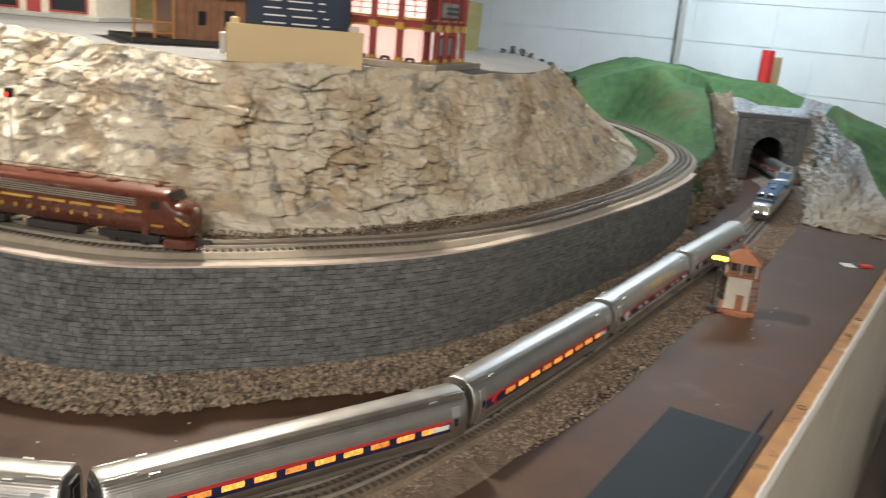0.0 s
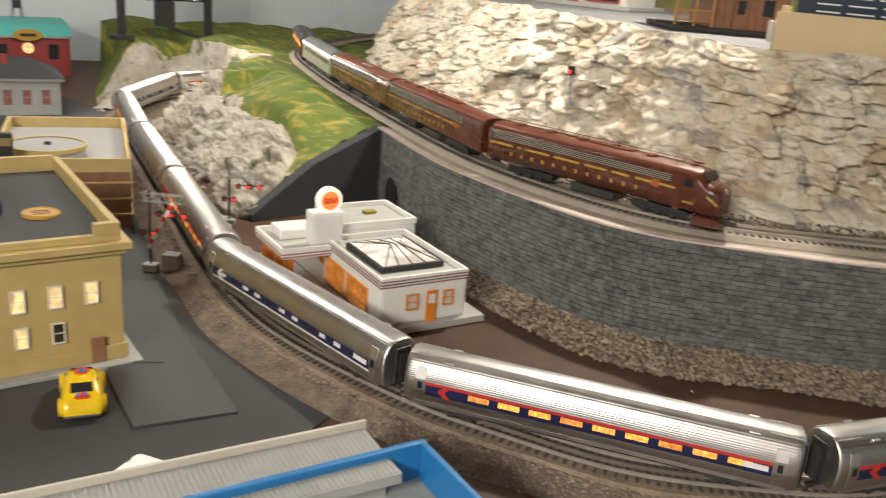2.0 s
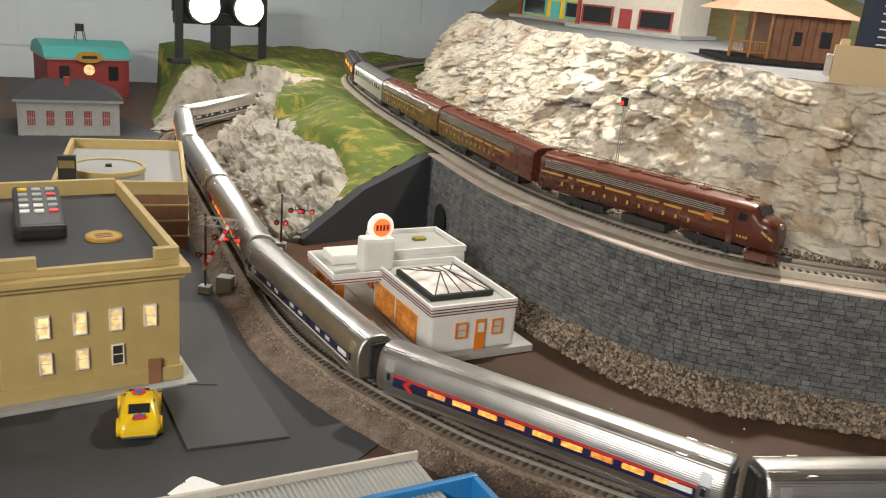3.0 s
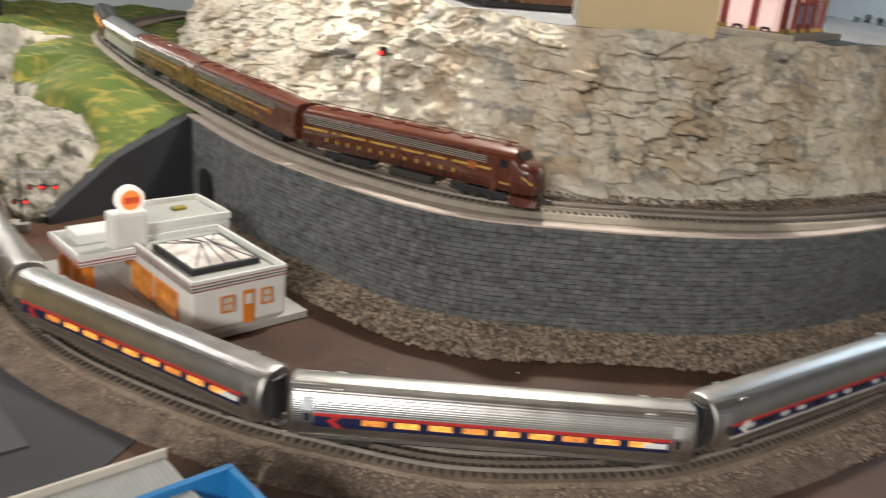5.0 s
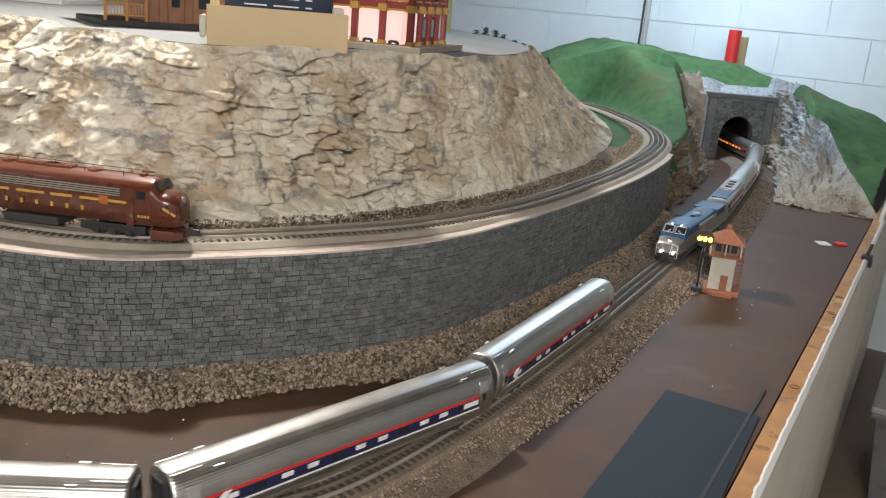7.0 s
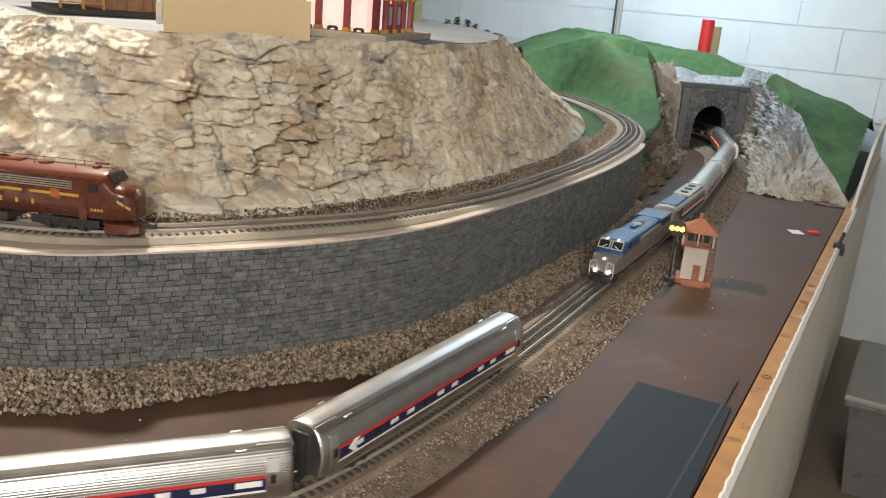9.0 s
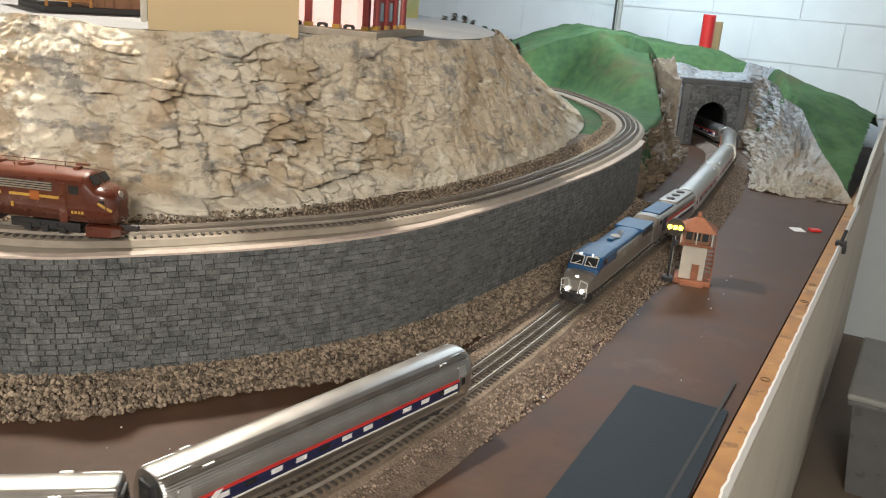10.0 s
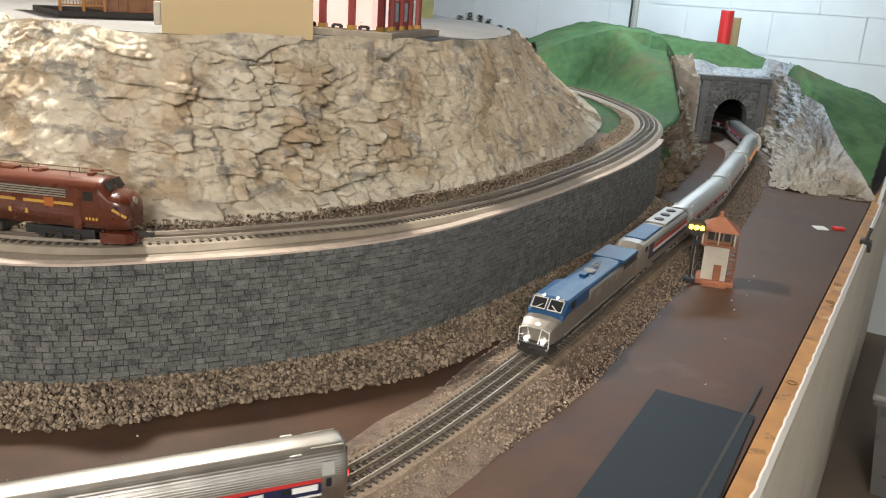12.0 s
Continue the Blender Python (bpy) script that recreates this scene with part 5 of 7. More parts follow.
def second_engine(m):
    e = thing("second_engine", m, "silver and blue second engine with a red stripe", "locomotive", "passenger train")
    h = 0.195
    part("body", hood([(-h, 0.0315, 0.018, 0.068, 0.077), (h - 0.03, 0.0315, 0.018, 0.068, 0.077), (h - 0.022, 0.031, 0.018, 0.062, 0.072), (h, 0.029, 0.018, 0.05, 0.055)]), M_LOCOSILVER, e)
    part("roof", B(-h + 0.004, -0.02, -0.024, 0.024, 0.074, 0.0805, bevel=0.003), M_LOCOSILVER, e, "grey roof housing")
    part("roof", B(0.0, h - 0.06, -0.022, 0.022, 0.074, 0.079, bevel=0.003), M_LOCOBLUE, e)
    for sy in (-1, 1):
        for z0, z1, mm in ((0.050, 0.057, M_RED), (0.043, 0.0495, M_WHITE), (0.034, 0.0425, M_BLUE)):
            part("stripe", B(-h + 0.004, h - 0.1, sy * 0.0318 - 0.0007, sy * 0.0318 + 0.0007, z0, z1), mm, e)
        part("stripe", B(h - 0.1, h - 0.07, sy * 0.0318 - 0.0007, sy * 0.0318 + 0.0007, 0.034, 0.068), M_BLUE, e, "blue panel")
        part("side_window", B(h - 0.055, h - 0.04, sy * 0.0318 - 0.0006, sy * 0.0318 + 0.0006, 0.057, 0.067), M_DARKGLASS, e)
    for k in range(3):
        part("fan", cyl(0.011, 0.003, Matrix.Translation((-0.15 + k * 0.05, 0, 0.0815)), 18), M_DARK, e)
    part("fuel_tank", B(-0.05, 0.05, -0.026, 0.026, 0.004, 0.018, bevel=0.003), M_DARK, e)
    for sx in (-1, 1):
        truck(e, sx * 0.12, base=0.032)
    return e


BOX_SIDE = [(0.0, 0.092), (0.012, 0.0912), (0.023, 0.088), (0.0305, 0.0815), (0.033, 0.073), (0.033, 0.045), (0.033, 0.025)]


def name_bars(parent, xs, z0, z1, y, side, material):
    for x0, x1 in xs:
        part("letter_bar", B(x0, x1, side * y - 0.0005, side * y + 0.0005, z0, z1), material, parent)


M_ROOFCLAYE = mat("emblem_red", (0.34, 0.10, 0.02), 0.5, 0, 0.2, 80)


def red_engine(m, cabbed):
    e = thing("red_streamliner_engine" if cabbed else "red_booster_engine", m,
              "glossy tuscan red streamlined engine with a gold stripe" if cabbed else "tuscan red booster engine with a gold stripe", "locomotive", "parked train")
    h = 0.236 if cabbed else 0.25
    if cabbed:
        sq = lambda kw, top: [(y * kw, z if z < 0.045 else 0.045 + (z - 0.045) * top) for y, z in BOX_SIDE]
        secs = [ring(BOX_SIDE, -h), ring(BOX_SIDE, h - 0.041), ring(sq(1.0, 0.98), h - 0.0375)]
        nose = [(h - 0.0265, 0.99, 0.64), (h - 0.022, 0.98, 0.62), (h - 0.017, 0.955, 0.595), (h - 0.0125, 0.92, 0.56), (h - 0.009, 0.87, 0.525), (h - 0.006, 0.81, 0.48), (h - 0.0035, 0.74, 0.43), (h - 0.0015, 0.66, 0.36), (h, 0.57, 0.29), (h + 0.001, 0.46, 0.2)]
        secs += [ring(sq(a, b), x) for x, a, b in nose]
        body = loft(secs)
    else:
        body = loft([ring(BOX_SIDE, -h), ring(BOX_SIDE, h)])
    part("body", body, M_TUSCAN, e, smooth=cabbed)
    x1 = h - 0.043 if cabbed else h - 0.004
    cap = [(y, z + 0.0004) for y, z in BOX_SIDE[:4]]
    part("roof", loft([ring(cap, -h + 0.003), ring(cap, x1)], closed=False, caps=False), M_TUSCANROOF, e, "satin red roof", smooth=True)
    for sy in (-1, 1):
        x = -h + 0.004
        for w, gap in ((0.055, 0.010), (0.010, 0.010), (0.055, 0.010), (0.055, 0.012), (0.045, 0.010), (0.035, 0.012), (0.075, 0.0)):
            part("gold_stripe", B(x, min(x + w, h - 0.026), sy * 0.0332 - 0.0005, sy * 0.0332 + 0.0005, 0.0545, 0.0585), M_GOLD, e)
            x += w + gap
        name_bars(e, [(-h + 0.055 + k * 0.0245, -h + 0.0592 + k * 0.0245) for k in range(12)], 0.0375, 0.0445, 0.0333, sy, M_GOLD)
        g = part("side_grille", B(-h + 0.012, h - 0.085, sy * 0.0328 - 0.0005, sy * 0.0328 + 0.0005, 0.0645, 0.0775), M_DARK, e)
        for k in range(4):
            part("grille_bar", B(-h + 0.012, h - 0.085, sy * 0.0335 - 0.0006, sy * 0.0335 + 0.0006, 0.0652 + k * 0.0033, 0.0668 + k * 0.0033), M_GRILLE, g)
        part("emblem", B(h - 0.118, h - 0.104, sy * 0.0336 - 0.0006, sy * 0.0336 + 0.0006, 0.0505, 0.0635), M_ROOFCLAYE, e, "small keystone-shaped emblem")
        if cabbed:
            part("nose_chevron", B(-0.012, 0.010, -0.0006, 0.0006, -0.0018, 0.0018, m=Matrix.Translation((h - 0.010, sy * 0.0285, 0.0475)) @ Matrix.Rotation(radians(-28) * sy, 4, "Z") @ Matrix.Rotation(radians(35), 4, "Y")), M_GOLD, e)
            door = part("cab_door", B(h - 0.075, h - 0.064, sy * 0.0334 - 0.0006, sy * 0.0334 + 0.0006, 0.022, 0.078), M_TUSCAN, e)
            part("cab_window", B(h - 0.060, h - 0.046, sy * 0.0331 - 0.0007, sy * 0.0331 + 0.0007, 0.0635, 0.0755), M_DARKGLASS, e)
            part("number_board", B(h - 0.022, h - 0.011, sy * 0.0300 - 0.0014, sy * 0.0300 + 0.0014, 0.0535, 0.0585), M_BLACK, e)
            name_bars(e, [(h - 0.058 + k * 0.005, h - 0.055 + k * 0.005) for k in range(4)], 0.036, 0.040, 0.0333, sy, M_GOLD)
            sl = Matrix.Translation((h - 0.0320, sy * 0.0115, 0.0824)) @ Matrix.Rotation(radians(56), 4, "Y")
            part("windscreen", B(-0.0072, 0.0072, -0.0098, 0.0098, -0.001, 0.0009, m=sl), M_DARKGLASS, e)
        bm = bmesh.new()
        rod(bm, (-h + 0.01, sy * 0.012, 0.0975), (h - 0.075, sy * 0.012, 0.0975), 0.0006)
        for k in range(7):
            x = -h + 0.01 + k * (2 * h - 0.1) / 6
            rod(bm, (x, sy * 0.012, 0.0905), (x, sy * 0.012, 0.099), 0.0007)
        part("roof_antenna", bm, M_TUSCANROOF, e)
    for k in range(5):
        part("roof_fan", cyl(0.011, 0.004, Matrix.Translation((-h + 0.05 + k * 0.07, 0, 0.0935)), 18), M_TUSCANROOF, e)
    part("roof_hatch", B(-0.03, 0.06, -0.009, 0.009, 0.0915, 0.0955, bevel=0.001), M_TUSCANROOF, e)
    part("fuel_tank", B(-0.045, 0.045, -0.026, 0.026, 0.004, 0.018, bevel=0.003), M_DARK, e)
    part("coupler", B(h - 0.006, h + 0.024, -0.0035, 0.0035, 0.010, 0.018, bevel=0.001), M_DARK, e)
    part("end_diaphragm", B(-h - 0.006, -h + 0.002, -0.016, 0.016, 0.014, 0.08, bevel=0.002), M_BLACK, e)
    if cabbed:
        part("headlight", cyl(0.005, 0.006, Matrix.Translation((h - 0.003, 0, 0.0615)) @ Matrix.Rotation(radians(80), 4, "Y"), 14), M_GRILLE, e)
        part("horn", rod(B(h - 0.068, h - 0.060, -0.006, 0.006, 0.092, 0.096), (h - 0.07, 0.006, 0.098), (h - 0.05, 0.006, 0.098), 0.0018), M_TUSCANROOF, e)
        part("pilot", hood([(h - 0.04, 0.030, 0.003, 0.018, 0.020), (h - 0.006, 0.024, 0.003, 0.017, 0.019), (h + 0.003, 0.012, 0.003, 0.013, 0.015)]), M_TUSCAN, e)
    for sx in (-1, 1):
        bogie = truck(e, sx * 0.135, axles=3, base=0.026)
        for sy in (-1, 1):
            bm = B(sx * 0.135 - 0.052, sx * 0.135 + 0.052, sy * 0.0262 - 0.0022, sy * 0.0262 + 0.0022, 0.0075, 0.0205, bevel=0.002)
            for q in range(3):
                box(bm, sx * 0.135 + (q - 1) * 0.026 - 0.005, sx * 0.135 + (q - 1) * 0.026 + 0.005, sy * 0.0285 - 0.0015, sy * 0.0285 + 0.0015, 0.004, 0.0135)
            for q in range(2):
                box(bm, sx * 0.135 + (q - 0.5) * 0.026 - 0.006, sx * 0.135 + (q - 0.5) * 0.026 + 0.006, sy * 0.0285 - 0.001, sy * 0.0285 + 0.001, 0.012, 0.018)
            part("equaliser_frame", bm, M_BLACK, bogie, "black cast truck frame with spring boxes")
    return e


def old_coach(m, color, label, lit):
    e = thing("heavyweight_coach", m, label, "train car", "parked train")
    h = 0.222
    part("body", loft([ring(BOX_SIDE, -h), ring(BOX_SIDE, h)]), color, e)
    part("roof", loft([ring([(0, 0.0945), (0.012, 0.0935), (0.018, 0.0905), (0.0335, 0.0815)], -h), ring([(0, 0.0945), (0.012, 0.0935), (0.018, 0.0905), (0.0335, 0.0815)], h)], closed=False, caps=False), M_BLACK if lit else color, e)
    for sy in (-1, 1):
        for k in range(12):
            x = -h + 0.04 + k * 0.0335
            part("window", B(x - 0.008, x + 0.008, sy * 0.0334 - 0.0006, sy * 0.0334 + 0.0006, 0.052, 0.066), M_LITWIN if lit and k % 4 else M_DARKGLASS, e)
    for sx in (-1, 1):
        truck(e, sx * 0.15, axles=3)
        part("end_diaphragm", B(sx * h - 0.005, sx * h + 0.005, -0.014, 0.014, 0.014, 0.08), M_BLACK, e)
    part("underframe", B(-0.09, 0.09, -0.022, 0.022, 0.006, 0.0165), M_DARK, e)
    return e


def on_track(curve, s, z, base):
    """The pose of a vehicle whose middle is at s and whose trucks, base apart, ride on the curve."""
    a, b = curve.at(s - base / 2), curve.at(s + base / 2)
    d = b - a
    c = (a + b) / 2
    return Matrix.Translation((c.x, c.y, z)) @ Matrix.Rotation(math.atan2(d.y, d.x), 4, "Z")


UP_RAIL, LOW_RAIL = DECK_Z + 0.005 + RAIL, LOW_Z + RAIL
PITCH = 0.50
TAIL = [(0, 2.03), (2.5, 2.378), (4.5, 2.648), (5.5, 2.782), (6.5, 2.908), (7, 2.972), (9.5, 3.335), (10.5, 3.487), (12, 3.697)]
S0 = LOWER.near(0.392, 1.475)[1] - 2.85


def moving_train():
    """Things of the moving train with the distance of their middle from the train's tail end, ahead positive."""
    train = []
    lit = passenger_car(True, Matrix(), "silver ribbed passenger car with glowing orange windows")
    plain = passenger_car(False, Matrix(), "silver ribbed passenger car with red and blue stripes")
    blue = passenger_car(False, Matrix(), "silver ribbed passenger car with a dark blue window band", True)
    train += [(plain, CAR_L / 2, 0.35), (copy_thing(plain, Matrix()), PITCH + CAR_L / 2, 0.35), (lit, 2 * PITCH + CAR_L / 2, 0.35)]
    for k in range(3, 11):
        train.append((blue if k == 4 else copy_thing(lit if k not in (6, 8) else blue, Matrix()), k * PITCH + CAR_L / 2, 0.35))
    front = -0.495
    train.append((blue_engine(Matrix()), front - 0.225, 0.28))
    train.append((second_engine(Matrix()), front - 0.465 - 0.195, 0.24))
    for k in range(5):
        train.append((copy_thing(plain if k != 2 else lit, Matrix()), front - 0.87 - k * PITCH - CAR_L / 2, 0.35))
    # two red markers on the end of the last car
    for sy in (-1, 1):
        part("tail_light", cyl(0.003, 0.004, Matrix.Translation((-CAR_L / 2 - 0.001, sy * 0.022, 0.045)) @ Matrix.Rotation(math.pi / 2, 4, "Y"), 10), M_REDLIGHT, plain, "glowing red tail light")
    return train


def parked_train():
    s = UPPER.near(-0.352, 1.10)[1]
    red_engine(on_track(UPPER, s - 0.254, UP_RAIL, 0.27), True)
    red_engine(on_track(UPPER, s - 0.757, UP_RAIL, 0.27), False)
    red_engine(on_track(UPPER, s - 1.272, UP_RAIL, 0.27), False)
    old_coach(on_track(UPPER, s - 1.757, UP_RAIL, 0.3), M_SILVER2, "shiny silver coach at the bend of the upper track", False)
    old_coach(on_track(UPPER, s - 2.215, UP_RAIL, 0.3), M_TUSCAN, "dark coach with small lit windows", True)


TRAIN = moving_train()
parked_train()


# ---- town below ----
def at(x, y, z, a, b):
    """A pose at x, y, z whose x axis runs along the plan way (a, b)."""
    return Matrix.Translation((x, y, z)) @ Matrix.Rotation(math.atan2(b, a), 4, "Z")


def window(parent, x0, x1, y, z0, z1, pane, frame_m, depth=0.003, cross=True):
    """A framed window in a wall face at y, looking to -y."""
    w = part("window", B(x0, x1, y - 0.0008, y + 0.0005, z0, z1), pane, parent)
    t = (x1 - x0) * 0.085
    bm = B(x0 - t, x0 + t * 0.3, y - depth, y, z0 - t, z1 + t)
    box(bm, x1 - t * 0.3, x1 + t, y - depth, y, z0 - t, z1 + t)
    box(bm, x0 + t * 0.3, x1 - t * 0.3, y - depth, y, z1 - t * 0.3, z1 + t)
    box(bm, x0 + t * 0.3, x1 - t * 0.3, y - depth, y, z0 - t, z0 + t * 0.3)
    if cross:
        box(bm, x0 + t * 0.3, x1 - t * 0.3, y - depth * 0.7, y, (z0 + z1) / 2 - t * 0.35, (z0 + z1) / 2 + t * 0.35)
    part("frame", bm, frame_m, w)
    return w


def bank():
    b = thing("bank_building", at(-1.07, 0.162, 0.0, 0.356, 0.934), "two-storey tan bank building with lit windows and a flat black roof", "building")
    w, d, h = 0.232, 0.40, 0.178
    part("base_slab", B(-0.02, w + 0.02, -0.022, d + 0.02, 0.002, 0.008, bevel=0.001), M_LTGREY, b, "grey base slab")
    part("wall", B(0, w, 0, d, 0.008, h, bevel=0.0015), M_TAN, b)
    part("plinth", B(-0.004, w + 0.004, -0.004, d + 0.004, 0.008, 0.030, bevel=0.001), M_TAN, b)
    bm = B(-0.006, w + 0.006, -0.006, d + 0.006, h - 0.012, h - 0.004, bevel=0.001)
    box(bm, -0.013, w + 0.013, -0.013, d + 0.013, h - 0.004, h + 0.006, bevel=0.001)
    part("cornice", bm, M_TAN, b)
    for a in ((0, w, 0, 0.010, h + 0.006, h + 0.016), (0, 0.05, -0.001, 0.011, h + 0.016, h + 0.032), (w - 0.034, w, -0.001, 0.011, h + 0.016, h + 0.032),
              (0, 0.010, 0.0115, d, h + 0.006, h + 0.032), (w - 0.010, w, 0.0115, d, h + 0.006, h + 0.032), (0.0105, w - 0.0105, d - 0.010, d, h + 0.006, h + 0.036)):
        part("parapet", B(*a, bevel=0.001), M_TAN, b)
    part("roof", B(0.0105, w - 0.0105, 0.0115, d - 0.0105, h + 0.004, h + 0.010), M_ASPHALT, b, "black flat roof")
    for k in range(4):
        x = 0.045 + k * 0.046
        window(b, x, x + 0.015, -0.0002, 0.098, 0.128, M_WARMWIN, M_GASWHITE)
        if k < 3:
            window(b, x + 0.002, x + 0.016, -0.0002, 0.046, 0.074, M_WARMWIN if k < 2 else M_DARKGLASS, M_GASWHITE)
    for k in range(5):
        x = 0.05 + k * 0.07
        for z in (0.046, 0.098):
            ob = window(b, x, x + 0.016, -0.0002, z, z + 0.03, M_DARKGLASS, M_GASWHITE)
            ob.matrix_basis = Matrix.Translation((w, 0, 0)) @ Matrix.Rotation(math.pi / 2, 4, "Z")
    part("door", B(0.186, 0.204, -0.0065, -0.003, 0.008, 0.046, bevel=0.001), M_BROWN, b, "brown door")
    zr = h + 0.0102
    disc = thing("brass_disc", b.matrix_world @ pose(0.156, 0.135, zr), "round brass-coloured disc on the bank roof", "ornament")
    part("disc", cyl(0.026, 0.004, pose(0, 0, 0.002), 32), M_GOLD, disc)
    part("rim", loft([[(r * math.cos(a), r * math.sin(a), z) for r, z in ((0.026, 0.004), (0.024, 0.0055), (0.022, 0.004))] for a in np.linspace(0, 2 * math.pi, 33)], closed=False, caps=False), M_GOLD, disc)
    for k in range(3):
        part("mark", B(-0.012, 0.012, -0.009 + k * 0.008, -0.006 + k * 0.008, 0.004, 0.0046), M_BROWN, disc)
    rc = thing("remote_control", b.matrix_world @ pose(0.080, 0.235, zr + 0.008, 5, 0, -4) @ Matrix.Diagonal((1.1, 1.1, 1.0, 1)), "black remote control with coloured keys on the roof", "remote control")
    part("case", B(-0.031, 0.031, -0.085, 0.075, 0, 0.024, bevel=0.007), M_BLACK, rc)
    keys = [M_YELLOW, M_LTGREY, M_LTGREY, M_LTGREY, M_LTGREY, M_REDTUBE, M_LTGREY, M_LTGREY, M_LTGREY, M_GASWHITE, M_GASWHITE, M_LTGREY, M_GASWHITE, M_GASWHITE, M_REDTUBE]
    for k, km in enumerate(keys):
        x, y = -0.018 + (k % 3) * 0.018, 0.055 - (k // 3) * 0.022
        part("key", B(x - 0.006, x + 0.006, y - 0.005, y + 0.005, 0.0235, 0.0265, bevel=0.001), km, rc)


def tan_annex():
    b = thing("flat_roofed_building", at(-1.63, 0.535, 0.0, 0.56, 0.83), "tan brick building with a parapet and a grey flat roof", "building")
    w, d, h = 0.262, 0.44, 0.122
    part("wall", B(0, w, 0, d, 0.002, h), M_BROWN, b, "orange-brown brick wall")
    for k in range(3):
        part("band", B(-0.003, w + 0.003, -0.003, d + 0.003, 0.03 + k * 0.034, 0.034 + k * 0.034), M_TAN, b)
    for a in ((0, w, 0, 0.009), (0, w, d - 0.009, d), (0, 0.009, 0.0095, d - 0.0095), (w - 0.009, w, 0.0095, d - 0.0095)):
        part("parapet", B(*a, h, h + 0.028, bevel=0.001), M_TAN, b)
    part("roof", B(0.0095, w - 0.0095, 0.0095, d - 0.0095, h, h + 0.004), M_LTGREY, b, "grey flat roof")
    dr = part("drum", cyl(0.075, 0.024, pose(0.10, 0.13, h + 0.016), 40), M_LTGREY, b, "low white drum on the roof")
    part("drum_rim", loft([[(0.10 + r * math.cos(a), 0.13 + r * math.sin(a), z) for r, z in ((0.078, h + 0.022), (0.078, h + 0.031), (0.071, h + 0.031), (0.071, h + 0.029))] for a in np.linspace(0, 2 * math.pi, 41)], closed=False, caps=False), M_TAN, dr)
    part("drum_knob", B(0.095, 0.108, 0.127, 0.137, h + 0.028, h + 0.034, bevel=0.001), M_DARK, dr)
    ch = part("chimney", B(0.012, 0.046, 0.015, 0.03, h + 0.004, h + 0.075, bevel=0.001), M_BLACK, b, "glossy black stack")
    part("foil", B(0.014, 0.044, 0.0135, 0.0145, h + 0.05, h + 0.066), M_FOIL, ch)
    for k in range(4):
        for z in (0.04, 0.08):
            ob = window(b, 0.06 + k * 0.09, 0.085 + k * 0.09, -0.0004, z, z + 0.022, M_WARMWIN if k % 2 else M_DARKGLASS, M_TAN)
            ob.matrix_basis = Matrix.Translation((w, 0, 0)) @ Matrix.Rotation(math.pi / 2, 4, "Z")


def hip_roof(x0, x1, y0, y1, z0, z1, inset):
    bm = bmesh.new()
    lo = [bm.verts.new(p) for p in ((x0, y0, z0), (x1, y0, z0), (x1, y1, z0), (x0, y1, z0))]
    ym = (y0 + y1) / 2
    hi = [bm.verts.new((x0 + inset, ym, z1)), bm.verts.new((x1 - inset, ym, z1))]
    for f in ((lo[0], lo[1], hi[1], hi[0]), (lo[1], lo[2], hi[1]), (lo[2], lo[3], hi[0], hi[1]), (lo[3], lo[0], hi[0]), (lo[3], lo[2], lo[1], lo[0])):
        bm.faces.new(f)
    return bm


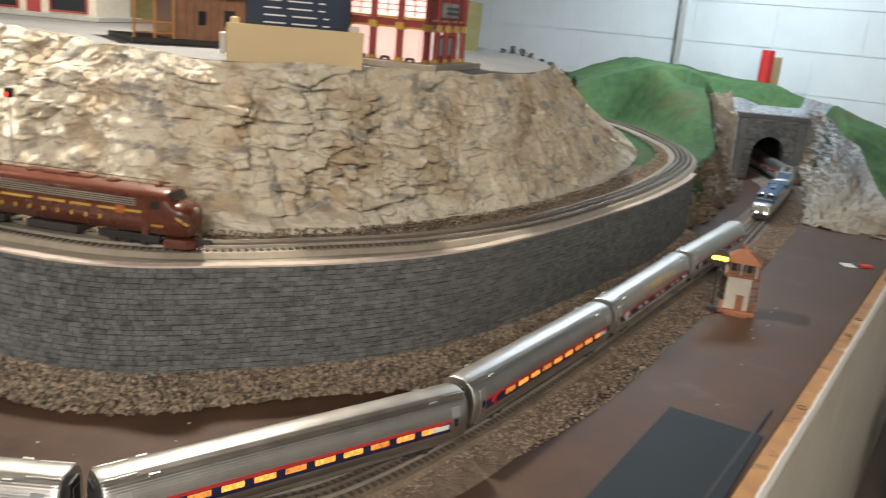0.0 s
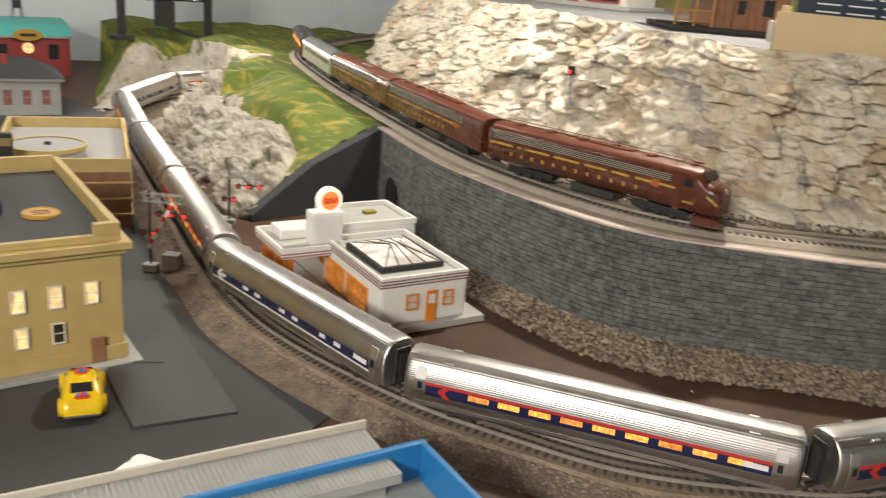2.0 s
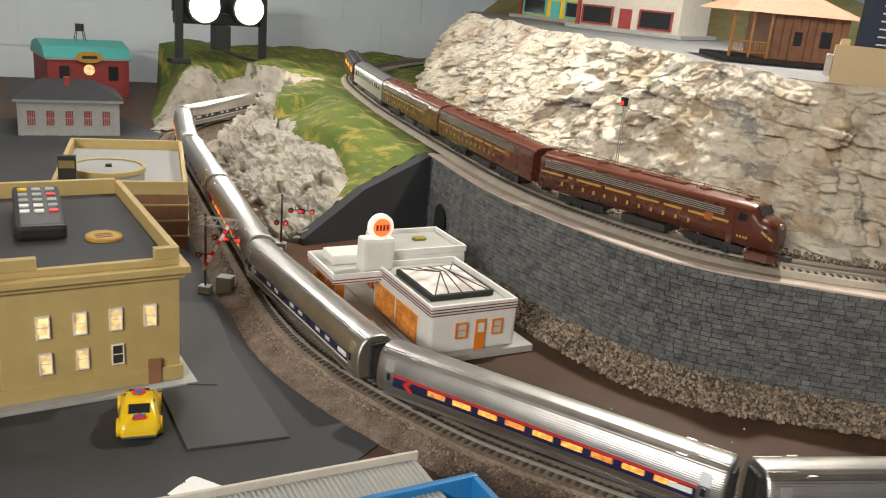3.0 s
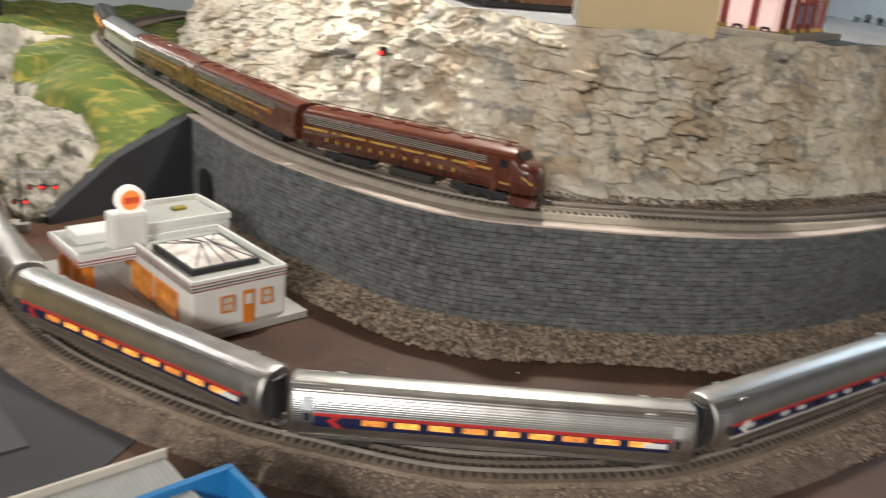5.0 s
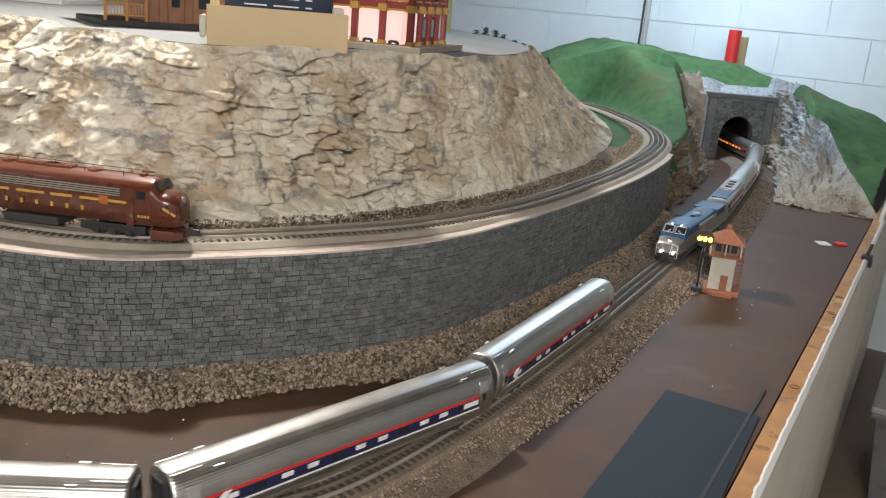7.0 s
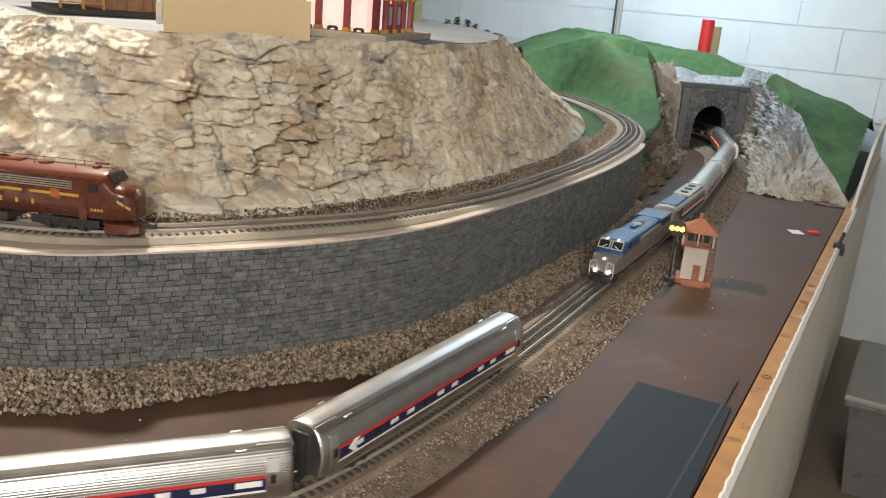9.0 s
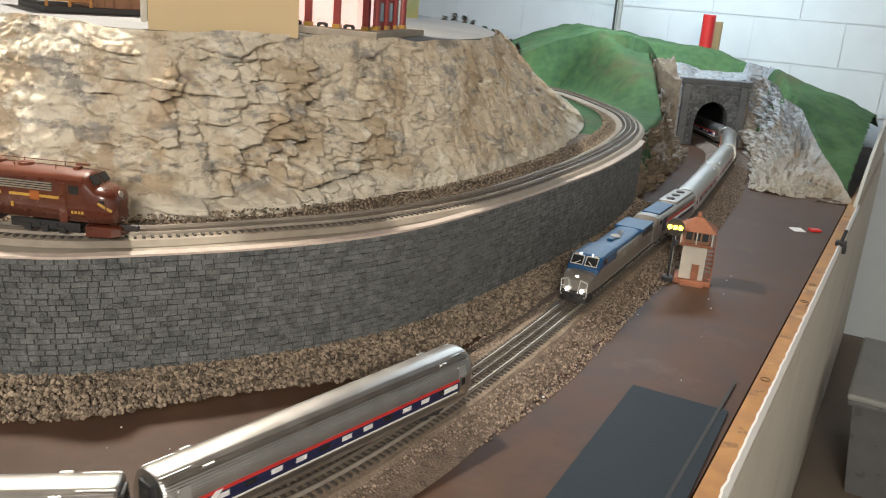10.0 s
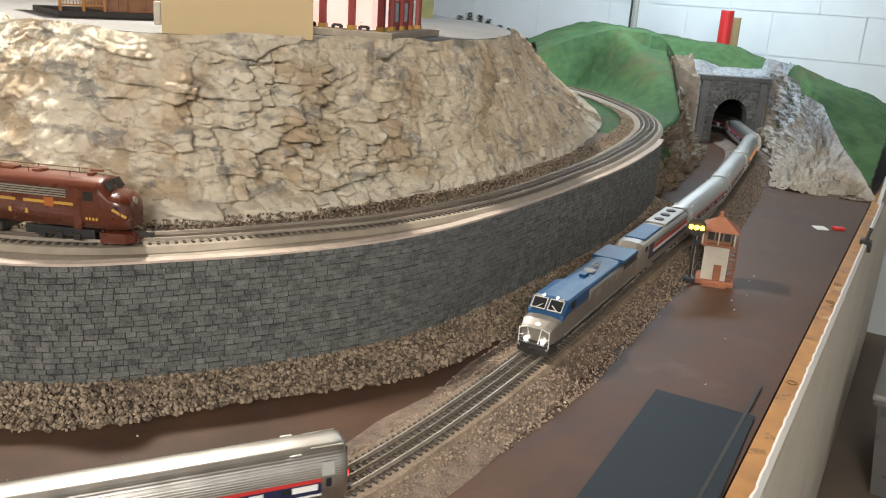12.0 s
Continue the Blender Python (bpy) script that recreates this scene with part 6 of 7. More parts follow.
def depot():
    b = thing("depot_building", at(-2.75, 1.02, 0.0, 0.44, 0.90), "light grey depot with a dark hipped roof and windows coloured a lit red", "building")
    w, d, h = 0.31, 0.24, 0.112
    part("wall", B(0, w, 0, d, 0, h), M_LTGREY, b)
    part("eave", B(-0.012, w + 0.012, -0.012, d + 0.012, h, h + 0.010, bevel=0.001), M_LTGREY, b)
    part("roof", hip_roof(-0.016, w + 0.016, -0.016, d + 0.016, h + 0.0105, h + 0.062, 0.10), M_SLATE, b, "dark hipped roof")
    part("chimney", B(w * 0.47, w * 0.53, d * 0.3, d * 0.42, h + 0.02, h + 0.072), M_BRICK, b)
    for k in range(6):
        part("pilaster", B(0.008 + k * 0.0568, 0.016 + k * 0.0568, -0.004, 0, 0.0, h), M_LTGREY, b)
    for k in range(5):
        # red light in the windows is only colour: panes reuse the brick red
        window(b, 0.028 + k * 0.0568, 0.053 + k * 0.0568, -0.0005, 0.035, 0.085, M_BRICK, M_LTGREY)
        for q in range(3):
            part("window_bar", B(0.034 + k * 0.0568 + q * 0.0065, 0.0352 + k * 0.0568 + q * 0.0065, -0.003, -0.0014, 0.035, 0.085), M_LTGREY, b)
    t = thing("factory_building", at(-3.44, 1.49, 0.0, 0.30, 0.95), "red brick hall with a teal curved roof and an oval sign", "building")
    w, d = 0.325, 0.3
    part("wall", B(0, w, 0, d, 0, 0.155), M_BRICK, t)
    part("cornice", B(-0.008, w + 0.008, -0.008, d + 0.008, 0.155, 0.163), M_LTGREY, t)
    rows = [[(x, y, z) for y, z in ((-0.01, 0.1635), (0.04, 0.205), (0.15, 0.225), (d - 0.04, 0.205), (d + 0.01, 0.1635))] for x in (-0.01, w + 0.01)]
    part("roof", loft(rows), M_TEAL, t, "teal curved roof")
    sg = part("sign", cyl(1, 0.006, Matrix.Translation((w / 2, -0.012, 0.168)) @ Matrix.Rotation(math.pi / 2, 4, "X") @ Matrix.Diagonal((0.055, 0.024, 1, 1)), 28), M_GOLD, t, "oval sign")
    part("sign_bar", B(w / 2 - 0.03, w / 2 + 0.03, -0.0162, -0.0152, 0.162, 0.174), M_BLACK, sg)
    for k in (0.2, 0.8):
        part("window", B(w * k - 0.02, w * k + 0.02, -0.002, 0.001, 0.07, 0.13), M_DARKGLASS, t)
    part("arched_light", cyl(0.022, 0.003, Matrix.Translation((w / 2, -0.002, 0.115)) @ Matrix.Rotation(math.pi / 2, 4, "X"), 20), M_WARMWIN, t)
    bm = cyl(0.018, 0.03, pose(w / 2, 0.15, 0.275), 16)
    for sx in (-1, 1):
        for sy in (-1, 1):
            rod(bm, (w / 2 + sx * 0.02, 0.15 + sy * 0.02, 0.222), (w / 2 + sx * 0.014, 0.15 + sy * 0.014, 0.262), 0.002)
    part("water_tank", bm, M_DARK, t, "small dark roof water tank")


def gas_station():
    g = thing("gas_station", at(-0.715, 0.857, 0.0, -0.41, -0.91) @ Matrix.Diagonal((1, 1, 1, 1)), "white gas station with orange doors and a lit sign", "gas station")
    # x: to the forecourt side, y: negative is away from the front
    D = lambda a, b: (-b, -a)
    part("base_slab", B(-0.034, 0.175, -0.41, 0.012, 0.001, 0.013, bevel=0.001), M_GASFLOOR, g, "grey concrete base")
    part("forecourt", B(0.1755, 0.29, -0.41, -0.07, 0.001, 0.011, bevel=0.001), M_GASFLOOR, g)
    part("service_hall", B(0, 0.165, *D(0, 0.23), 0.013, 0.084, bevel=0.006), M_GASWHITE, g)
    part("hall_roof", B(0.006, 0.159, *D(0.006, 0.224), 0.084, 0.088), M_GASROOF, g)
    for a in ((0, 0.165, *D(0, 0.005)), (0, 0.165, *D(0.225, 0.23)), (0, 0.005, *D(0.0055, 0.2245)), (0.160, 0.165, *D(0.0055, 0.2245))):
        part("parapet", B(*a, 0.083, 0.098, bevel=0.001), M_GASWHITE, g)
    for z in (0.081, 0.086, 0.091):
        bm = B(-0.0012, 0.1662, 0.0004, 0.0012, z, z + 0.0016)
        box(bm, 0.1654, 0.1662, -0.23, 0.0004, z, z + 0.0016)
        box(bm, -0.0012, -0.0004, -0.23, 0.0004, z, z + 0.0016)
        part("speed_line", bm, M_BRICK if z != 0.086 else M_BLACK, g)
    sk = part("skylight_frame", B(0.022, 0.143, *D(0.045, 0.185), 0.088, 0.098, bevel=0.001), M_BLACK, g, "black framed skylight")
    bm = hip_roof(0.028, 0.137, -0.180, -0.050, 0.0985, 0.112, 0.045)
    part("skylight_glass", bm, M_SKYLIGHT, sk, "glowing skylight glass")
    for k in range(5):
        x = 0.032 + k * 0.0253
        part("skylight_bar", rod(rod(bmesh.new(), (x, -0.180, 0.0988), (min(max(x, 0.0735), 0.0915), -0.115, 0.1128), 0.0012), (x, -0.050, 0.0988), (min(max(x, 0.0735), 0.0915), -0.115, 0.1128), 0.0012), M_BLACK, sk)
    # office block behind, a little higher
    part("office", B(-0.026, 0.13, *D(0.2305, 0.36), 0.013, 0.105, bevel=0.008), M_GASWHITE, g)
    part("office_roof", B(-0.02, 0.124, *D(0.237, 0.354), 0.105, 0.108), M_GASROOF, g)
    for a in ((-0.026, 0.13, *D(0.2305, 0.2355)), (-0.026, 0.13, *D(0.355, 0.36)), (-0.026, -0.021, *D(0.236, 0.3545)), (0.125, 0.13, *D(0.236, 0.3545))):
        part("parapet", B(*a, 0.1045, 0.117, bevel=0.001), M_GASWHITE, g)
    part("roof_vent", B(0.025, 0.05, *D(0.30, 0.315), 0.108, 0.114, bevel=0.002), M_MOSS, g, "small green roof vent")
    # canopy with three piers
    part("canopy", B(0.1305, 0.258, *D(0.195, 0.335), 0.072, 0.082, bevel=0.004), M_GASWHITE, g)
    part("canopy_top", B(0.137, 0.252, *D(0.201, 0.329), 0.082, 0.085), M_GASROOF, g)
    for a in ((0.1655, 0.258, *D(0.195, 0.200)), (0.1305, 0.258, *D(0.330, 0.335)), (0.253, 0.258, *D(0.2005, 0.3295))):
        part("parapet", B(*a, 0.082, 0.092, bevel=0.001), M_GASWHITE, g)
    part("canopy_step", B(0.155, 0.235, *D(0.262, 0.318), 0.085, 0.104, bevel=0.004), M_GASWHITE, g)
    for z in (0.076, 0.081):
        part("speed_line", box(B(0.1665, 0.2592, *D(0.1938, 0.1946), z, z + 0.0015), 0.2584, 0.2592, *D(0.195, 0.335), z, z + 0.0015), M_BRICK, g)
    for k in range(3):
        part("pier", B(0.232, 0.247, *D(0.205 + k * 0.050, 0.220 + k * 0.050), 0.013, 0.0725, bevel=0.002), M_ORANGE, g, "orange canopy pier")
        pump = part("fuel_pump", B(0.2325, 0.2465, *D(0.2245 + k * 0.050, 0.2345 + k * 0.050), 0.011, 0.05, bevel=0.002), M_ORANGE, g)
    # sign tower
    tower = part("sign_tower", B(0.138, 0.200, *D(0.205, 0.240), 0.085, 0.150, bevel=0.008), M_GASWHITE, g)
    face = Matrix.Translation((0.169, -0.2015, 0.172)) @ Matrix.Rotation(math.pi / 2, 4, "X")
    sign = part("round_sign", cyl(0.0235, 0.010, Matrix.Translation((0.169, -0.208, 0.172)) @ Matrix.Rotation(math.pi / 2, 4, "X"), 36), M_SIGNWHITE, g, "lit white round sign")
    part("sign_disc", cyl(0.0165, 0.002, face, 32), M_SIGNORANGE, sign, "glowing orange disc")
    for k in range(4):
        part("sign_bar", B(0.1565 + k * 0.0066, 0.1608 + k * 0.0066, -0.2005, -0.1995, 0.1665, 0.1775), M_BRICK, sign)
    # front: door and two windows
    for x0, x1 in ((0.030, 0.047), (0.098, 0.117)):
        window(g, x0, x1, 0.0002, 0.040, 0.064, M_CREAM, M_ORANGE).matrix_basis = Matrix.Translation((x0 + x1, 0.0008, 0)) @ Matrix.Rotation(math.pi, 4, "Z")
    door = part("door", B(0.060, 0.080, 0.0003, 0.0025, 0.013, 0.068, bevel=0.0006), M_ORANGE, g, "orange door")
    part("door_glass", B(0.064, 0.076, 0.0024, 0.003, 0.045, 0.062), M_GASWHITE, door)
    for k in range(2):
        y0 = 0.045 + k * 0.09
        bay = part("bay_door", B(0.1652, 0.1672, *D(y0, y0 + 0.082), 0.016, 0.066, bevel=0.0006), M_ORANGE, g, "orange glazed bay door")
        for r in range(3):
            for c in range(4):
                part("pane", B(0.1670, 0.1677, *D(y0 + 0.004 + c * 0.0195, y0 + 0.020 + c * 0.0195), 0.020 + r * 0.0155, 0.032 + r * 0.0155), M_BAYGLASS, bay)
    part("shop_window", B(0.1302, 0.1318, *D(0.25, 0.295), 0.03, 0.068, bevel=0.0005), M_WARMWIN, g, "lit rounded shop window")
    part("shop_door", B(0.1302, 0.1318, *D(0.31, 0.33), 0.013, 0.068), M_ORANGE, g)


M_BAYGLASS = mat("bay_glass", (0.45, 0.17, 0.03), 0.25, 0, 0.4, 60, glow=0.25, glow_color=(1.0, 0.42, 0.1), patchy=60)
M_SKYLIGHT = mat("skylight_glass", (0.45, 0.40, 0.36), 0.2, 0, 0.3, 60, glow=0.8, glow_color=(1.0, 0.85, 0.7), patchy=30)
M_SIGNWHITE = mat("lit_sign_white", (0.9, 0.88, 0.82), 0.4, 0, 0.05, 40, glow=0.5, glow_color=(1.0, 0.93, 0.8))
M_SIGNORANGE = mat("lit_sign_orange", (0.8, 0.15, 0.03), 0.4, 0, 0.05, 40, glow=1.3, glow_color=(1.0, 0.16, 0.03))


def beetle():
    c = thing("yellow_toy_car", at(-0.923, 0.270, 0.0028, -0.83, 0.55), "rounded yellow toy car with red and blue markings", "car")
    prof = [(-0.054, 0.015, 0.021), (-0.050, 0.024, 0.0245), (-0.040, 0.033, 0.0265), (-0.026, 0.043, 0.0265), (-0.006, 0.048, 0.0265), (0.010, 0.043, 0.0265), (0.019, 0.032, 0.0265), (0.034, 0.029, 0.0255), (0.046, 0.023, 0.023), (0.053, 0.015, 0.019)]
    secs = []
    for x, z, w in prof:
        belt = min(z, 0.028)
        secs.append(ring([(0, z), (w * 0.55, z - 0.0015), (w * 0.78, (z + belt) / 2 + 0.001), (w * 0.9, belt * 0.9), (w, 0.016), (w * 0.95, 0.008)], x))
    body = part("body", loft(secs), M_YELLOW, c, "glossy yellow body", smooth=True)
    part("rear_window", B(-0.0065, 0.0065, -0.013, 0.013, -0.0005, 0.0012, m=Matrix.Translation((-0.0325, 0, 0.0372)) @ Matrix.Rotation(radians(-38), 4, "Y")), M_DARKGLASS, c)
    part("windscreen", B(-0.006, 0.006, -0.013, 0.013, -0.0005, 0.0012, m=Matrix.Translation((0.0145, 0, 0.0375)) @ Matrix.Rotation(radians(53), 4, "Y")), M_DARKGLASS, c)
    for sy in (-1, 1):
        part("side_window", B(-0.02, 0.008, sy * 0.0182 - 0.0008, sy * 0.0182 + 0.0008, 0.032, 0.040), M_DARKGLASS, c)
        for sx in (-1, 1):
            f = part("fender", cyl(0.012, 0.008, Matrix.Translation((sx * 0.032, sy * 0.0240, 0.0120)) @ Matrix.Rotation(math.pi / 2, 4, "X"), 18), M_YELLOW, c)
            part("wheel", cyl(0.009, 0.009, Matrix.Translation((sx * 0.032, sy * 0.0245, 0.009)) @ Matrix.Rotation(math.pi / 2, 4, "X"), 18), M_BLACK, c)
        part("tail_light", B(-0.0515, -0.048, sy * 0.016 - 0.002, sy * 0.016 + 0.002, 0.014, 0.02), M_REDTUBE, c)
    part("bumper", B(-0.056, -0.052, -0.021, 0.021, 0.007, 0.011, bevel=0.001), M_FOIL, c)
    part("bumper", B(0.051, 0.055, -0.021, 0.021, 0.007, 0.011, bevel=0.001), M_FOIL, c)
    part("roof_mark", cyl(0.009, 0.0008, Matrix.Translation((-0.005, 0, 0.0472)), 18), M_REDTUBE, c, "red roof mark")
    part("roof_mark", B(-0.010, -0.001, -0.004, 0.004, 0.0473, 0.0481), M_BLUEPLASTIC, c, "blue roof mark")
    for k in range(5):
        part("petal_mark", cyl(0.0026, 0.0012, Matrix.Translation((-0.0445, 0, 0.0302)) @ Matrix.Rotation(radians(-42), 4, "Y") @ Matrix.Translation((0.0042 * math.sin(k * 0.785 - 0.0), 0.0062 * math.cos(k * 0.785), 0.0006)), 10), M_REDTUBE if k % 2 == 0 else M_BLUEPLASTIC, c, "small petal mark")
    part("engine_lid_mark", B(-0.002, 0.002, -0.003, 0.003, 0, 0.0014, m=Matrix.Translation((-0.0450, 0, 0.0300)) @ Matrix.Rotation(radians(-42), 4, "Y")), M_REDTUBE, c, "red flower mark")


def street():
    a, b = LOWER.near(-0.66, 0.55)[1], LOWER.near(-2.5, 1.49)[1]
    kerb = [LOWER.side(a + (b - a) * k / 40, 0.088) for k in range(41)]
    out = [(-0.58, -0.2)] + [(p.x, p.y) for p in kerb] + [(-2.95, 1.50), (-3.2, 0.6), (-1.6, -0.5), (-0.9, -0.4)]
    tagged(part("town_street", prism(out, 0.0, 0.0022), M_ASPHALT), "matt black street sheet under the town", "street", kind="structure")
    for k, poly in enumerate(([(-0.758, 0.385), (-1.02, 0.50), (-1.20, 0.60), (-1.23, 0.545), (-0.97, 0.335), (-0.822, 0.272)], [(-0.935, 0.405), (-0.965, 0.375), (-1.24, 0.54), (-1.22, 0.575)])):
        bm = prism(poly, 0.0024 + 0.003 * k, 0.0055 + 0.002 * k)
        bmesh.ops.recalc_face_normals(bm, faces=bm.faces)
        tagged(part("road_sheet", bm, M_SHEET), "loose dark grey road sheet on the street", "road sheet")


M_SHEET = mat("grey_sheet", (0.055, 0.056, 0.058), 0.7, 0, 0.15, 30, 0.1)


def near_roof():
    b = thing("corrugated_roof_building", at(-0.50, 0.325, 0.0, -0.43, -0.90), "low building with a grey corrugated metal roof", "building")
    part("wall", B(0.01, 0.6, 0.012, 0.075, 0.0, 0.100), M_LTGREY, b)
    part("roof", B(0.0, 0.62, 0.0, 0.088, 0.100, 0.112, bevel=0.001), M_LTGREY, b)
    part("roof_edge", B(-0.002, 0.62, -0.004, 0.0, 0.098, 0.121, bevel=0.001), M_CREAM, b, "pale eave board")
    for k in range(110):
        part("roof_rib", B(0.003 + k * 0.0055, 0.006 + k * 0.0055, 0.0005, 0.086, 0.112, 0.1130), M_LTGREY, b)
    t = thing("blue_tray", at(-0.435, 0.34, 0.0, -0.41, -0.91), "open blue plastic tray with a pale lining", "tray")
    part("lining", B(0.006, 0.5, 0.008, 0.30, 0.0, 0.080), M_LTGREY, t, "pale lining")
    for a in ((0, 0.5, 0, 0.008), (0, 0.0075, 0.0085, 0.30)):
        part("side", B(*a, 0.0, 0.121, bevel=0.002), M_BLUEPLASTIC, t)
    p = thing("white_paper", at(-0.66, 0.20, 0.004, -0.43, -0.90), "crumpled scrap of white paper", "paper")
    bm = bmesh.new()
    g = [[bm.verts.new((-0.05 + i * 0.02, -0.03 + j * 0.02, 0.004 + 0.03 * max(0, noise.noise((i * 0.9, j * 0.9, 4)) + 0.25))) for i in range(6)] for j in range(4)]
    for j in range(3):
        for i in range(5):
            bm.faces.new((g[j][i], g[j][i + 1], g[j + 1][i + 1], g[j + 1][i]))
    bmesh.ops.solidify(bm, geom=bm.faces[:], thickness=0.001)
    part("sheet", bm, M_WHITE, p)


# ---- line-side things ----
def switch_tower():
    t = thing("switch_tower", at(0.673, 1.690, 0.0, 0.93, -0.30), "small white railway switch tower with a clay roof and stairs", "switch tower")
    part("base", B(-0.035, 0.045, -0.034, 0.04, 0.0, 0.010, bevel=0.002), M_ROOFCLAY, t, "clay red base")
    part("step", B(-0.02, 0.03, -0.044, -0.034, 0.0, 0.006), M_ROOFCLAY, t)
    part("wall", B(-0.025, 0.027, -0.024, 0.028, 0.010, 0.088, bevel=0.001), M_CREAM, t)
    part("door", B(0.0, 0.016, -0.0262, -0.0242, 0.010, 0.046, bevel=0.0006), M_ROOFCLAY, t, "brown door")
    part("floor_deck", B(-0.034, 0.036, -0.033, 0.037, 0.088, 0.093, bevel=0.001), M_ROOFCLAY, t)
    part("cabin", B(-0.026, 0.028, -0.025, 0.029, 0.093, 0.122), M_BROWN, t)
    for k in range(3):
        part("window", B(-0.022 + k * 0.017, -0.009 + k * 0.017, -0.0265, -0.0248, 0.101, 0.118), M_DARKGLASS, t)
        part("window", B(0.0278, 0.0295, -0.021 + k * 0.017, -0.008 + k * 0.017, 0.101, 0.118), M_DARKGLASS, t)
        part("post", B(-0.0335 + k * 0.033, -0.0305 + k * 0.033, -0.0325, -0.0295, 0.093, 0.122), M_CREAM, t)
    part("roof", hip_roof(-0.040, 0.042, -0.039, 0.043, 0.122, 0.148, 0.034), M_ROOFCLAY, t, "clay red roof")
    part("chimney", B(-0.004, 0.004, 0.008, 0.016, 0.135, 0.158), M_ROOFCLAY, t)
    for k in range(10):
        part("stair", B(0.0295, 0.043, -0.03 + k * 0.0065, -0.0235 + k * 0.0065, 0.008 + k * 0.008, 0.011 + k * 0.008), M_ROOFCLAY, t)
    part("stringer", rod(rod(bmesh.new(), (0.0435, -0.033, 0.012), (0.0435, 0.034, 0.096), 0.0015), (0.0435, -0.033, 0.032), (0.0435, 0.034, 0.116), 0.001), M_ROOFCLAY, t)


def signals():
    s = thing("signal_mast", pose(0.617, 1.671, 0, 0, 0, -20), "black signal mast with three glowing amber lamps", "signal")
    part("foot", B(-0.012, 0.012, -0.009, 0.009, 0, 0.014, bevel=0.003), M_BLACK, s)
    part("mast", rod(bmesh.new(), (0, 0, 0.012), (0, 0, 0.142), 0.0028, 8), M_BLACK, s)
    part("ladder", rod(rod(bmesh.new(), (-0.003, 0.010, 0.01), (-0.003, 0.010, 0.115), 0.0007), (0.003, 0.010, 0.01), (0.003, 0.010, 0.115), 0.0007), M_LTGREY, s)
    for k in range(10):
        part("rung", rod(bmesh.new(), (-0.003, 0.010, 0.016 + k * 0.01), (0.003, 0.010, 0.016 + k * 0.01), 0.0006), M_LTGREY, s)
    head = part("target", cyl(0.0195, 0.005, Matrix.Translation((0, -0.004, 0.128)) @ Matrix.Rotation(math.pi / 2, 4, "X"), 28), M_BLACK, s, "round black target")
    for k in (-1, 0, 1):
        part("lamp", cyl(0.0048, 0.006, Matrix.Translation((k * 0.0115, -0.0085, 0.128)) @ Matrix.Rotation(math.pi / 2, 4, "X"), 14), M_AMBER, head, "glowing amber lamp")
    part("relay_box", B(0.003, 0.010, -0.004, 0.004, 0.085, 0.098), M_BLACK, s)
    c = thing("cliff_signal", pose(-0.715, 1.150, DECK_Z, 0, 0, -25), "thin mast signal with one red light before the cliff", "signal")
    part("mast", rod(bmesh.new(), (0, 0, 0), (0, 0, 0.215), 0.0009, 8), M_LTGREY, c)
    hd = part("head", B(-0.0055, 0.0055, -0.005, 0.005, 0.212, 0.228, bevel=0.002), M_BLACK, c)
    part("lamp", cyl(0.0036, 0.003, Matrix.Translation((0.002, -0.0072, 0.2175)) @ Matrix.Rotation(math.pi / 2, 4, "X"), 12), M_REDLIGHT, hd, "glowing red lamp")
    part("ladder", rod(bmesh.new(), (0.006, 0.002, 0), (0.002, 0.002, 0.2), 0.0008), M_LTGREY, c)
    part("foot", B(-0.008, 0.008, -0.008, 0.008, 0, 0.01), M_BLACK, c)
    for x, y, deg, big in ((-1.372, 0.915, 40, 1.0), (-1.255, 0.625, 30, 1.25)):
        g = thing("crossing_signal", pose(x, y, 0, 0, 0, deg), "lattice cantilever crossing signal with clustered red lamps", "crossing signal", "crossing signals")
        part("mast", rod(bmesh.new(), (0, 0, 0), (0, 0, 0.125 * big), 0.0022, 8), M_DARK, g)
        bm = bmesh.new()
        for z in (0.108 * big, 0.120 * big):
            for y in (-0.004, 0.004):
                rod(bm, (-0.012, y, z), (0.062, y, z), 0.0008)
        for q in range(8):
            x0 = -0.012 + q * 0.00925
            for y in (-0.004, 0.004):
                rod(bm, (x0, y, (0.108 if q % 2 else 0.120) * big), (x0 + 0.00925, y, (0.120 if q % 2 else 0.108) * big), 0.0006)
        part("cantilever", bm, M_LTGREY, g, "thin lattice cantilever arm")
        for lx, lz in ((0.0, 0.062), (0.030, 0.092), (0.056, 0.092)):
            part("arm", rod(rod(bmesh.new(), (lx - 0.012, 0, lz * big), (lx + 0.012, 0, lz * big), 0.0011), (lx, 0, lz * big), (lx, 0, 0.110 * big), 0.0009), M_DARK, g)
            for sx in (-1, 1):
                lampo = part("lamp_hood", cyl(0.0056, 0.008, Matrix.Translation((lx + sx * 0.010, -0.004, lz * big)) @ Matrix.Rotation(math.pi / 2, 4, "X"), 12), M_BLACK, g)
                part("lens", cyl(0.0030, 0.002, Matrix.Translation((lx + sx * 0.010, -0.0084, lz * big)) @ Matrix.Rotation(math.pi / 2, 4, "X"), 12), M_REDLIGHT if sx > 0 else M_REDTUBE, lampo, "red lens")
        part("foot", B(-0.012, 0.012, -0.01, 0.01, 0, 0.016, bevel=0.002), M_LTGREY, g)
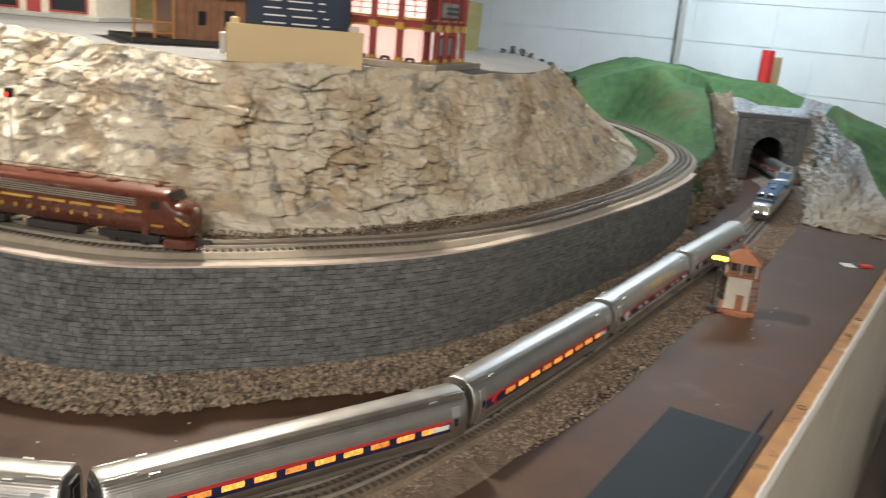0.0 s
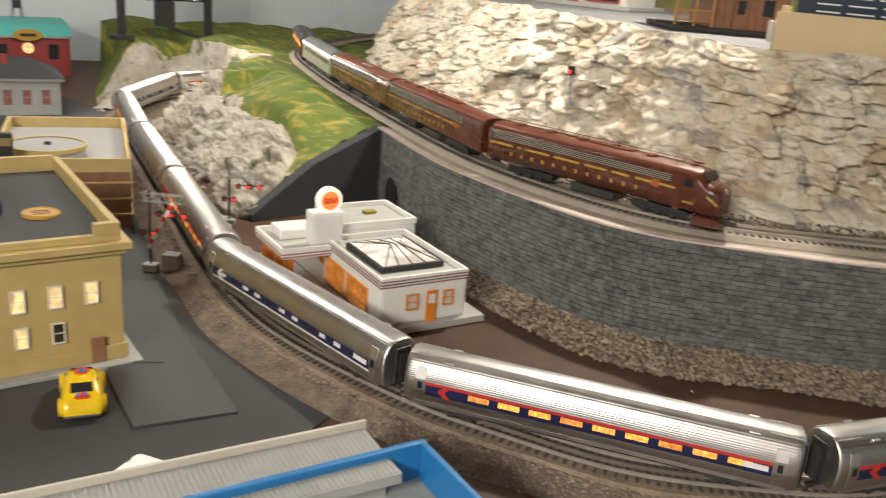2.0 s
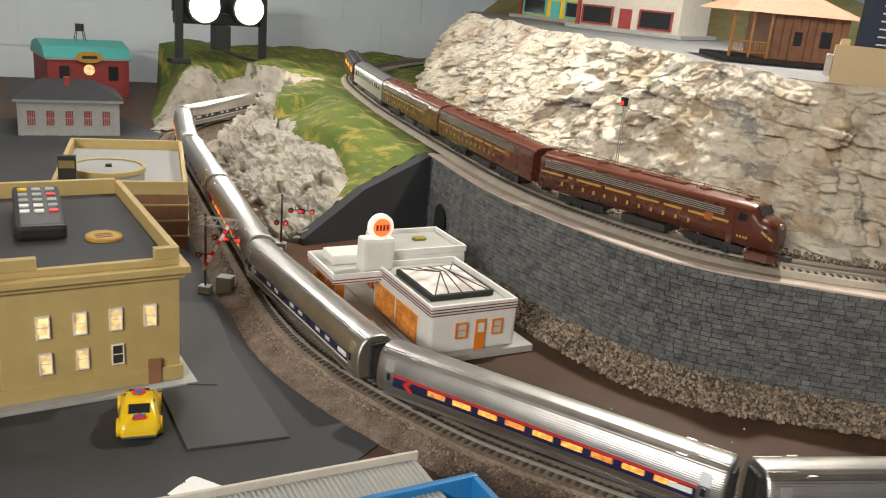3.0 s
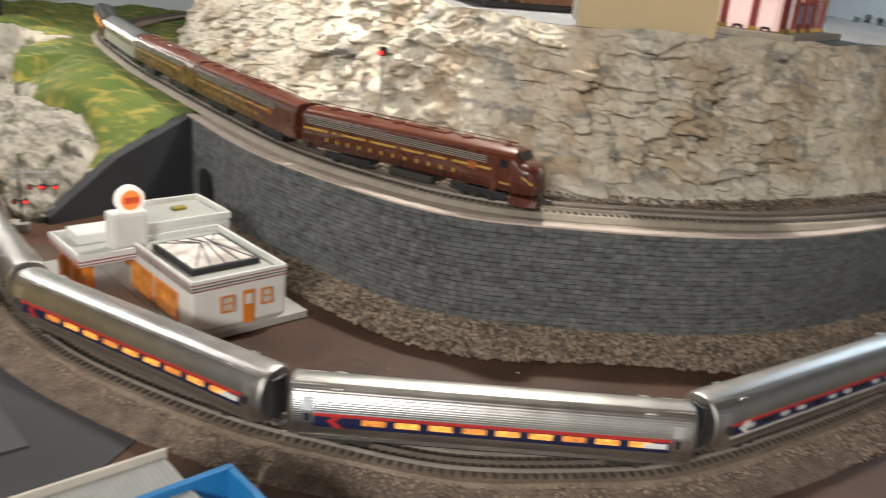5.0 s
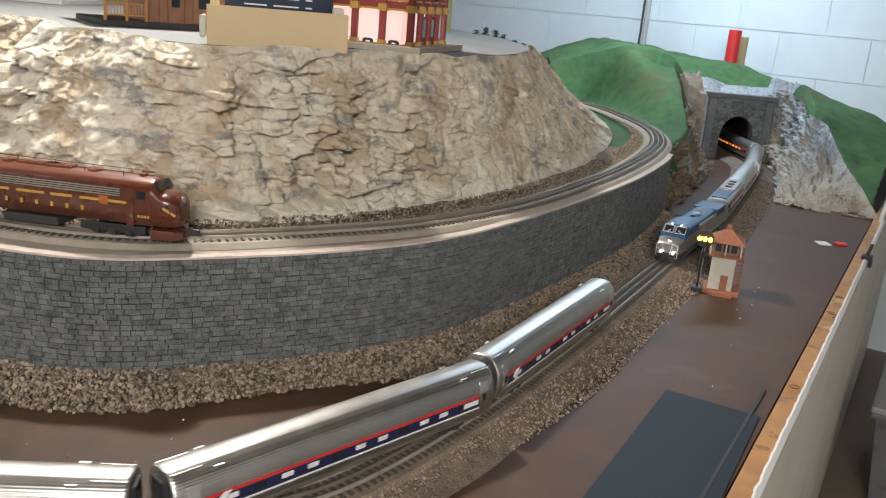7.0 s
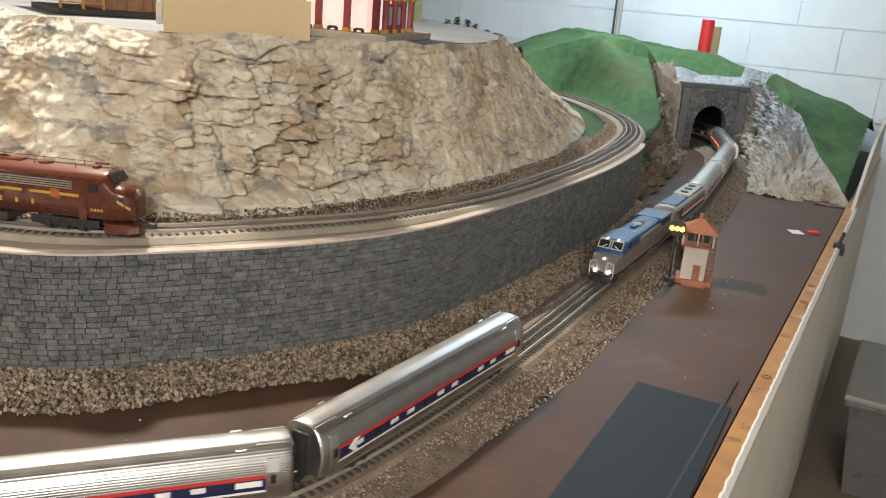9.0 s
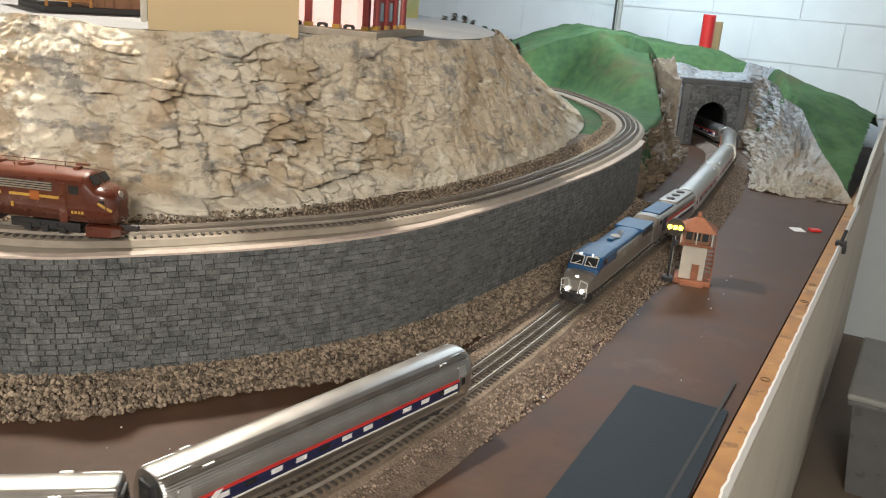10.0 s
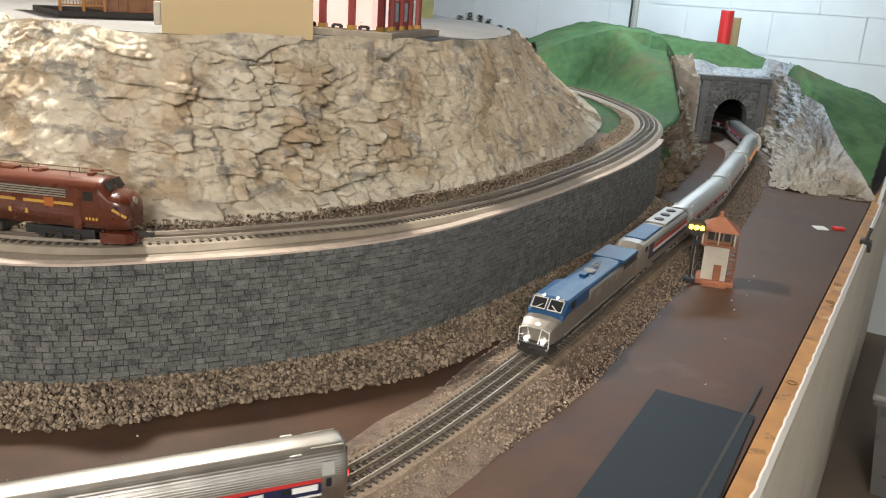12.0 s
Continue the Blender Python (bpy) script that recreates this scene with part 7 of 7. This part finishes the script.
        if big > 1:
            gate = part("gate_arm", B(0.0, 0.10, -0.012, -0.009, -0.003, 0.003, m=Matrix.Translation((0, 0, 0.05)) @ Matrix.Rotation(radians(-62), 4, "Y")), M_WHITE, g, "raised white gate arm")
            for k in range(4):
                part("band", B(0.01 + k * 0.025, 0.02 + k * 0.025, -0.0125, -0.0085, -0.0032, 0.0032, m=Matrix.Translation((0, 0, 0.05)) @ Matrix.Rotation(radians(-62), 4, "Y")), M_REDTUBE, gate)
            part("cabinet", B(0.02, 0.05, 0.0, 0.025, 0.0, 0.035, bevel=0.002), M_LTGREY, g, "grey relay cabinet")


def table_bits():
    a, b = Vector((0.415, 1.119)), Vector((0.546, 1.047))
    d = Vector((-0.165, -0.30)).normalized()
    pts = [a, a + d * 0.62, a + d * 0.62 + (b - a) * 0.75, b + d * 0.30, b]
    tagged(part("dark_sheet", prism([(p.x, p.y) for p in pts], 0.0005, 0.003), M_MAT), "flat blue-black sheet lying on the brown table", "sheet")
    tagged(part("thin_strip", prism([uv(0.36, 0.026), uv(-0.9, 0.026), uv(-0.9, 0.021), uv(0.36, 0.021)][::-1], 0.0005, 0.0035), M_DARK), "thin dark strip beside the edge trim", "strip")
    t = thing("paper_scrap", pose(1.155, 2.235, 0.0), "small white scrap with a red bit on the table", "scrap")
    part("paper", B(-0.022, 0.012, -0.02, 0.02, 0.0, 0.002), M_WHITE, t)
    part("red_bit", B(0.03, 0.062, -0.012, 0.010, 0.0, 0.007, bevel=0.002), M_REDTUBE, t, "small red bit")
    p = uv(1.47, -0.03)
    c = thing("edge_clamp", at(*p, 0.004, 0.52, 0.85), "small black spring clamp on the table edge", "clamp")
    part("jaw", B(-0.014, 0.014, -0.02, 0.008, 0.0, 0.012, bevel=0.002), M_BLACK, c)
    part("jaw", B(-0.012, 0.012, -0.022, -0.012, -0.02, 0.0, bevel=0.002), M_BLACK, c)
    part("handle", rod(bmesh.new(), (0, -0.006, 0.010), (0.012, -0.012, 0.042), 0.005, 8), M_BLACK, c)
    c = thing("white_card", at(-0.773, 0.244, 0.0005, 0.97, 0.25), "small white card with a notched edge on the table", "card")
    bm = prism([(0.006, 0.0), (0.05, 0.0), (0.05, -0.045), (0.0, -0.045), (0.0, -0.022), (0.003, -0.0215), (0.0, -0.019), (0.003, -0.0165), (0.0, -0.014), (0.0, -0.006), (0.0018, -0.0018)][::-1], 0.0, 0.002)
    bmesh.ops.recalc_face_normals(bm, faces=bm.faces)
    part("sheet", bm, M_WHITE, c)
    rng = random.Random(6)
    spots = [(*uv(rng.uniform(0.0, 1.2), rng.uniform(0.1, 0.3)), 0.001, rng.uniform(0.0009, 0.002)) for _ in range(12)] + [(rng.uniform(-0.5, 0.0), rng.uniform(0.74, 0.9), 0.001, rng.uniform(0.001, 0.0022)) for _ in range(12)]
    stones("stray_stones", spots, "stray pale stones on the table", M_GASWHITE, "stones", 12)


def tote():
    t = thing("storage_tote", pose(1.93, 2.60, -1.0, 0, 0, -31), "clear grey plastic storage tote with a pale lid", "storage tote")
    lo, hi = [(-0.2, -0.26), (0.2, -0.26), (0.2, 0.26), (-0.2, 0.26)], [(-0.24, -0.3), (0.24, -0.3), (0.24, 0.3), (-0.24, 0.3)]
    part("tub", loft([[(x, y, 0.0) for x, y in lo], [(x, y, 0.36) for x, y in hi]]), M_TOTE, t)
    part("rim", B(-0.255, 0.255, -0.315, 0.315, 0.345, 0.365, bevel=0.006), M_TOTE, t)
    part("lid", B(-0.26, 0.26, -0.32, 0.32, 0.3652, 0.39, bevel=0.01), M_LTGREY, t, "pale grey lid")
    cb = thing("floor_cable", Matrix(), "black cable lying across the floor", "cable")
    bm = bmesh.new()
    pts = [(1.3, 1.75, -0.996), (1.5, 1.95, -0.996), (1.75, 2.05, -0.996), (2.1, 2.0, -0.996)]
    for a, b in zip(pts, pts[1:]):
        rod(bm, a, b, 0.004, 8)
    part("cord", bm, M_BLACK, cb)


M_TOTE = mat("grey_plastic", (0.16, 0.16, 0.16), 0.3, 0, 0.2, 15)


# ---- mountain town ----
PLAT = 0.484


def hill_town():
    m0 = at(-0.417, 1.338, PLAT, 0.238, 0.067)
    c = thing("card_box", m0, "blank manila card box standing at the cliff edge", "box")
    part("front", B(0, 0.247, 0.0, 0.003, 0.0, 0.068, bevel=0.0006), M_BOX, c)
    part("top", B(0.0, 0.247, 0.0035, 0.045, 0.062, 0.066), M_BOX, c)
    part("end", B(0.0, 0.003, 0.0035, 0.045, 0.0, 0.0615), M_BOX, c)
    part("end", B(0.244, 0.247, 0.0035, 0.045, 0.0, 0.0615), M_BOX, c)
    part("flap", B(-0.012, -0.0005, 0.002, 0.02, 0.012, 0.05, bevel=0.003), M_CREAM, c)
    part("corner_post", B(0.006, 0.022, 0.01, 0.026, 0.066, 0.078, bevel=0.002), M_BOX, c)
    part("corner_post", B(0.22, 0.24, 0.01, 0.026, 0.066, 0.078, bevel=0.003), M_CREAM, c)
    bd = thing("notice_board", m0 @ pose(0.035, 0.052, 0, 6, 0, 0), "dark blue board with rows of pale unreadable writing", "notice board")
    part("panel", B(0.0, 0.185, 0, 0.008, 0.0, 0.19, bevel=0.001), M_NAVY, bd)
    part("frame", box(box(box(B(-0.004, 0.0, -0.002, 0.01, 0, 0.194), 0.185, 0.189, -0.002, 0.01, 0, 0.194), 0.0005, 0.1845, -0.002, 0.01, 0.1905, 0.194), 0.0005, 0.1845, -0.002, 0.0, 0.0, 0.004), M_BLACK, bd)
    rng = random.Random(2)
    for r in range(7):
        x = 0.03
        for wdt in (0.03 + 0.01 * rng.random(), 0.045, 0.012):
            part("text_bar", B(x, x + wdt, -0.0012, -0.0004, 0.072 + r * 0.0135, 0.0745 + r * 0.0135), M_WHITE, bd)
            x += wdt + 0.012
    # red two-storey shop
    s = thing("red_shop", at(-0.054, 1.526, PLAT, 0.28, 0.96), "dark red two-storey shop with gold trim and bright lit windows", "shop")
    part("base_slab", B(-0.005, 0.30, -0.005, 0.31, 0.001, 0.014, bevel=0.001), M_DECK, s, "grey stone base")
    x0, x1, y0, y1 = 0.03, 0.25, 0.03, 0.27
    part("core", B(x0 + 0.03, x1 - 0.03, y0 + 0.03, y1 - 0.03, 0.014, 0.17), M_PINKGLOW, s, "bright lit showroom")
    part("upper_wall", B(x0, x1, y0, y1, 0.160, 0.185), M_BRICK, s)
    part("floor_band", B(x0, x1, y0, y1, 0.082, 0.098), M_BRICK, s)
    part("roof", B(x0 - 0.005, x1 + 0.005, y0 - 0.005, y1 + 0.005, 0.1852, 0.197), M_BRICK, s)
    for z in (0.080, 0.0985):
        part("gold_band", B(x0 - 0.004, x1 + 0.004, y0 - 0.004, y1 + 0.004, z, z + 0.004, bevel=0.0006), M_GOLD, s)
    n = 5
    for k in range(n):
        f = k / (n - 1)
        for (px, py) in ((x0 + (x1 - x0) * f, y0), (x0, y0 + (y1 - y0) * f)):
            if k == 0 and (px, py) == (x0, y0) and py == y0 and f == 0 and px != x0:
                continue
            col = part("column", B(px - 0.006, px + 0.006, py - 0.006, py + 0.006, 0.014, 0.16), M_BRICK, s)
            part("base_block", B(px - 0.0075, px + 0.0075, py - 0.0075, py + 0.0075, 0.014, 0.022), M_GOLD, col)
            part("bracket", B(px - 0.009, px + 0.009, py - 0.009, py + 0.009, 0.078, 0.092, bevel=0.001), M_GOLD, col)
    for k in range(4):
        a, b = y0 + (y1 - y0) * k / 4 + 0.008, y0 + (y1 - y0) * (k + 1) / 4 - 0.008
        if k == 3:
            part("shutter", B(x0 - 0.001, x0 + 0.003, a, b, 0.014, 0.08), M_DARK, s)
        else:
            part("glass", B(x0 - 0.001, x0 + 0.001, a, b, 0.02, 0.08), M_SHOPGLASS, s)
        w = part("upper_window", B(x0 - 0.002, x0 + 0.001, a, b, 0.104, 0.150), M_PINKGLOW, s, "glowing upper window")
        part("muntin", B(x0 - 0.004, x0 - 0.0025, (a + b) / 2 - 0.0012, (a + b) / 2 + 0.0012, 0.104, 0.150), M_BRICK, w)
        for r in range(3):
            part("muntin", B(x0 - 0.004, x0 - 0.0025, a, b, 0.114 + r * 0.011, 0.1155 + r * 0.011), M_BRICK, w)
        a, b = x0 + (x1 - x0) * k / 4 + 0.008, x0 + (x1 - x0) * (k + 1) / 4 - 0.008
        if k in (1, 2):
            d = part("door", B(a, b, y0 - 0.001, y0 + 0.002, 0.014, 0.072), M_BRICK, s, "dark red door")
            part("door_glass", B(a + 0.006, b - 0.006, y0 - 0.0018, y0 - 0.001, 0.03, 0.066), M_DARKGLASS, d)
        else:
            part("glass", B(a, b, y0 - 0.001, y0 + 0.001, 0.02, 0.08), M_SHOPGLASS, s)
    sg = part("sign", B(x0 + 0.05, x1 - 0.05, y0 - 0.006, y0 - 0.002, 0.108, 0.138, bevel=0.001), M_LTGREY, s, "grey sign board")
    part("upper_panel", B(x0 + 0.008, x1 - 0.008, y0, y0 + 0.003, 0.1025, 0.16), M_BRICK, s)
    for k in range(2):
        part("sign_bar", B(x0 + 0.085, x1 - 0.06, y0 - 0.0075, y0 - 0.006, 0.114 + k * 0.01, 0.120 + k * 0.01), M_DARK, sg)
    for k in range(4):
        v = thing("display_motorcycle", at(-0.054, 1.526, PLAT + 0.0145, 0.28, 0.96) @ pose(0.018, 0.06 + 0.055 * k, 0), "tiny dark motorcycle parked before the shop", "motorcycle", "shop motorcycles")
        for sx in (-1, 1):
            part("wheel", cyl(0.004, 0.0016, Matrix.Translation((0, sx * 0.008, 0.004)) @ Matrix.Rotation(math.pi / 2, 4, "Y"), 12), M_BLACK, v)
        part("frame", B(-0.0015, 0.0015, -0.008, 0.008, 0.004, 0.009, bevel=0.0006), M_DARK, v)
        part("handlebar", rod(bmesh.new(), (-0.004, 0.006, 0.014), (0.004, 0.006, 0.014), 0.0006), M_FOIL, v)
    # brown station with a porch
    b = thing("brown_station", at(-0.70, 1.62, PLAT, 0.80, 0.60), "brown wooden station with a railed porch and shingle roof", "station")
    part("platform", B(-0.015, 0.26, -0.02, 0.2, 0.001, 0.012, bevel=0.001), M_DARK, b)
    part("wall", B(0.085, 0.25, 0.0, 0.18, 0.012, 0.11), M_BROWN, b)
    for k in range(9):
        part("board", B(0.087 + k * 0.0183, 0.1035 + k * 0.0183, -0.0025, -0.0003, 0.013, 0.109), M_BROWN, b)
    dr = part("door", B(0.125, 0.155, -0.004, -0.0025, 0.012, 0.082), M_BROWN, b)
    part("door_glass", B(0.131, 0.149, -0.0048, -0.004, 0.045, 0.075), M_DARKGLASS, dr)
    part("window", B(0.19, 0.215, -0.004, -0.0025, 0.045, 0.080), M_DARKGLASS, b)
    part("roof", hip_roof(-0.03, 0.27, -0.04, 0.22, 0.11, 0.165, 0.10), M_BROWNROOF, b, "brown shingle roof")
    for x in (-0.008, 0.035, 0.075):
        part("porch_post", B(x - 0.0025, x + 0.0025, -0.0125, -0.0075, 0.012, 0.11), M_ORANGEWOOD, b)
    for z in (0.022, 0.045):
        part("porch_rail", B(-0.0055, 0.0725, -0.0115, -0.0085, z, z + 0.003), M_ORANGEWOOD, b)
    for k in range(12):
        part("baluster", B(-0.003 + k * 0.0062, -0.0015 + k * 0.0062, -0.0107, -0.0093, 0.025, 0.045), M_ORANGEWOOD, b)
    # two more shops on stone bases
    for (x, y, a, c2, wall, trim, label) in ((-1.58, 2.40, 0.95, -0.02, M_CREAM, M_BRICK, "cream shop with red door and dark show windows"), (-2.05, 2.75, 0.95, -0.15, M_YELLOW, M_TEAL, "yellow corner shop on a grey base")):
        h = thing("town_shop", at(x, y, PLAT, a, c2), label, "shop", "mountain town shops")
        part("base_slab", B(0, 0.44, -0.0, 0.3, 0.001, 0.014, bevel=0.001), M_LTGREY, h)
        part("wall", B(0.03, 0.41, 0.04, 0.28, 0.014, 0.15), wall, h)
        for q in (0.05, 0.27):
            part("show_window", B(q, q + 0.11, 0.036, 0.041, 0.026, 0.078), M_DARKGLASS, h)
            part("window_frame", box(box(box(B(q - 0.006, q, 0.033, 0.0395, 0.02, 0.084), q + 0.11, q + 0.116, 0.033, 0.0395, 0.02, 0.084), q, q + 0.11, 0.034, 0.0395, 0.078, 0.084), q, q + 0.11, 0.034, 0.0395, 0.02, 0.026), trim, h)
        part("door", B(0.19, 0.235, 0.036, 0.041, 0.014, 0.080), trim, h, "painted door")
        part("cornice", B(0.02, 0.42, 0.03, 0.29, 0.15, 0.165, bevel=0.002), trim, h)
        part("corner_post", B(0.024, 0.036, 0.03, 0.042, 0.014, 0.15), M_BRICK, h)
    rows = []
    for k in range(60):
        x = -2.3 + 2.3 * k / 59
        rows.append([(x, 2.9 + 0.35 * f + 0.05 * noise.noise((x * 3, f * 2, 1)) - 0.12 * x * 0, PLAT - 0.004 + 0.22 * f ** 0.8 * (0.8 + 0.4 * noise.noise((x * 2.5, f, 6)))) for f in np.linspace(0, 1, 12)])
    tagged(part("grassy_bank", loft(rows, closed=False, caps=False), M_BANKTURF, smooth=True), "brown and green turf bank behind the mountain town", "bank", kind="structure")


M_NAVY = mat("navy_board", (0.012, 0.022, 0.05), 0.4, 0, 0.1, 30)
M_SHOPGLASS = glass("shop_glass", (0.9, 0.9, 0.9))
M_ORANGEWOOD = mat("orange_wood", (0.42, 0.19, 0.05), 0.6, 0, 0.2, 60)
M_BANKTURF = mat("dry_turf", (0.28, 0.19, 0.10), 0.95, 0, 0.3, 18, 0.9, 300, color2=(0.10, 0.15, 0.04))


# ---- back of the room ----
def work_light():
    t = thing("work_light", at(-3.0, 1.81, 0.19, 0.10, 0.345), "black twin halogen work light standing on the hill, switched on", "work light")
    L = 0.36
    for x in (0.0, L):
        part("leg", B(x - 0.014, x + 0.014, -0.014, 0.014, 0.0, 0.34, bevel=0.003), M_BLACK, t)
        part("foot", B(x - 0.04, x + 0.04, -0.03, 0.03, 0.0, 0.02, bevel=0.004), M_BLACK, t)
    part("crossbar", B(-0.012, L + 0.012, 0.012, 0.04, 0.155, 0.20, bevel=0.003), M_BLACK, t)
    part("switch_box", B(L / 2 - 0.035, L / 2 + 0.035, -0.012, 0.04, 0.055, 0.1545, bevel=0.004), M_BLACK, t)
    part("back_panel", B(-0.01, L + 0.01, 0.045, 0.06, 0.20, 0.34, bevel=0.003), M_BLACK, t)
    for x in (0.095, L - 0.075):
        hd = part("lamp_head", cyl(0.072, 0.07, Matrix.Translation((x, 0.005, 0.228)) @ Matrix.Rotation(math.pi / 2, 4, "X"), 32), M_BLACK, t)
        part("lens", cyl(0.062, 0.004, Matrix.Translation((x, -0.032, 0.228)) @ Matrix.Rotation(math.pi / 2, 4, "X"), 32), M_LAMPFACE, hd, "blazing white lens")
    bm = bmesh.new()
    pts = [(L / 2, -0.01, 0.06), (L / 2 + 0.06, -0.02, 0.035), (L - 0.06, -0.02, 0.02), (L - 0.01, -0.02, 0.012)]
    for a, b in zip(pts, pts[1:]):
        rod(bm, a, b, 0.006, 8)
    part("cord", bm, M_BLACK, t)


M_LAMPFACE = mat("lamp_face", (1, 1, 1), 0.3, 0, 0, 50, glow=12, glow_color=(1.0, 0.95, 0.85))


def back_bits():
    z = height_right(1.39, 4.12)[0]
    t = thing("red_tube", pose(1.39, 4.14, z - 0.01), "upright red cardboard tube behind the hill", "tube")
    part("tube", cyl(0.031, 0.20, pose(0.01, 0, 0.07), 28), M_REDTUBE, t)
    part("tan_tube", cyl(0.034, 0.16, pose(0.062, 0.05, 0.06), 28), M_BOX, t, "plain card tube")
    p = thing("wall_conduit", pose(1.02, 4.44, 0.2), "grey metal conduit with a cable against the wall", "conduit")
    part("pipe", rod(bmesh.new(), (0, 0, 0), (0.0, 0, 1.3), 0.014, 14), M_LTGREY, p)
    part("cable", rod(bmesh.new(), (-0.024, -0.004, 0), (-0.022, -0.004, 1.3), 0.006, 8), M_DARK, p)
    rng = random.Random(11)
    for k, (x, y, zz) in enumerate(((0.095, 3.0, 0.40), (0.13, 3.05, 0.41), (0.165, 3.0, 0.405), (0.20, 3.1, 0.39), (0.24, 3.0, 0.375), (0.275, 3.05, 0.365), (0.31, 3.0, 0.345), (0.34, 3.08, 0.335), (0.365, 3.0, 0.325))):
        c = thing("conifer", pose(x, y, zz, 0, 0, k * 40), "small dark model conifer behind the cliff", "tree", "conifers behind the cliff")
        part("trunk", rod(bmesh.new(), (0, 0, 0), (0, 0, 0.09), 0.003, 6), M_BROWN, c)
        bm = bmesh.new()
        for i in range(260):
            h = rng.random()
            r = 0.03 * (1 - h) + 0.003
            a = rng.random() * 6.283
            o = Vector((math.cos(a) * r * rng.uniform(0.3, 1), math.sin(a) * r * rng.uniform(0.3, 1), 0.012 + h * 0.085))
            d = Vector((math.cos(a), math.sin(a), 0.25)) * 0.009
            s = Vector((-math.sin(a), math.cos(a), 0)) * 0.0022
            bm.faces.new([bm.verts.new(o - s * 2.4), bm.verts.new(o + s * 2.4), bm.verts.new(o + d * 1.6)])
        part("crown", bm, M_CONIFER, c)


street()
bank()
tan_annex()
depot()
gas_station()
beetle()
near_roof()
switch_tower()
signals()
table_bits()
tote()
hill_town()
work_light()
back_bits()


# ---- stones of the retaining wall ----
def wall_blocks():
    rng = random.Random(4)
    alike = []
    for k in range(8):
        w = 0.0135 + 0.0013 * k
        bm = bmesh.new()
        q = [(-w / 2, 0.0), (w / 2, 0.0), (w / 2, 0.0078), (-w / 2, 0.0078)]
        back = [bm.verts.new((x, 0.0, z)) for x, z in q]
        e = [rng.uniform(-0.0004, 0.0004) for _ in range(8)]
        front = [bm.verts.new((x * 0.94 + e[i], -0.0013 - abs(e[i + 4]), 0.0039 + (z - 0.0039) * 0.9 + e[i + 4])) for i, (x, z) in enumerate(q)]
        bm.faces.new(front)
        for i in range(4):
            bm.faces.new((back[i], back[(i + 1) % 4], front[(i + 1) % 4], front[i]))
        bmesh.ops.recalc_face_normals(bm, faces=bm.faces)
        me = mesh_from("wall_stone", bm)
        me.materials.append(M_STONE)
        alike.append((w, me))
    rows = 22
    verts, faces = [], []
    n = 0
    for r in range(rows):
        z = 0.008 + r * 0.0084
        s = 0.02 + rng.random() * 0.01
        while s < WALL.length - 0.02:
            w, me = rng.choice(alike)
            sc = s + w / 2
            p, d = WALL.side(sc, -0.004), WALL.way(sc)
            m = at(p.x, p.y, z + rng.uniform(-0.0008, 0.0008), d.x, d.y) @ pose(0, 0, 0, 0, rng.uniform(-2.5, 2.5), 0)
            if n < 300 and 1.42 < sc < 1.72 and r >= 4:
                ob = part("wall_stone", me, M_STONE, WALL_OB)
                ob.matrix_basis = m
                n += 1
            else:
                k = len(verts)
                lift = rng.uniform(0, 0.0008)
                verts.extend((m @ (v.co + Vector((0, -lift if v.co.y < -0.001 else 0, 0))))[:] for v in me.vertices)
                faces.extend([[i + k for i in f.vertices] for f in me.polygons])
            s += w + 0.0008
    me = bpy.data.meshes.new("wall_stones_joined")
    me.from_pydata(verts, [], faces)
    me.materials.append(M_STONE)
    ob = new("stonework", me)
    ob.parent = WALL_OB
    tagged(ob, kind="stuff")


wall_blocks()


# ---- motion of the train ----
def motions():
    tt, ss = [t for t, _ in TAIL], [s for _, s in TAIL]
    for ob, off, base in TRAIN:
        rows = []
        for k in range(25):
            t = k * 0.5
            rows.append((t, on_track(LOWER, S0 + float(np.interp(t, tt, ss)) + off, LOW_RAIL, base)))
        walk(ob, rows)


motions()
